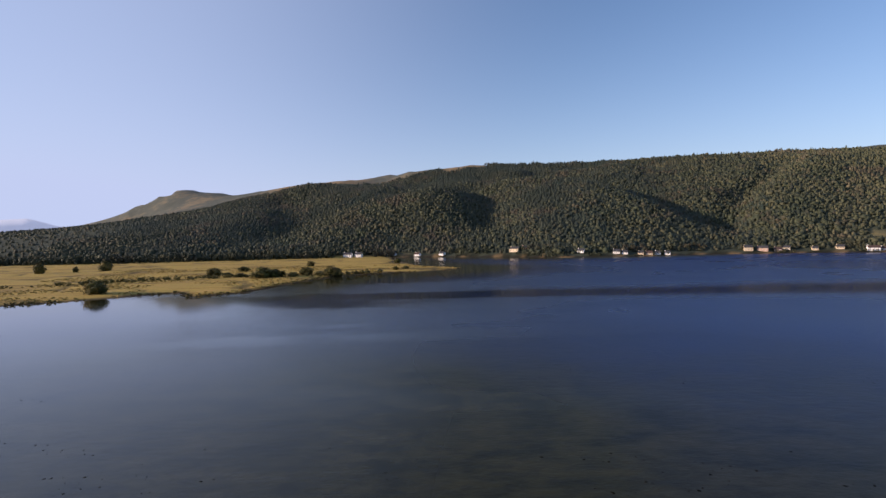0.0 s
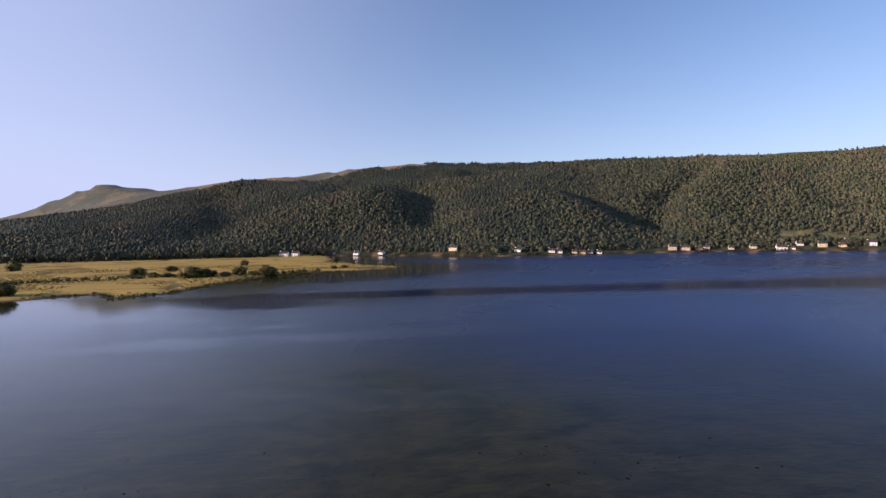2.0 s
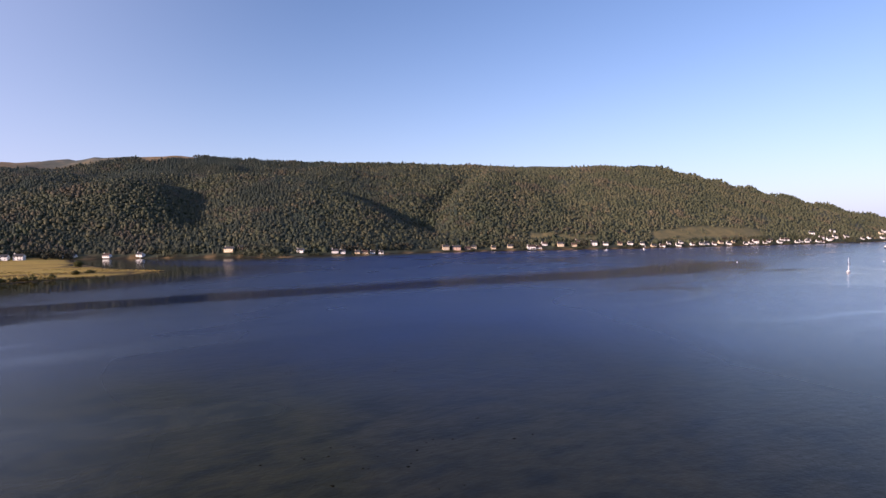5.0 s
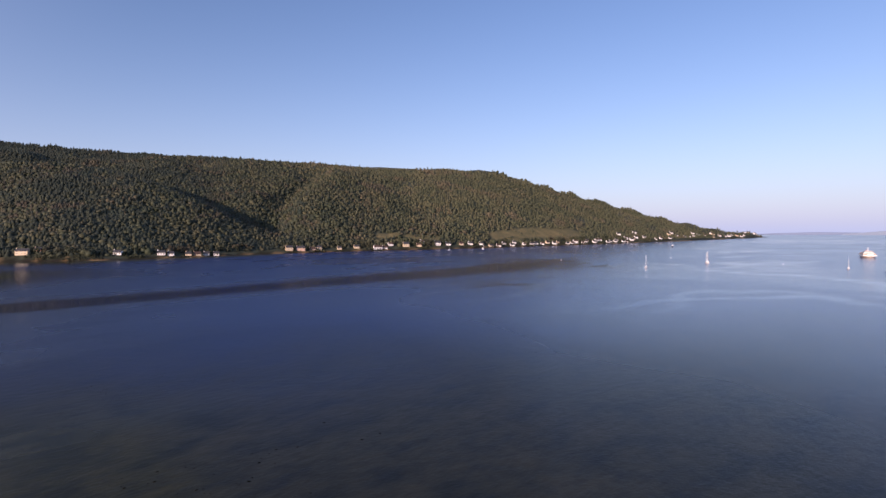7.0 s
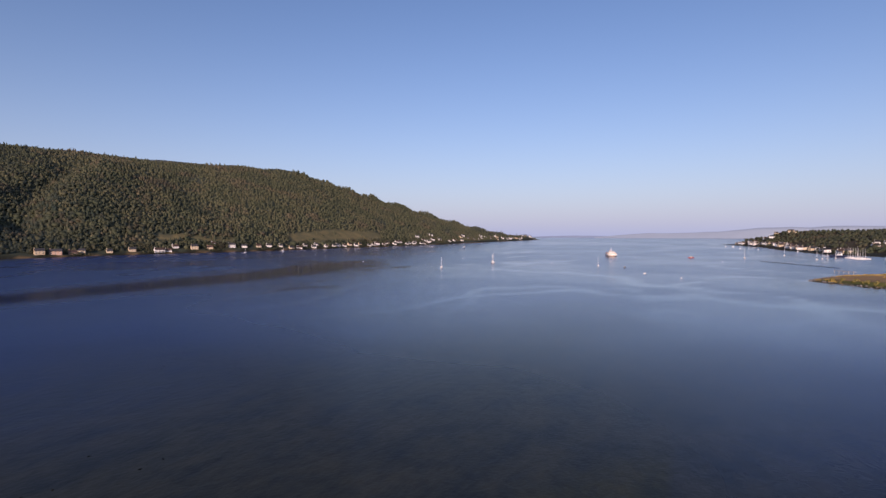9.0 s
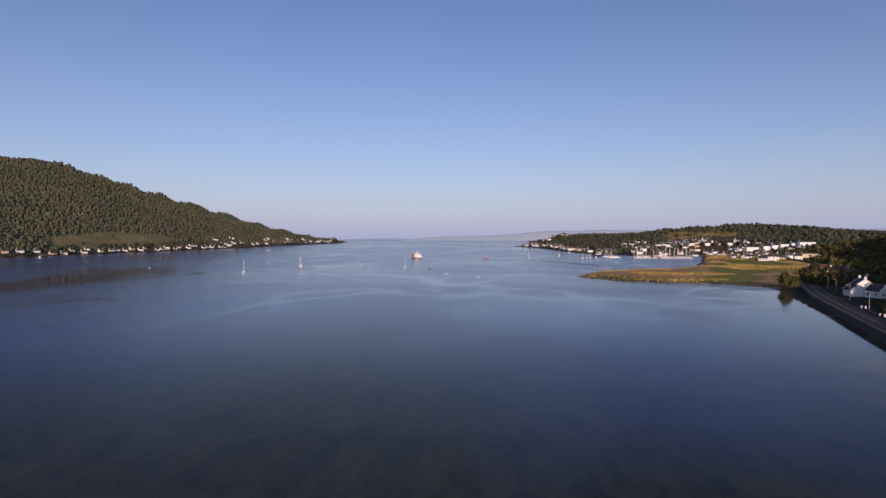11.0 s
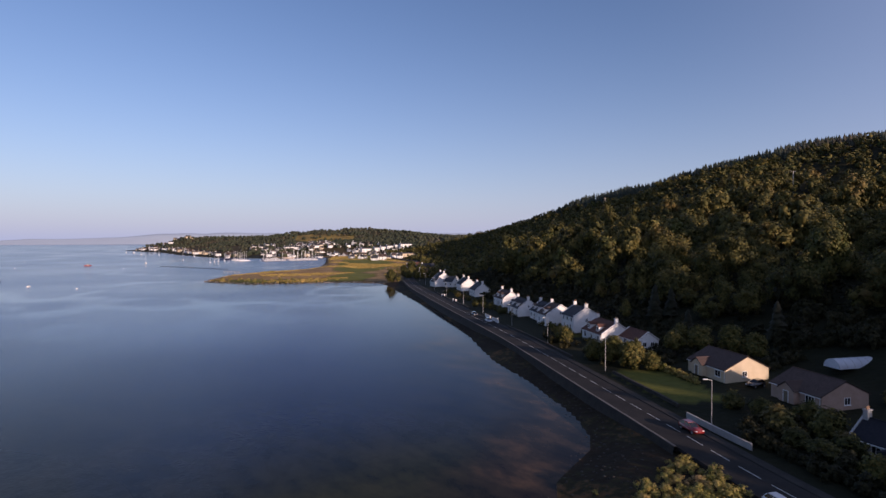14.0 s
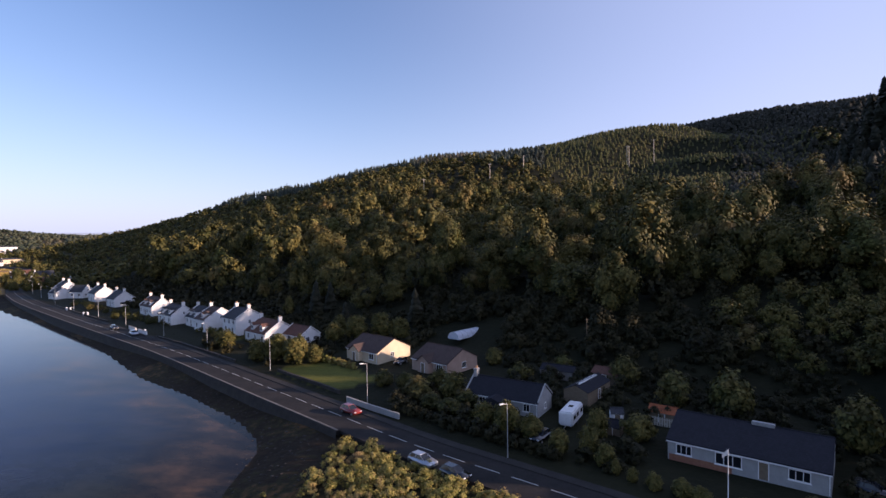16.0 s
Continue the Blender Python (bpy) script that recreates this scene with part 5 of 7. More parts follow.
def gate_post(x, y):
    g = thing("gate_post", pose(x, y, 2.75), "squat white-painted gate post by the road", "gate post", "gate posts along the road")
    part("shaft", box(bmesh.new(), -0.22, -0.22, -0.3, 0.22, 0.22, 1.15, 0.02), MAT["render_white"], g)
    part("cap", prism(bmesh.new(), [(-0.28, 1.15), (-0.28, 1.22), (0, 1.4), (0.28, 1.22), (0.28, 1.15)], -0.28, 0.28), MAT["render_white"], g)


for x, y in ((228.0, -164.6), (226.3, -165.0), (205.5, -155.1), (203.8, -155.5), (145.4, -130.0)):
    gate_post(x, y)


# ---- roadside walls ----
def garden_wall(label, pts, h, t, material, name="garden_wall"):
    w = thing(name, pose(*pts[0], ground_z(*pts[0])), label, "wall")
    o = Vector(pts[0])
    for a, b in zip(pts, pts[1:]):
        a, b = Vector(a) - o, Vector(b) - o
        d = (b - a).normalized()
        nn = Vector((-d.y, d.x)) * t / 2
        bm = bmesh.new()
        lo = [(*(a + nn), -0.4), (*(a - nn), -0.4), (*(b - nn), -0.4), (*(b + nn), -0.4)]
        q = [bm.verts.new(v) for v in lo] + [bm.verts.new((x, y, h)) for x, y, z in lo]
        for f in ((3, 2, 1, 0), (4, 5, 6, 7), (0, 1, 5, 4), (1, 2, 6, 5), (2, 3, 7, 6), (3, 0, 4, 7)):
            bm.faces.new([q[i] for i in f])
        bmesh.ops.recalc_face_normals(bm, faces=bm.faces[:])
        part("wall_length", bm, MAT[material], w)
        nn = nn * 1.35
        bm = bmesh.new()
        lo = [(*(a + nn), h), (*(a - nn), h), (*(b - nn), h), (*(b + nn), h)]
        q = [bm.verts.new(v) for v in lo] + [bm.verts.new((x, y, z + 0.09)) for x, y, z in lo]
        for f in ((3, 2, 1, 0), (4, 5, 6, 7), (0, 1, 5, 4), (1, 2, 6, 5), (2, 3, 7, 6), (3, 0, 4, 7)):
            bm.faces.new([q[i] for i in f])
        bmesh.ops.recalc_face_normals(bm, faces=bm.faces[:])
        part("wall_cap", bm, MAT[material if material == "seawall" else "concrete"], w)
    return w


garden_wall("long white roadside garden wall greyed by painted shade", [(48.3, -86.2), (42, -83.2), (35.3, -80.3)], 0.9, 0.25, "render_shaded")
garden_wall("short white roadside wall beside a driveway", [(158, -135), (151.5, -132)], 1.3, 0.3, "render_white")
garden_wall("white roadside wall behind parked cars", [(149.5, -131.2), (142.5, -128)], 1.3, 0.3, "render_white")
garden_wall("low stone wall along the lawn", [(74, -101), (66, -97), (58, -93.2), (52, -90)], 0.6, 0.35, "seawall")
garden_wall("low stone garden wall in front of the cottages", [(136, -126), (120, -119.5), (104, -112.5), (90, -106)], 0.6, 0.35, "seawall")
garden_wall("low stone garden wall by the road", [(252, -176), (232, -167), (205, -155), (180, -145)], 0.6, 0.35, "seawall")


# ---- street lamps and power poles ----
def lamp_post(x, y):
    lp = thing("street_lamp", pose(x, y, 2.83, 0, 0, 0), "grey steel street lamp with a short arm", "street lamp", "street lamps along the road")
    part("post", tube(tube(bmesh.new(), (0, 0, -0.3), (0, 0, 1.3), 0.09, 0.09), (0, 0, 1.3), (0, 0, 7.2), 0.065, 0.045), MAT["metal"], lp)
    part("arm", tube(bmesh.new(), (0, 0, 7.15), (0.5, 0.75, 7.35), 0.04, 0.035, 6), MAT["metal"], lp)
    bm = box(bmesh.new(), -0.16, -0.02, 7.28, 0.16, 0.72, 7.42, 0.04)
    bmesh.ops.transform(bm, matrix=pose(0.42, 0.62, 0, 0, 0, -34), verts=bm.verts[:])
    head = part("lantern", bm, MAT["hull_white"], lp)
    part("door_plate", box(bmesh.new(), -0.05, 0.08, 0.5, 0.05, 0.105, 1.1), MAT["metal"], lp)
    return lp


first = lamp_post(15.0, -70.6)
for x, y in ((44, -86.0), (76.7, -101.8), (107, -115.3), (136, -128.4), (166, -140.6), (196, -154), (227, -167), (259, -181.5), (292, -197.5), (322, -213)):
    copy_thing(first, pose(x, y, 2.83))
fp = thing("flag_pole", pose(-10.6, -63.2, 2.7), "slim white flag pole with a small limp flag", "flag pole")
part("pole", tube(bmesh.new(), (0, 0, -0.3), (0, 0, 7.0), 0.06, 0.035), MAT["trim_white"], fp)
bm = bmesh.new()
for k in range(5):
    box(bm, 0.04 + 0.11 * k, 0.03 * math.sin(k * 1.6) - 0.01, 6.35 - 0.10 * k, 0.16 + 0.11 * k, 0.03 * math.sin(k * 1.6) + 0.01, 6.9 - 0.13 * k)
part("flag", bm, MAT["trim_white"], fp)


def power_pole(az, d, h, double=False):
    x, y = polar(az, d)
    z = ground_z(x, y)
    pp = thing("power_pole", pose(x, y, z, 0, 0, -az), "pale wooden power pole standing among trees", "power pole", "power line over the hill")
    for ox in ((-0.9, 0.9) if double else (0,)):
        part("pole", tube(bmesh.new(), (ox, 0, -0.5), (ox, 0, h), 0.30, 0.22, 8), MAT["pole_wood"], pp)
    part("cross_arm", box(bmesh.new(), -1.4, -0.1, h - 0.6, 1.4, 0.1, h - 0.35), MAT["pole_wood"], pp)
    for ox in (-1.2, 0, 1.2):
        part("insulator", tube(bmesh.new(), (ox, 0, h - 0.35), (ox, 0, h + 0.05), 0.09, 0.06, 6), MAT["hull_white"], pp)


power_pole(-177.05, 530, 21)
power_pole(-179.49, 515, 18, True)
power_pole(169.97, 480, 17)
power_pole(166.4, 470, 15)
power_pole(159.3, 430, 14)
power_pole(142.9, 640, 14)


# ---- cars ----
def car(label, x, y, turn, paint, z=2.76):
    c = thing("car", pose(x, y, z, 0, 0, turn), label, "car")
    bm = bmesh.new()
    prof = [(-2.05, 0.32), (-2.1, 0.62), (-1.95, 0.88), (-1.05, 0.98), (1.25, 0.97), (2.02, 0.80), (2.12, 0.58), (2.08, 0.3)]
    prism(bm, prof, -0.84, 0.84)
    bmesh.ops.bevel(bm, geom=bm.edges[:], offset=0.07, segments=2, affect="EDGES")
    body = part("body", bm, paint, c, smooth=True)
    bm = bmesh.new()
    lo = [(-1.85, 0.74), (0.98, 0.74), (0.98, -0.74), (-1.85, -0.74)]
    hi = [(-1.45, 0.58), (0.12, 0.58), (0.12, -0.58), (-1.45, -0.58)]
    for i, nm in enumerate(("side_window", "windscreen", "side_window", "rear_window")):
        j = (i + 1) % 4
        quad = [Vector((*lo[i], 0.95)), Vector((*lo[j], 0.95)), Vector((*hi[j], 1.44)), Vector((*hi[i], 1.44))]
        inner = [v + (Vector((-0.4, 0, 1.1)) - v) * 0.04 for v in quad]
        bm = bmesh.new()
        qa, qb = [bm.verts.new(v) for v in quad], [bm.verts.new(v) for v in inner]
        bm.faces.new(qa)
        bm.faces.new(qb[::-1])
        for k in range(4):
            bm.faces.new((qa[k], qa[(k + 1) % 4], qb[(k + 1) % 4], qb[k]))
        bmesh.ops.recalc_face_normals(bm, faces=bm.faces[:])
        part(nm, bm, MAT["glass"], c)
    bm = box(bmesh.new(), -1.42, -0.57, 1.42, 0.10, 0.57, 1.49, 0.03)
    for px, qx in ((-1.42, -1.82), (-0.62, -0.62), (0.1, 0.95)):
        for sy in (-1, 1):
            part("pillar", tube(bmesh.new(), (px, sy * 0.57, 1.44), (qx, sy * 0.74, 0.96), 0.045, 0.045, 5), paint, c)
    part("roof", bm, paint, c)
    for wx in (-1.3, 1.32):
        for sy in (-1, 1):
            t = part("wheel", tube(bmesh.new(), (wx, sy * 0.70, 0.31), (wx, sy * 0.88, 0.31), 0.31, 0.31, 16), MAT["rubber"], c)
            part("rim", tube(bmesh.new(), (wx, sy * 0.875, 0.31), (wx, sy * 0.892, 0.31), 0.19, 0.18, 10), MAT["metal"], t)
    for sy in (-0.6, 0.6):
        part("headlight", box(bmesh.new(), 1.98, sy - 0.18, 0.62, 2.11, sy + 0.18, 0.76, 0.03), MAT["hull_white"], c)
        part("tail_light", box(bmesh.new(), -2.12, sy - 0.16, 0.66, -2.0, sy + 0.16, 0.84, 0.03), MAT["car_red"], c)
    part("bumper", box(bmesh.new(), -2.14, -0.7, 0.34, -2.06, 0.7, 0.5, 0.02), MAT["rubber"], c)
    return c


car("dark red hatchback driving on the shore road", 44.3, -80.3, 155.5, MAT["car_red"])
car("silver hatchback parked on the verge by the gorse", 25.2, -64.8, 157, MAT["car_silver"])
car("black car parked on the verge by the gorse", 20.0, -62.5, 157, MAT["car_black"])
car("dark car on the road near the cottages", 163, -133.6, 156.5, MAT["car_black"])
car("pale silver car parked beside a white wall", 147, -127.2, 156.5, MAT["car_silver"])
car("black car parked beside the buff bungalow", 49.0, -113.0, 80, MAT["car_black"], ground_z(49, -113))
car("dark car parked beside the long bungalow", -26.5, -71.5, 150, MAT["car_black"], ground_z(-26.5, -71.5))
car("dark car parked at the garden entrance", 11.5, -77.6, 70, MAT["car_black"], ground_z(11.5, -77.6))


# ---- single trees and shrubs ----
TREE_MESHES = []
rng = np.random.default_rng(21)
for k in range(5):
    v, f = crown_shape(rng, 20, 130, 0.085, 0.95)
    ob = soup("crown", v, f, MAT["garden"])
    me = ob.data
    bpy.data.objects.remove(ob)
    TREE_MESHES.append(me)
DARK_MESHES = []
for k in range(3):
    v, f = crown_shape(rng, 18, 110, 0.09, 0.8)
    ob = soup("crown", v, f, MAT["broadleaf"])
    DARK_MESHES.append(ob.data)
    bpy.data.objects.remove(ob)
SPRUCE_MESHES = []
for k in range(2):
    v, f = conifer_shape(rng, 11, 11)
    ob = soup("crown", v, f, MAT["shaded_conifer"])
    SPRUCE_MESHES.append(ob.data)
    bpy.data.objects.remove(ob)


def trunk_mesh(h, r):
    bm = tube(bmesh.new(), (0, 0, -0.4), (0.05, 0, h * 0.5), r, r * 0.75, 7)
    tube(bm, (0.05, 0, h * 0.5), (0.0, 0.05, h), r * 0.75, r * 0.35, 7)
    for a, q in ((0.4, 0.45), (2.5, 0.55), (4.4, 0.6)):
        tube(bm, (0, 0, h * q), (math.cos(a) * h * 0.35, math.sin(a) * h * 0.35, h * (q + 0.35)), r * 0.4, r * 0.15, 5)
    return bm


def tree(x, y, r, h, label, meshes=TREE_MESHES, stem=0.25, name="tree", category="tree", group=""):
    z = ground_z(x, y)
    t = thing(name, pose(x, y, z - 0.05, 0, 0, random.uniform(0, 360)), label, category, group)
    if stem > 0.05:
        part("trunk", trunk_mesh(h * 0.75, max(0.08, h * 0.022)), MAT["bark"], t)
    c = new("crown", random.choice(meshes))
    c.parent = t
    c.matrix_basis = Matrix.Translation((0, 0, h * stem)) @ Matrix.Diagonal((r, r, h * (1 - stem) / 1.75, 1))
    return t


def spruce(x, y, r, h, label="dark pointed conifer behind the gardens"):
    z = ground_z(x, y)
    t = thing("conifer_tree", pose(x, y, z - 0.1, 0, 0, random.uniform(0, 360)), label, "tree")
    part("trunk", tube(bmesh.new(), (0, 0, -0.3), (0, 0, h * 0.8), 0.18, 0.06, 6), MAT["bark"], t)
    c = new("crown", random.choice(SPRUCE_MESHES))
    c.parent = t
    c.matrix_basis = Matrix.Diagonal((r / 0.21, r / 0.21, h, 1))


LIT = "leafy yellow-green garden tree in evening sun"
for x, y, r, h in ((80, -109, 3.6, 6.6), (74.5, -108, 3.2, 6.0), (70, -109.5, 2.4, 4.2), (85, -108.5, 2.6, 5.0), (77, -114, 2.6, 5.5), (103, -118, 2.8, 5.0), (107, -121, 2.2, 4.0), (88, -113, 2.0, 3.2)):
    tree(x, y, r, h, LIT, stem=0.08)
for x, y, r, h in ((70, -131, 3.6, 7.5), (64, -134, 3.6, 8.0), (75, -128, 3.0, 6.0), (58, -133, 3.2, 7.0), (78, -136, 2.6, 6.5)):
    tree(x, y, r, h, "sunlit golden-green tree behind the bungalows")
for x, y, r, h in ((17, -79.5, 2.6, 4.4), (21, -81, 2.4, 3.6), (13, -78, 2.0, 3.4), (4.5, -74.5, 1.9, 3.8), (8.5, -73.5, 1.7, 3.4), (3.6, -80.5, 1.8, 4.2), (2.2, -71.6, 1.6, 2.8)):
    tree(x, y, r, h, "yellowing garden shrub beside the hedge", stem=0.04, name="shrub", category="shrub")
for x, y, r, h in ((32, -86.5, 2.4, 3.0), (28, -85, 2.4, 2.8), (36, -91, 3.0, 4.6), (30, -93, 3.0, 5.2), (26, -88, 2.4, 3.6), (40, -95, 2.4, 4.0), (46, -97, 2.4, 3.4), (34, -97, 2.6, 4.4), (-2, -81, 2.6, 4.0), (-8, -97, 3.4, 6.5), (-30, -84, 3.6, 8), (-16, -94, 4, 8), (20, -106, 2.6, 4), (28, -118, 2.6, 4), (0, -108, 3.4, 6), (12, -112, 2.8, 4.5), (-28, -65.5, 1.8, 3.4), (-19, -64.5, 1.6, 2.4)):
    tree(x, y, r, h, "dark bushy garden tree in evening shade", DARK_MESHES, 0.06)
for x, y, r, h in ((1.0, -69.4, 0.75, 1.9), (-1.0, -68.0, 0.8, 1.8), (-3.4, -66.8, 1.1, 1.9), (-6.4, -65.8, 1.4, 1.9), (-8.2, -65.0, 1.3, 1.7), (-12.5, -63.4, 1.3, 1.7), (-15.5, -62.6, 1.2, 1.5)):
    tree(x, y, r, h, "clipped rounded green garden bush", stem=0.0, name="bush", category="bush", group="bushes in the bungalow garden")
for x, y, r, h in ((101, -160, 2.6, 12), (97, -163, 2.4, 10), (60, -150, 2.6, 11), (84, -150, 2.0, 8)):
    spruce(x, y, r, h)
tree(110, -157, 2.0, 7.5, "slim pale green birch behind the cottages")
# unseen trees added off to the west to throw shade over the bungalows
for x, y, r, h in ((-42, -62, 4.5, 12), (-50, -70, 5, 14), (-44, -80, 5, 16), (-52, -88, 5, 20), (-46, -97, 5, 22), (-62, -60, 5, 14), (-66, -78, 5, 18), (-60, -102, 5, 22), (-75, -92, 5, 22), (-58, -112, 5, 20), (-49, -75, 5, 19), (-56, -82, 5, 23), (-49, -86, 5, 23), (-58, -93, 5, 24), (-50, -103, 5, 24), (-54, -97, 5, 25), (-56, -108, 5, 27), (-66, -113, 5, 26), (-48, -110, 5, 23), (-80, -66, 5, 15), (-90, -80, 5, 16)):
    tree(x, y, r, h, "tall broad tree beside the shore road, unseen, added for its shade", DARK_MESHES, 0.2)
# by the spit and along the road to the town
for x, y, r, h in ((341, -200, 4.2, 10), (347, -203, 4.0, 9.5), (336, -203, 2.6, 5), (352, -206, 3, 6.5), (372, -236, 4, 11), (380, -243, 4, 11), (365, -243, 3.4, 9), (392, -262, 4, 10), (404, -258, 3.6, 9), (420, -284, 4.4, 10), (355, -224, 3.6, 8), (368, -229, 3.8, 9), (386, -250, 4.2, 10), (399, -247, 4, 10), (412, -272, 4, 10), (436, -280, 4.4, 11), (450, -300, 4.4, 11), (344, -224, 3.4, 8), (352, -234, 4, 9), (470, -300, 4.4, 10), (310, -222, 3.4, 7), (325, -234, 4, 8), (300, -226, 4, 8), (240, -176.5, 1.8, 2.2), (195, -165, 2.2, 3.0), (160, -145.5, 2.0, 2.6), (185, -152, 2, 2.6), (220, -169, 2, 2.6)):
    tree(x, y, r, h, "dark green roadside tree near the town", DARK_MESHES, 0.1)
# bushes on the marsh
for x, y, r, h in ((-222, 337, 9, 9), (-155, 456, 11, 10), (-146, 462, 8, 8), (-125, 483, 8, 8), (-101, 476, 8, 10), (-96, 479, 6, 8), (-213, 492, 9, 8), (-208, 554, 7, 6), (-112, 481, 7, 4), (-135, 474, 6, 4), (-444, 583, 8, 12), (-400, 629, 9, 13), (-416, 600, 4, 7),
                   (-77, 500, 5, 3), (-49, 541, 4, 4), (-160, 640, 6, 7), (-60, 690, 6, 7), (-40, 560, 5, 3), (-180, 470, 6, 4), (-196, 480, 6, 4)):
    tree(x, y, r, h, "dark rounded bush on the salt marsh", DARK_MESHES, 0.0, "bush", "bush", "bushes on the marsh")


def thicket(name, pts, r0, r1, flat, material, label, shapes):
    pts = np.array(pts)
    size = RNG.uniform(r0, r1, len(pts))
    v, f = spread_out(shapes, pts - (0, 0, 0.1), size, size * flat, RNG)
    return tagged(soup(name, v, f, material), label, "bushes", kind="stuff")


SCRUB = [crown_shape(rng, 5, 60, 0.13, 0.75) for k in range(5)]
SPRIGS = [crown_shape(rng, 6, 78, 0.085, 0.95, 1.25, 0.42) for k in range(8)]
LOW_SCRUB = [crown_shape(rng, 4, 16, 0.26, 0.7) for k in range(4)]
HEADLAND = [(41, -70.5), (40, -63), (37, -54), (28, -46), (0, -36), (-20, -34), (-20, -47), (6, -57.5), (17, -60.8), (22, -63.2), (29, -66.3)]
pts = scatter(-20, 44, -74, -34, 1.3, rng, lambda x, y, s: inside(x, y, HEADLAND) & (vnoise(x, y, 3.5, 2) > 0.15))
thicket("gorse_thicket", pts, 0.35, 1.45, 0.85, MAT["gorse"], "dense sunlit gorse and bramble bushes beside the road", SPRIGS)
pts = scatter(42, 56, -70, -52, 2.2, rng, lambda x, y, s: (s["d"] > -1) & (s["d"] < 6) & (vnoise(x, y, 4, 2) > 0.78))
thicket("shore_scrub", pts, 0.3, 0.7, 0.9, MAT["gorse"], "low yellowish scrub on the stony shore", SCRUB)
pts = [(52 + 22 * t + rng.uniform(-0.5, 0.5), -104.5 - 9.5 * t + rng.uniform(-0.5, 0.5), 3.1) for t in np.linspace(0.25, 1, 30)]
thicket("lawn_hedge", pts, 0.7, 1.2, 1.1, MAT["gorse"], "tawny hedge round the lawn", SCRUB)
pts = [(34.5 - 26 * t, -82.6 + 11.4 * t + rng.uniform(-0.6, 0.6), 2.85) for t in np.linspace(0, 1, 44)]
thicket("roadside_hedge", pts, 0.7, 1.15, 1.1, MAT["thicket"], "uneven hedge along the pavement, shade put into its colour", SCRUB)
pts = [(130 - 60 * t, -131 + 21 * t - 6 + rng.uniform(-4, 4), 2.9) for t in np.linspace(0, 1, 60)] + [(250 - 100 * t, -186 + 42 * t + rng.uniform(-2, 4), 2.9) for t in np.linspace(0, 1, 70)]
thicket("garden_shrubs", pts, 0.6, 1.5, 1.0, MAT["broadleaf"], "low shrubs in the cottage gardens", SCRUB)
pts = [(-330 + 6 * k + rng.uniform(-3, 3), 385 + 3.2 * k + rng.uniform(-3, 3), 1.2) for k in range(36)] + [(-300 + 5 * k, 418 + 2.4 * k + rng.uniform(-4, 4), 1.2) for k in range(30)]
bank = [(-300, 412), (-255, 440), (-205, 474), (-150, 461), (-95, 478), (-60, 500)]
for (ax, ay), (bx, by) in zip(bank, bank[1:]):
    pts += [(ax + (bx - ax) * t + rng.uniform(-5, 5), ay + (by - ay) * t + rng.uniform(-7, 7), 1.3) for t in np.arange(0, 1, 3.0 / math.hypot(bx - ax, by - ay))]
thicket("marsh_hedge", pts, 1.2, 3.4, 0.75, MAT["broadleaf"], "broken line of dark scrub across the marsh", LOW_SCRUB)
pts = scatter(-900, -90, 800, 960, 8, rng, lambda x, y, s: (s["un"] > -16) & (s["un"] < 16) & ~s["wet"] & ~((x > -190) & (x < -125) & (s["un"] < 6)))
thicket("marsh_edge_trees", pts, 4, 7, 1.2, MAT["broadleaf_far"], "belt of trees at the back of the marsh", SLIM_CROWNS)
pts = scatter(340, 900, -470, -90, 7, rng, lambda x, y, s: (s["us"] <= 0) & (s["d"] > 4) & (s["dr"] > 9) & (vnoise(x, y, 40, 3) > 0.62))
thicket("spit_scrub", pts, 0.8, 2.0, 0.7, MAT["gorse"], "rusty scrub on the grassy spit", LOW_SCRUB)
BUILT = [(-24, -66, -2, -88), (11, -84, 30, -96), (24, -100, 68, -124), (82, -120, 108, -136)]
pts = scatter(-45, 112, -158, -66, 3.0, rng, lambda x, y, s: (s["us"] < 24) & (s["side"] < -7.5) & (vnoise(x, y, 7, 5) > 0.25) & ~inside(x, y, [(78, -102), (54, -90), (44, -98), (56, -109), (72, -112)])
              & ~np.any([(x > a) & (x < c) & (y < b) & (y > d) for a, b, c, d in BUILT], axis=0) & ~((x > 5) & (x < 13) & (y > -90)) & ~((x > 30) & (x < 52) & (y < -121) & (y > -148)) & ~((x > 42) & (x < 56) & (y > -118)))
thicket("garden_undergrowth", pts, 0.7, 2.1, 0.95, MAT["thicket"], "tangled shade-coloured shrubs filling the back gardens", SCRUB)
pts = []
for (ax, ay), (bx, by) in zip(SHORE_HEAD[1:10], SHORE_HEAD[2:11]):
    for t in np.arange(0, 1, 2.2 / math.hypot(bx - ax, by - ay)):
        if vnoise(ax + t * (bx - ax), ay + t * (by - ay), 14, 3) > 0.35:
            pts.append((ax + t * (bx - ax) - 1.5 + rng.uniform(-2, 1), ay + t * (by - ay) + 1.5 + rng.uniform(-1, 2), 0.4))
thicket("marsh_bank_scrub", pts, 0.7, 1.7, 0.7, MAT["broadleaf"], "dark ragged scrub along the marsh bank", LOW_SCRUB)
pts = scatter(-80, 1700, 640, 930, 6.5, rng, lambda x, y, s: (s["un"] > 10) & (s["un"] < 28) & (s["d"] > 4) & (vnoise(x, y, 38, 5) > 0.45))
thicket("far_shore_trees", pts, 2.2, 4.6, 1.2, MAT["broadleaf_far"], "broadleaf trees between the houses of the far shore", SLIM_CROWNS)
pts = scatter(-80, 1700, 640, 930, 5.5, rng, lambda x, y, s: (s["un"] > -8) & (s["un"] < 12) & (s["d"] > 5) & (vnoise(x, y, 26, 3) > 0.62))
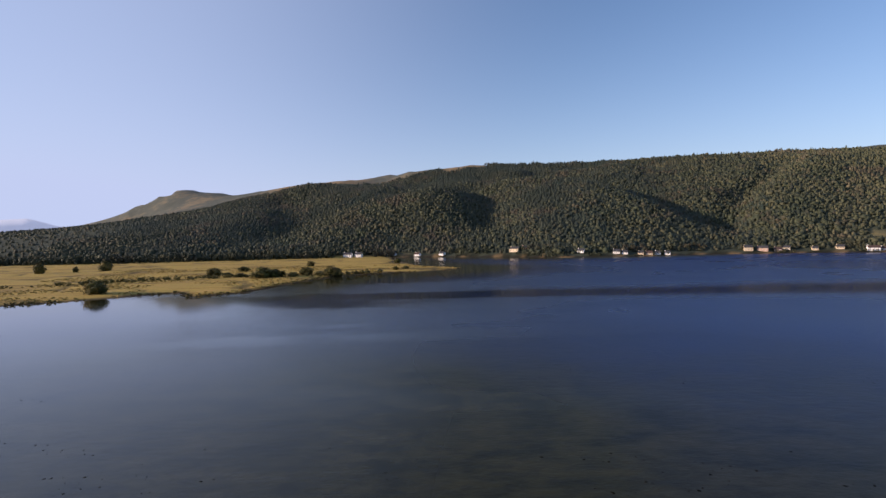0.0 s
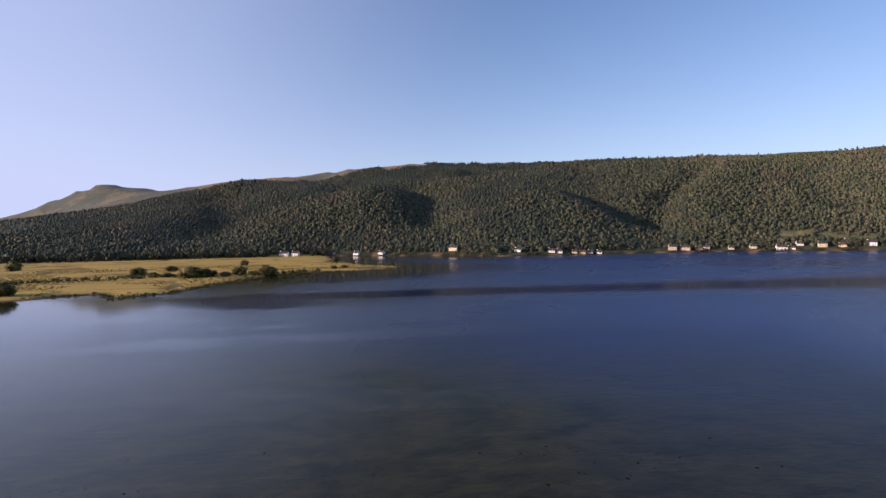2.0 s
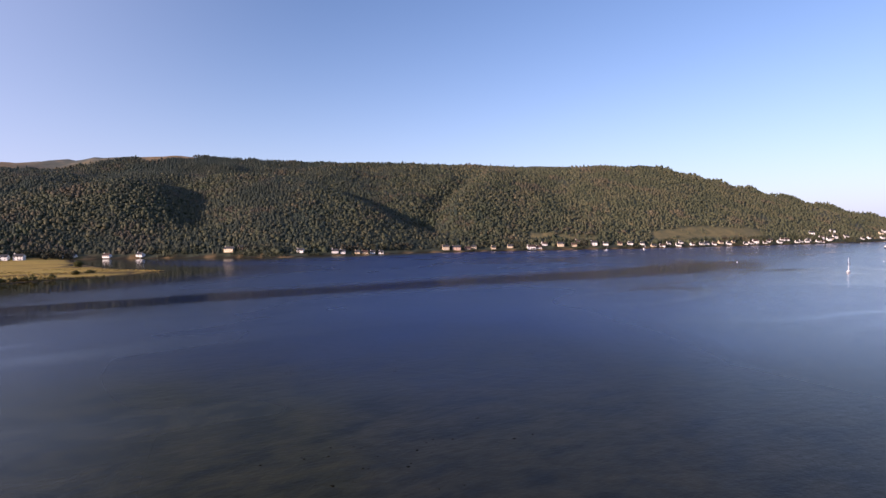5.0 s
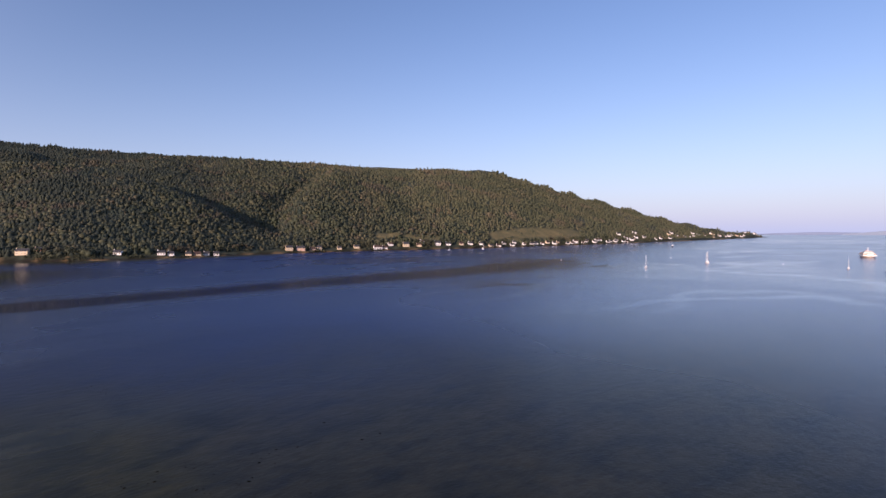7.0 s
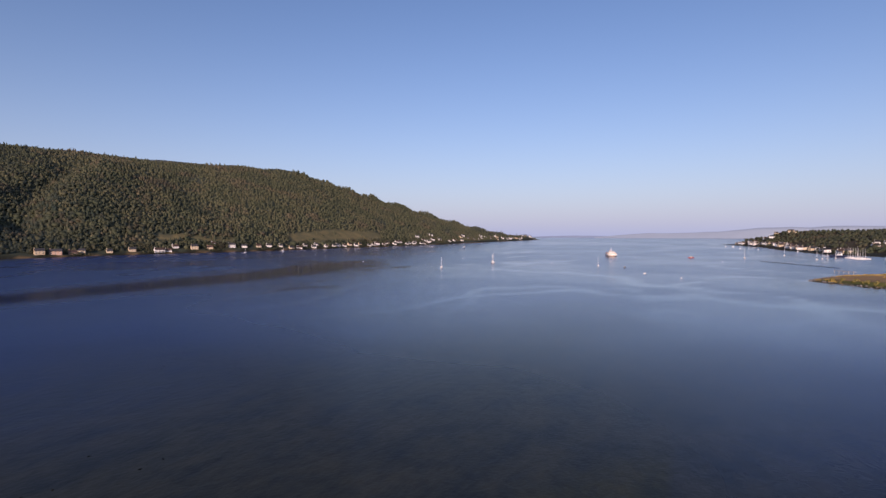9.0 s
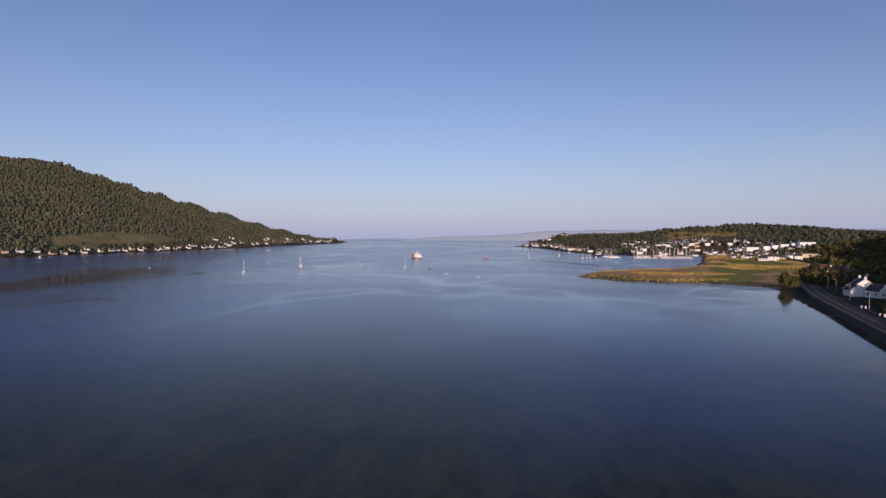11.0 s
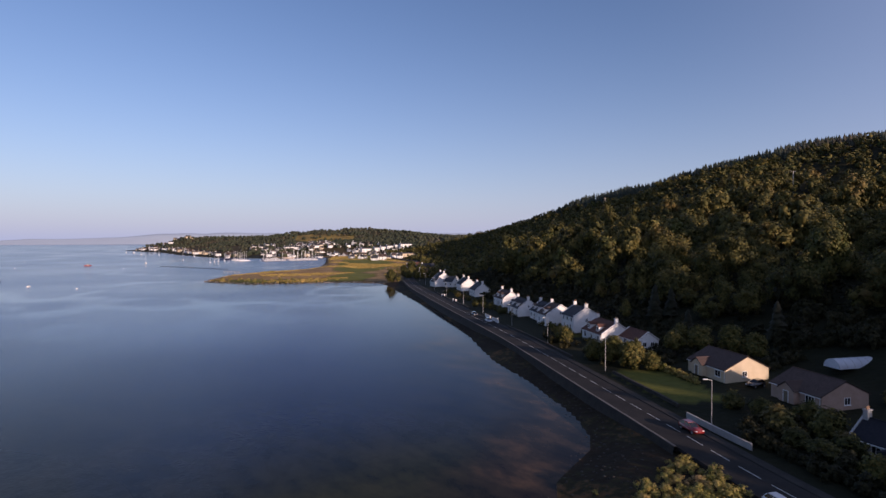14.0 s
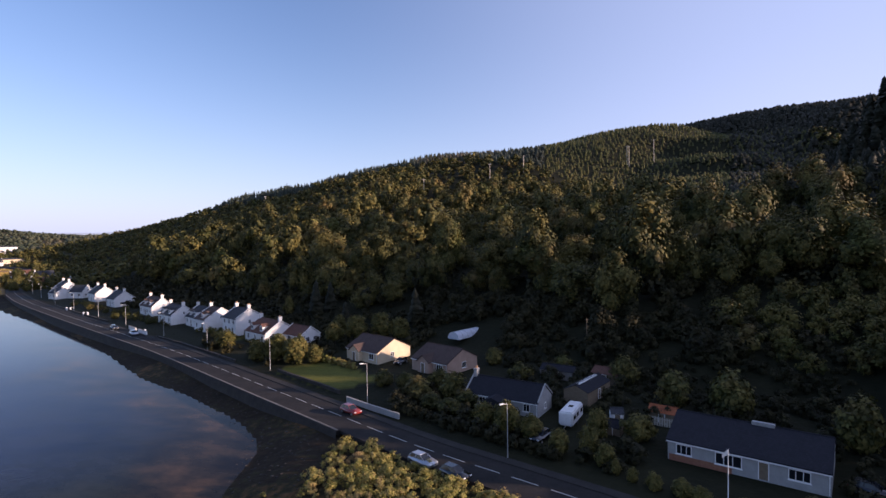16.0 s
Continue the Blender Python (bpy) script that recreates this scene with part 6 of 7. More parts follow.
thicket("far_shore_shrubs", pts, 1.6, 3.4, 1.0, MAT["broadleaf_far"], "dark garden trees and shrubs along the far shore road", LOW_SCRUB)
TUFTS = []
for k in range(4):
    tv = []
    for j in range(3):
        a, b = rng.uniform(0, 6.28), rng.uniform(0.6, 1.0)
        tv += [(-math.cos(a) * 0.8, -math.sin(a) * 0.8, 0), (math.cos(a) * 0.8, math.sin(a) * 0.8, 0), (math.cos(a) * 0.7, math.sin(a) * 0.7, b), (-math.cos(a) * 0.6, -math.sin(a) * 0.6, b * 0.8)]
    tq = np.arange(3)[:, None] * 4
    TUFTS.append((np.array(tv), np.concatenate([tq + (0, 1, 2), tq + (0, 2, 3)])))
pts = np.concatenate([scatter(345, 900, -470, -92, 2.6, rng, lambda x, y, s: (s["us"] <= 0) & (s["d"] > 3) & (s["dr"] > 8) & (s["side"] > 5) & (vnoise(x, y, 30, 4) > 0.56)),
                      scatter(-360, 20, 285, 640, 4.2, rng, lambda x, y, s: (s["d"] > 2) & (s["un"] < 0) & (s["creek"] < 0.2) & (vnoise(x, y, 26, 4) > 0.45))])
v, f = spread_out(TUFTS, pts - (0, 0, 0.05), rng.uniform(0.8, 1.6, len(pts)), rng.uniform(0.35, 0.75, len(pts)), rng)
tagged(soup("grass_tussocks", v, f, MAT["straw"]), "straw-yellow grass tussocks on marsh and spit", "grass", kind="stuff")
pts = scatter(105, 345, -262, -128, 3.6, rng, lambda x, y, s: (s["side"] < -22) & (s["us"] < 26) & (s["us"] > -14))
thicket("slope_foot_scrub", pts, 1.2, 3.0, 1.0, MAT["thicket"], "thick shade-coloured scrub at the foot of the wooded slope", LOW_SCRUB)
pts = scatter(325, 700, -520, -205, 9, rng, lambda x, y, s: (s["side"] < -11) & (s["us"] < 12) & (vnoise(x, y, 30, 2) > 0.3))
thicket("roadside_wood", pts, 2.4, 5.2, 1.1, MAT["broadleaf"], "mixed trees among the houses at the edge of town", SLIM_CROWNS)
pts = scatter(840, 1300, -640, -240, 15, rng, lambda x, y, s: ~s["wet"] & (s["d"] > 22) & (np.hypot(x, y) > 955) & (vnoise(x, y, 45, 6) > 0.42))
thicket("town_trees", pts, 3.0, 5.5, 1.4, MAT["broadleaf_far"], "garden trees scattered among the town houses", FAR_BROAD)
# weed on the shallows, the tide line's stones
pts = scatter(-110, 200, 58, 135, 1.7, rng, lambda x, y, s: vnoise(x * 0.5, y, 5, 1) + 0.6 * vnoise(x * 0.6, y, 28, 2) > 1.16)
v, f = spread_out([(ICO_V * (1 + rng.uniform(-0.4, 0.4, (12, 1))), ICO_F) for k in range(4)], pts * (1, 1, 0) - (0, 0, 0.05), 0.1 + 0.4 * rng.random(len(pts)) ** 2.5, rng.uniform(0.05, 0.08, len(pts)), rng)
tagged(soup("seaweed_clumps", v, f, MAT["weed"]), "dark weed clumps showing at the surface of the shallows", "seaweed", kind="stuff")
pts = scatter(-10, 260, -150, -30, 2.0, rng, lambda x, y, s: (s["d"] < -2) & (s["d"] > -55) & (vnoise(x, y, 9, 1) + 0.6 * vnoise(x, y, 30, 2) > 1.12))
v, f = spread_out([(ICO_V * (1 + rng.uniform(-0.4, 0.4, (12, 1))), ICO_F) for k in range(4)], pts * (1, 1, 0) - (0, 0, 0.05), 0.1 + 0.7 * rng.random(len(pts)) ** 2.5, rng.uniform(0.04, 0.07, len(pts)), rng)
tagged(soup("floating_weed", v, f, MAT["weed"]), "dark flecks of weed on the water near the road", "seaweed", kind="stuff")
pts = scatter(30, 345, -205, -48, 1.6, rng, lambda x, y, s: (s["d"] > -2.5) & (s["d"] < 9) & (s["side"] > 5.2))
v, f = spread_out([(ICO_V * (1 + rng.uniform(-0.35, 0.35, (12, 1))) * (1, 0.8, 0.55), ICO_F) for k in range(5)], pts, rng.uniform(0.1, 0.32, len(pts)), rng.uniform(0.08, 0.26, len(pts)), rng)
tagged(soup("shore_stones", v, f, MAT["seawall"]), "dark weedy boulders along the tide line", "stones", kind="stuff")
pts = scatter(340, 640, -280, -85, 2.4, rng, lambda x, y, s: (s["d"] > -1.5) & (s["d"] < 4))
v, f = spread_out([(ICO_V * (1 + rng.uniform(-0.35, 0.35, (12, 1))) * (1, 0.8, 0.6), ICO_F) for k in range(5)], pts, rng.uniform(0.4, 1.1, len(pts)), rng.uniform(0.4, 0.9, len(pts)), rng)
tagged(soup("spit_boulders", v, f, MAT["stone"]), "rock armour round the edge of the spit", "stones", kind="stuff")


# ---- houses far off: the village across the water and the town ----
FAR_KINDS = {}


def far_house(x, y, turn, L, W, e, r, wall, roof, label, group, z=None, floors=1):
    h = thing("house", pose(x, y, ground_z(x, y) if z is None else z, 0, 0, turn), label, "house", group)
    key = (L, W, e, r, wall, roof)
    if key not in FAR_KINDS:
        bm = shell(bmesh.new(), L, W, e, r)
        bmesh.ops.translate(bm, vec=(-L / 2, W / 2, 0), verts=bm.verts[:])
        a = part("wall", bm, MAT[wall])
        bm = roof_mesh(bmesh.new(), L, W, e, r, 0.4, 0.2, 0.25)
        bmesh.ops.translate(bm, vec=(-L / 2, W / 2, 0), verts=bm.verts[:])
        b = part("roof", bm, MAT[roof])
        bm = box(bmesh.new(), L / 2 - 1.1, -0.5, r - 0.8, L / 2 - 0.2, 0.5, r + 1.2)
        c = part("chimney", bm, MAT[wall])
        FAR_KINDS[key] = [o.data for o in (a, b, c)]
        for o in (a, b, c):
            bpy.data.objects.remove(o)
    for nm, me in zip(("wall", "roof", "chimney"), FAR_KINDS[key]):
        o = new(nm, me)
        o.parent = h
    for fl in range(floors):
        k = 3 if L > 9 else 2
        for i in range(k):
            window(h, pose(-L / 2 + L * (i + 0.5) / k, W / 2, 0.9 + 2.7 * fl), 1.3, 1.5)
    window(h, pose(-L / 2, 0, 0.9 + 2.7 * (floors - 1), 0, 0, 90), 1.2, 1.4)
    return h


SIZES = [(10, 7.5, 3.2, 6.2, 1), (12, 8, 5.4, 8.6, 2), (8, 7, 3.0, 5.8, 1), (15, 8, 5.2, 8.2, 2)]
random.seed(4)
# across the loch: (x, y), size, wall, roof
ACROSS = [(-166, 926, 3, "render_white"), (-147, 924, 1, "render_white"), (-104, 946, 2, "render_white"), (-88, 950, 2, "render_white"), (-45, 944, 0, "render_white"), (-2, 930, 0, "render_white"),
          (118, 885, 3, "render_cream"), (134, 882, 2, "render_pink"), (212, 826, 0, "render_white"), (264, 818, 0, "render_white"), (276, 816, 2, "render_white"), (300, 815, 2, "render_cream"), (312, 814, 0, "render_cream"), (326, 816, 2, "render_white"), (340, 814, 2, "render_white"),
          (470, 828, 1, "render_cream"), (490, 824, 3, "render_pink"), (512, 822, 0, "render_pink"), (528, 826, 0, "render_cream"), (566, 818, 2, "render_cream"), (600, 812, 0, "render_cream"),
          (634, 792, 3, "render_white"), (650, 790, 0, "render_white"), (672, 800, 0, "render_white"), (700, 786, 1, "render_cream"), (728, 778, 0, "render_cream"), (748, 790, 2, "render_white"), (772, 770, 1, "render_white"), (798, 764, 0, "render_white"), (830, 758, 0, "render_cream"), (856, 754, 0, "render_white"), (884, 748, 2, "render_white")]
for k in range(30):
    xx = 905 + k * 22 + random.uniform(-5, 5)
    ACROSS.append((xx, float(np.interp(xx, FOOT_N[0], FOOT_N[1])) + 8 + random.uniform(0, 16), random.choice((0, 2, 2, 0, 1)), random.choice(("render_white", "render_white", "render_white", "render_cream"))))
for k in range(26):
    xx = 1580 + k * 54 + random.uniform(-14, 14)
    ACROSS.append((xx, float(np.interp(xx, FOOT_N[0], FOOT_N[1])) + 8 + random.uniform(0, 26), random.choice((0, 2, 2, 1)), random.choice(("render_white", "render_white", "render_cream"))))
for xx, yy in ((1500, 722), (1620, 728), (1900, 720), (2100, 716), (2300, 712)):
    ACROSS.append((xx, yy, 1, "render_white"))
for x, y, s, wall in ACROSS:
    y = y - 9 if -80 < x < 1500 else y
    L, W, e, r, fl = SIZES[s]
    far_house(x, y, 152 + random.uniform(-14, 14), L, W, e, r, wall, random.choice(("slate", "slate", "tile_brown")), "%s house by the far shore under the wooded hill" % {"render_white": "white", "render_cream": "cream", "render_pink": "pinkish"}[wall], "houses on the far shore", floors=fl)

SMALLER = [(8.5, 6.5, 2.8, 5.4, 1), (9, 6.5, 4.8, 7.4, 2), (7, 6, 2.8, 5.2, 1), (13, 7, 4.8, 7.2, 2)]
# the town: a waterfront row, streets up the slope
TOWN = []
for k in range(26):
    xx = 1020 + k * 19 + random.uniform(-5, 5)
    TOWN.append((xx, float(np.interp(xx, [1012, 1250, 1492], [-229, -212, -213])) - 26 - random.uniform(0, 16), random.choice((1, 1, 3, 0))))
for k in range(22):
    TOWN.append((935 + k * 14 + random.uniform(-8, 8), -330 - k * 2 + random.uniform(-34, 26), random.choice((0, 1, 1, 2))))
for k in range(30):
    a, d = 111.5 + (k % 10) * 0.85 + random.uniform(-0.3, 0.3), 1010 + (k // 10) * 70 + random.uniform(-25, 25)
    TOWN.append((*polar(a, d), random.choice((0, 0, 1, 2))))
for k in range(24):
    a, d = 116.2 + (k % 8) * 0.75 + random.uniform(-0.3, 0.3), 860 + (k // 8) * 110 + random.uniform(-25, 25)
    TOWN.append((*polar(a, d), random.choice((0, 0, 1, 2))))
for k in range(34):
    a, d = 109.6 + random.uniform(0, 4.6), 1110 + random.uniform(0, 160)
    TOWN.append((*polar(a, d), random.choice((0, 1, 1, 3))))
for k in range(10):
    TOWN.append((*polar(98.2 + k * 0.5 + random.uniform(-0.2, 0.2), 1700 + random.uniform(-40, 60)), random.choice((1, 3))))
for k in range(12):
    TOWN.append((1500 + k * 26 + random.uniform(-8, 8), -245 + k * 5 + random.uniform(-14, 6), random.choice((1, 3, 0))))
for x, y, s in TOWN:
    L, W, e, r, fl = SMALLER[s]
    far_house(x, y, random.uniform(60, 130), L, W, e, r, random.choice(("render_white", "render_white", "render_white", "render_cream")), random.choice(("slate", "tile_brown", "slate", "slate_dark")), "pale rendered town house with pitched roof", "houses of the town", floors=fl)
for az, d, L in ((117.7, 1080, 22), (118.9, 1085, 16), (119.6, 1085, 16), (120.3, 1085, 18), (121.1, 1085, 16), (121.9, 1080, 24)):
    far_house(*polar(az, d), 90 - (az - 117) * 1.5, L, 10, 7.5, 9.2, "render_white", "slate", "white terraced flats high above the town", "terraces above the town", floors=2)
wh = far_house(*polar(121.7, 930), 75, 40, 16, 6.0, 7.6, "render_cream", "slate", "long pale flat-roofed hall beside the road", "houses of the town", floors=1)
for az, d, s in ((123.4, 520, 0), (124.3, 500, 1), (123.0, 580, 0), (122.4, 560, 2), (125.5, 470, 0), (126.6, 440, 2), (124.0, 460, 0), (119.4, 800, 1), (118.6, 790, 0)):
    L, W, e, r, fl = SIZES[s]
    far_house(*polar(az, d), random.uniform(55, 85), L, W, e, r, "render_white", random.choice(("slate", "tile_red", "tile_brown")), "white house among trees by the town road", "houses of the town", floors=fl)


# ---- boats ----
def hull_mesh(L, B, free):
    bm = bmesh.new()
    rows = []
    for t in np.linspace(0, 1, 9):
        w = B / 2 * (math.sin(math.pi * min(0.5, 0.18 + t * 0.55)) if t < 0.55 else math.cos((t - 0.55) / 0.45 * math.pi / 2) ** 0.8 + 0.01)
        x = -L / 2 + L * t
        sheer = free * (1 + 0.25 * (t - 0.4) ** 2 * 4 * 0.3)
        rows.append([bm.verts.new(v) for v in ((x, -w, sheer), (x - 0.03 * L * t, -w * 0.8, -0.1), (x - 0.05 * L * t, 0, -0.35), (x - 0.03 * L * t, w * 0.8, -0.1), (x, w, sheer))])
    for q, r in zip(rows, rows[1:]):
        for i in range(4):
            bm.faces.new((q[i], q[i + 1], r[i + 1], r[i]))
        bm.faces.new((q[4], q[0], r[0], r[4]))
    bm.faces.new(rows[0][::-1])
    bm.faces.new(rows[-1])
    bmesh.ops.recalc_face_normals(bm, faces=bm.faces[:])
    return bm


def yacht(x, y, turn, L, mast, hull="hull_white", label="white sailing yacht at anchor with bare mast", masts=1):
    b = thing("sailing_yacht", pose(x, y, 0, 0, 0, turn), label, "yacht", "yachts on the loch")
    part("hull", hull_mesh(L, L * 0.31, L * 0.10), MAT[hull], b)
    part("cabin", box(bmesh.new(), -L * 0.18, -L * 0.09, L * 0.09, L * 0.2, L * 0.09, L * 0.165, L * 0.02), MAT["hull_white"], b)
    part("cabin_window", box(bmesh.new(), -L * 0.12, -L * 0.093, L * 0.12, L * 0.14, L * 0.093, L * 0.145), MAT["glass"], b)
    for k in range(masts):
        mx, mh = L * (0.1 - 0.38 * k), mast * (1 - 0.15 * k)
        part("mast", tube(bmesh.new(), (mx, 0, 0), (mx, 0, mh), 0.14, 0.10, 6), MAT["trim_white"], b)
        bm = tube(bmesh.new(), (mx, 0, L * 0.2), (mx - L * 0.34, 0, L * 0.19), 0.07, 0.07, 6)
        part("boom", bm, MAT["trim_white"], b)
        part("sail_cover", tube(bmesh.new(), (mx - 0.1, 0, L * 0.215), (mx - L * 0.32, 0, L * 0.20), 0.2, 0.12, 6), MAT["hull_navy"], b)
        bm = bmesh.new()
        for q in ((L * 0.48, 0, L * 0.11), (-L * 0.48 if k == 0 else -L * 0.5, 0, L * 0.1), (mx, L * 0.14, L * 0.1), (mx, -L * 0.14, L * 0.1)):
            tube(bm, q, (mx, 0, mh * 0.97), 0.02, 0.02, 4)
        part("rigging", bm, MAT["metal"], b)
    return b


def motor_boat(x, y, turn, L, hull, label):
    b = thing("motor_boat", pose(x, y, 0, 0, 0, turn), label, "boat", "boats on the loch")
    part("hull", hull_mesh(L, L * 0.33, L * 0.12), MAT[hull], b)
    part("wheelhouse", box(bmesh.new(), -L * 0.2, -L * 0.11, L * 0.11, L * 0.12, L * 0.11, L * 0.27, L * 0.02), MAT["hull_white"], b)
    part("windscreen", box(bmesh.new(), -L * 0.12, -L * 0.115, L * 0.19, L * 0.125, L * 0.115, L * 0.245), MAT["glass"], b)
    part("mast", tube(bmesh.new(), (-L * 0.05, 0, L * 0.26), (-L * 0.05, 0, L * 0.45), 0.06, 0.04, 6), MAT["metal"], b)
    return b


yacht(477, 203, 200, 9.0, 11.5)
yacht(580, 183, 210, 12.5, 12.5, "hull_white", "white two-masted ketch at anchor", 2)
yacht(563, 65, 190, 7.5, 10, "hull_white")
yacht(823, -97, 170, 10, 14)
yacht(921, -160, 175, 10, 14)
yacht(1120, -215, 160, 10, 13)
yacht(1253, -172, 180, 11, 14)
yacht(1304, -145, 180, 11, 14)
yacht(1490, -134, 180, 12, 15)
yacht(732, 690, 20, 8, 9)
yacht(792, 656, 15, 9, 9)
motor_boat(544, 38, 160, 5.5, "hull_navy", "small dark open boat at its mooring")
motor_boat(470, 17, 140, 3.4, "hull_white", "tiny white tender on a mooring")
motor_boat(1143, 430, 200, 17, "hull_navy", "blue-hulled launch with white wheelhouse under way")
motor_boat(799, -30, 120, 9, "hull_red", "dark red work boat on the loch")
motor_boat(843, 700, 30, 7, "hull_white", "white motor boat near the far shore")
motor_boat(1495, -150, 20, 11, "hull_white", "white motor boat off the point")

fe = thing("car_ferry", pose(815, 76, 0, 0, 0, 196) @ Matrix.Diagonal((1.0, 1.0, 0.66, 1.0)), "white and red double-decked car ferry seen bow on", "ferry")
part("hull", hull_mesh(34, 15, 3.0), MAT["buff"], fe, "buff-pink hull")
part("bulwark", box(bmesh.new(), -14.5, -7.0, 2.9, 13.5, 7.0, 4.6, 0.5), MAT["hull_white"], fe)
part("lower_deck", box(bmesh.new(), -12, -6.2, 4.6, 10, 6.2, 7.2, 0.4), MAT["buff"], fe)
part("deck_windows", box(bmesh.new(), -11, -6.25, 5.5, 10.05, 6.25, 6.3), MAT["glass"], fe)
part("upper_deck", box(bmesh.new(), -9, -5.2, 7.2, 7, 5.2, 9.6, 0.4), MAT["hull_white"], fe)
part("upper_windows", box(bmesh.new(), -8, -5.25, 8.0, 7.05, 5.25, 8.8), MAT["glass"], fe)
part("bridge", box(bmesh.new(), 0.5, -4.2, 9.6, 5.5, 4.2, 12.0, 0.4), MAT["hull_white"], fe)
part("bridge_windows", box(bmesh.new(), 1.2, -4.25, 10.5, 5.55, 4.25, 11.5), MAT["glass"], fe)
part("mast", tube(bmesh.new(), (1.5, 0, 12.0), (1.5, 0, 19), 0.45, 0.2, 8), MAT["hull_white"], fe)
part("funnel", tube(bmesh.new(), (-4.5, 0, 9.6), (-4.8, 0, 13.2), 1.3, 1.1, 12), MAT["hull_red"], fe)
part("bow_ramp", box(bmesh.new(), 14.0, -3.0, 2.2, 15.2, 3.0, 6.2, 0.2), MAT["hull_white"], fe)
for sy in (-5.6, 5.6):
    part("life_raft", tube(bmesh.new(), (-6, sy, 7.7), (-3.6, sy, 7.7), 0.45, 0.45, 10), MAT["orange"], fe)


# ---- marina ----
def pontoon(x0, y0, x1, y1, label="floating pontoon with moored boats"):
    d = Vector((x1 - x0, y1 - y0))
    p = thing("pontoon", pose(x0, y0, 0, 0, 0, math.degrees(math.atan2(d.y, d.x))), label, "pontoon")
    m = max(2, round(d.length / 12))
    for k in range(m):
        s = d.length / m
        part("deck_section", box(bmesh.new(), k * s + 0.15, -1.2, -0.2, (k + 1) * s - 0.15, 1.2, 0.55), MAT["concrete"], p)
    for k in range(0, m + 1, 2):
        part("mooring_pile", tube(bmesh.new(), (k * d.length / m, 1.5, -1), (k * d.length / m, 1.5, 3.0), 0.25, 0.25, 8), MAT["metal"], p)


pontoon(838, -232, 884, -236)
pontoon(850, -268, 884, -300)
pontoon(846, -318, 858, -352)
random.seed(9)
for k in range(9):
    yacht(838 + k * 5.2, -228 - (k % 2) * 9, 85 + random.uniform(-4, 4), random.uniform(9, 12), random.uniform(12, 17))
for k in range(10):
    yacht(846 + k * 3.4 + (k % 2) * 6, -264 - k * 3.6, 45 + random.uniform(-5, 5), random.uniform(9, 12), random.uniform(12, 17), random.choice(("hull_white", "hull_white", "hull_navy", "hull_red")))
for k in range(12):
    yacht(842 + k * 1.4 + (k % 2) * 10, -312 - k * 3.8, 20 + random.uniform(-5, 5), random.uniform(9, 12), random.uniform(12, 16))
for x, y in ((804, -175), (826, -191), (848, -205), (815, -183)):
    yacht(x, y, 170 + random.uniform(-10, 10), 9, 12)
pontoon(819, -250, 824, -342)
for k in range(22):
    if k == 9:
        continue
    y = -254 - k * 3.95
    if k % 3 == 1:
        yacht(814 - random.uniform(0, 1.5), y, 198 + random.uniform(-4, 4), random.uniform(9, 11), random.uniform(12, 16))
    else:
        motor_boat(814 - random.uniform(0, 1.5), y, 198 + random.uniform(-4, 4), random.uniform(8.5, 11), "hull_white", "white motor cruiser berthed at the pontoon")
motor_boat(905, -222, 95, 22, "hull_navy", "large dark-hulled work boat alongside the pier")
motor_boat(890, -320, 70, 20, "buff", "buff motor cruiser in the marina")
bw = thing("floating_breakwater", pose(612, -152, 0), "dark floating breakwater strung across the bay mouth", "breakwater")
for k in range(14):
    a = Vector((0, 0)).lerp(Vector((122, 50)), k / 14)
    b = Vector((0, 0)).lerp(Vector((122, 50)), (k + 0.93) / 14)
    part("float", tube(bmesh.new(), (*a, 0.1), (*b, 0.1), 0.32, 0.32, 8), MAT["rubber"], bw)
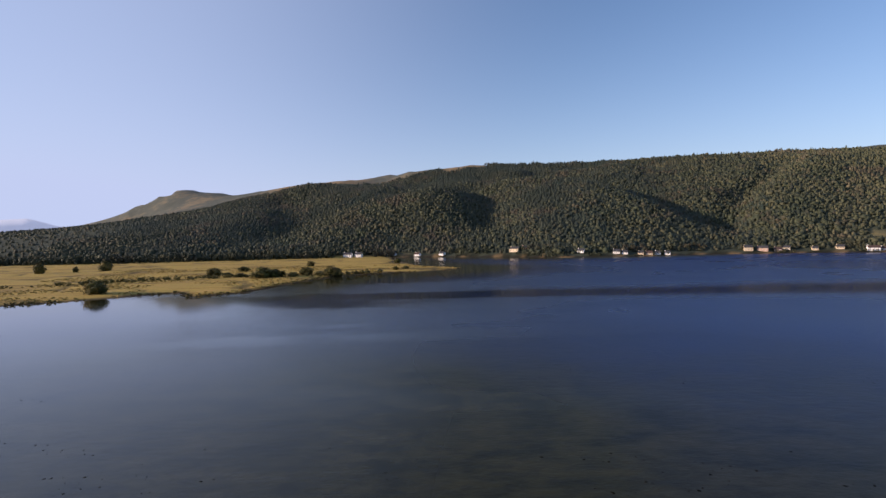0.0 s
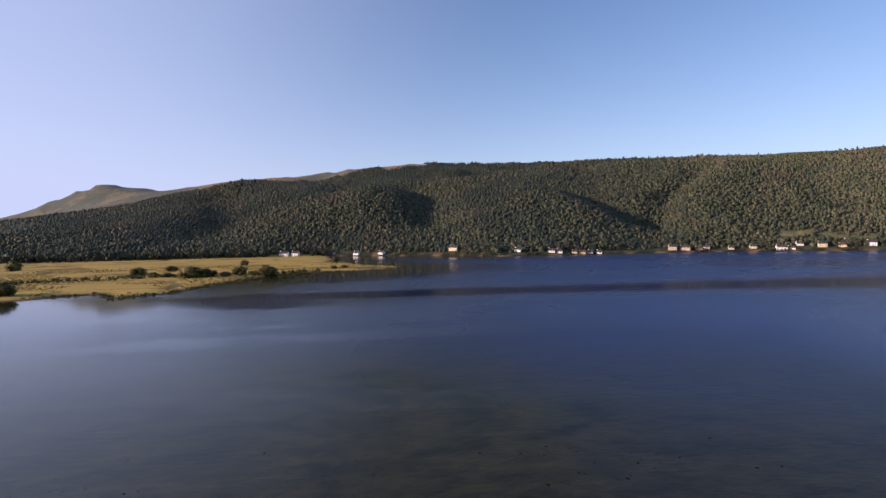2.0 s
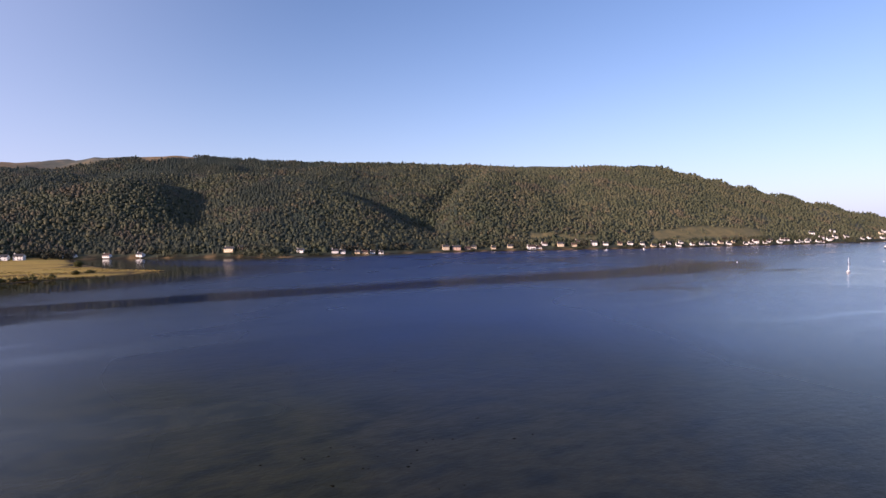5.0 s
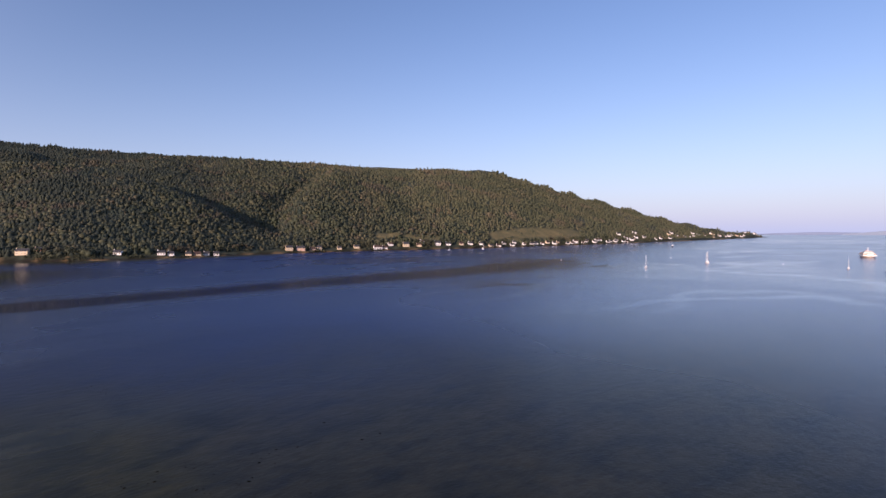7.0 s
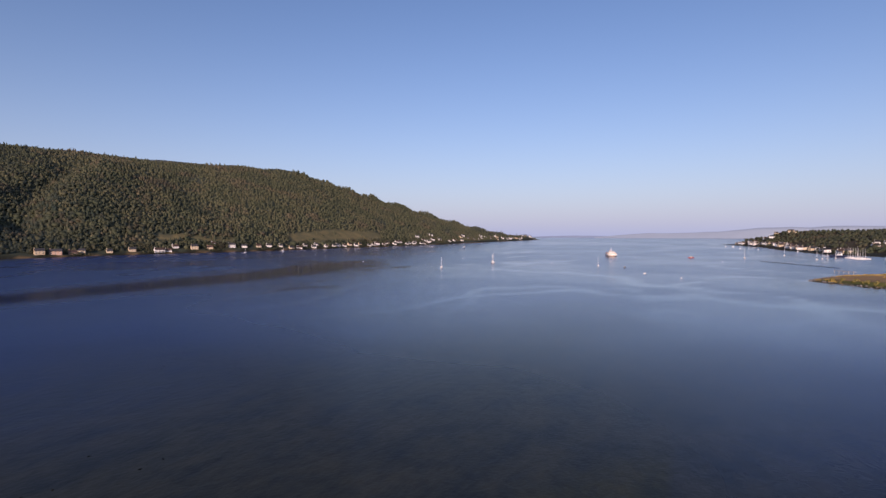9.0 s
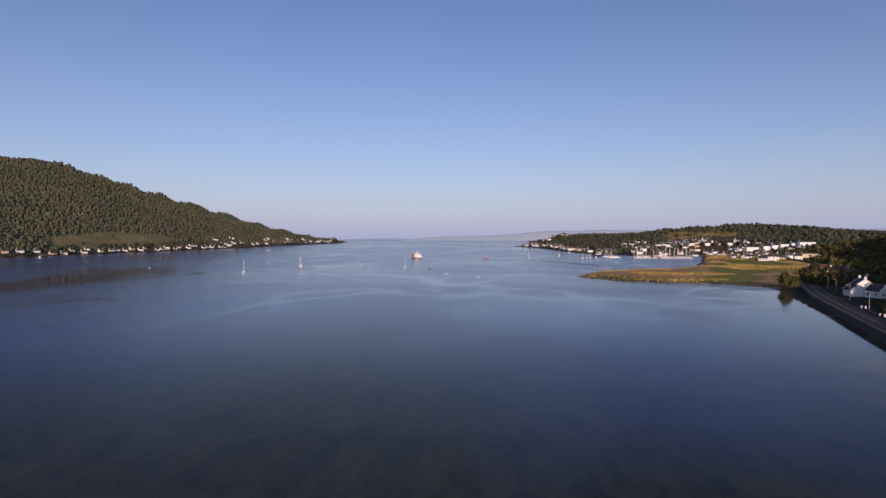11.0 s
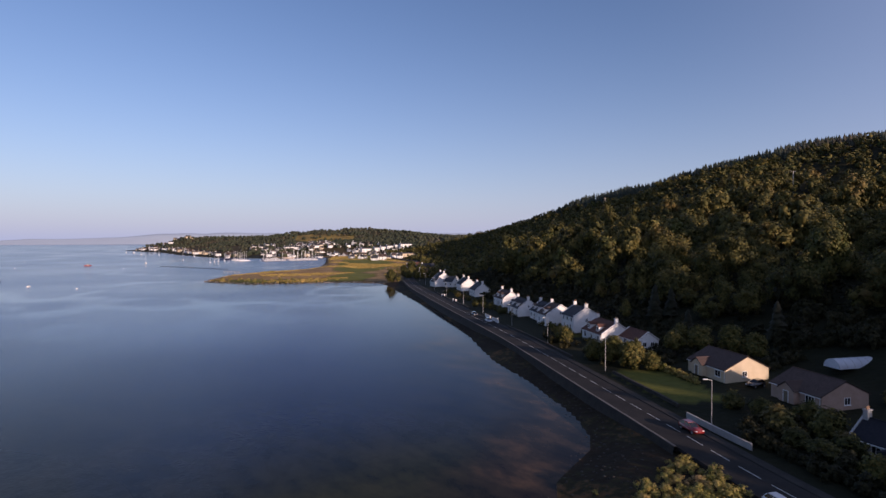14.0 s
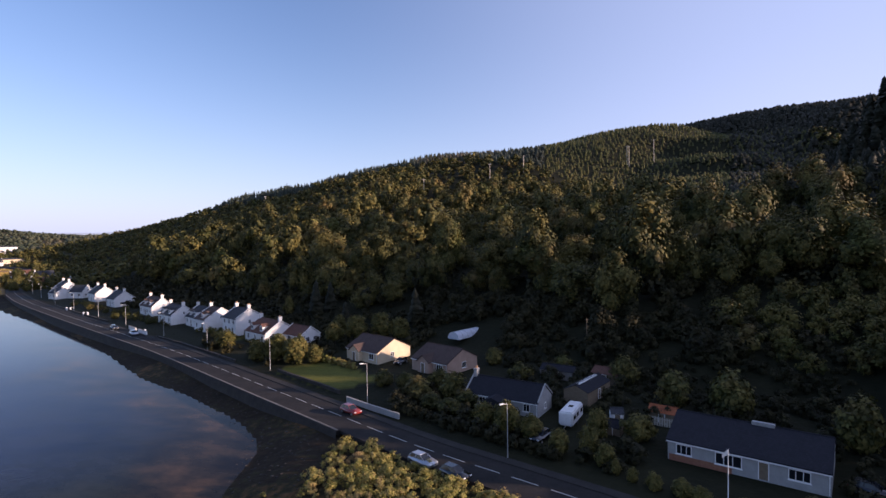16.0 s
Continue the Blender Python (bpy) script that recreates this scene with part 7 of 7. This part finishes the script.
jt = thing("jetty", pose(535, -136, 0, 0, 0, 25), "small pale jetty at the spit", "jetty")
part("deck", box(bmesh.new(), -11, -1, 1.7, 11, 1, 2.0), MAT["concrete"], jt)
for k in range(5):
    part("pile", tube(bmesh.new(), (-10 + 5 * k, 0.8, -1.5), (-10 + 5 * k, 0.8, 2.6), 0.22, 0.22, 8), MAT["concrete"], jt)
random.seed(12)
for x, y in ((543, 332), (600, 120), (430, -10), (780, 40), (1000, 40), (700, -60), (660, 250)):
    by = thing("mooring_buoy", pose(x, y, 0), "pale round mooring buoy on the water", "buoy", "mooring buoys")
    bm = bmesh.new()
    bmesh.ops.create_icosphere(bm, subdivisions=2, radius=0.55, matrix=Matrix.Translation((0, 0, 0.2)))
    part("float", bm, MAT["hull_white"], by, smooth=True)
    part("ring", tube(bmesh.new(), (0, 0, 0.7), (0, 0, 1.0), 0.08, 0.08, 6), MAT["metal"], by)

# ---- pieces of the road and the sea wall ----
run, k, s = 0.0, 0, 0.0
pts2 = LINE[:nearest_k(420, -270)]
acc = [0.0]
for a, b in zip(pts2, pts2[1:]):
    acc.append(acc[-1] + (b - a).length)


def on_line(s, off):
    j = min(max(int(np.searchsorted(acc, s)) - 1, 0), len(pts2) - 2)
    t = (s - acc[j]) / (acc[j + 1] - acc[j])
    p = pts2[j].lerp(pts2[j + 1], t) + SIDEWAYS[j] * off
    d = pts2[j + 1] - pts2[j]
    return p.x, p.y, math.degrees(math.atan2(d.y, d.x))


s = acc[nearest_k(-20, -50)]
while s < acc[-1] - 6:
    x, y, a = on_line(s, 0)
    o = new("centre_line", dash_me)
    o.parent, o.matrix_basis = road, pose(x, y, 2.754, 0, 0, a)
    s += 5.5
s = acc[K_WALL0] + 1.5
while s < acc[K_WALL1] - 2:
    x, y, a = on_line(s, 4.5)
    o = new("coping_stone", cop_me)
    o.parent, o.matrix_basis = seawall, pose(x, y, 2.92 + random.uniform(-0.02, 0.02), 0, 0, a + random.uniform(-0.5, 0.5))
    s += 2.96
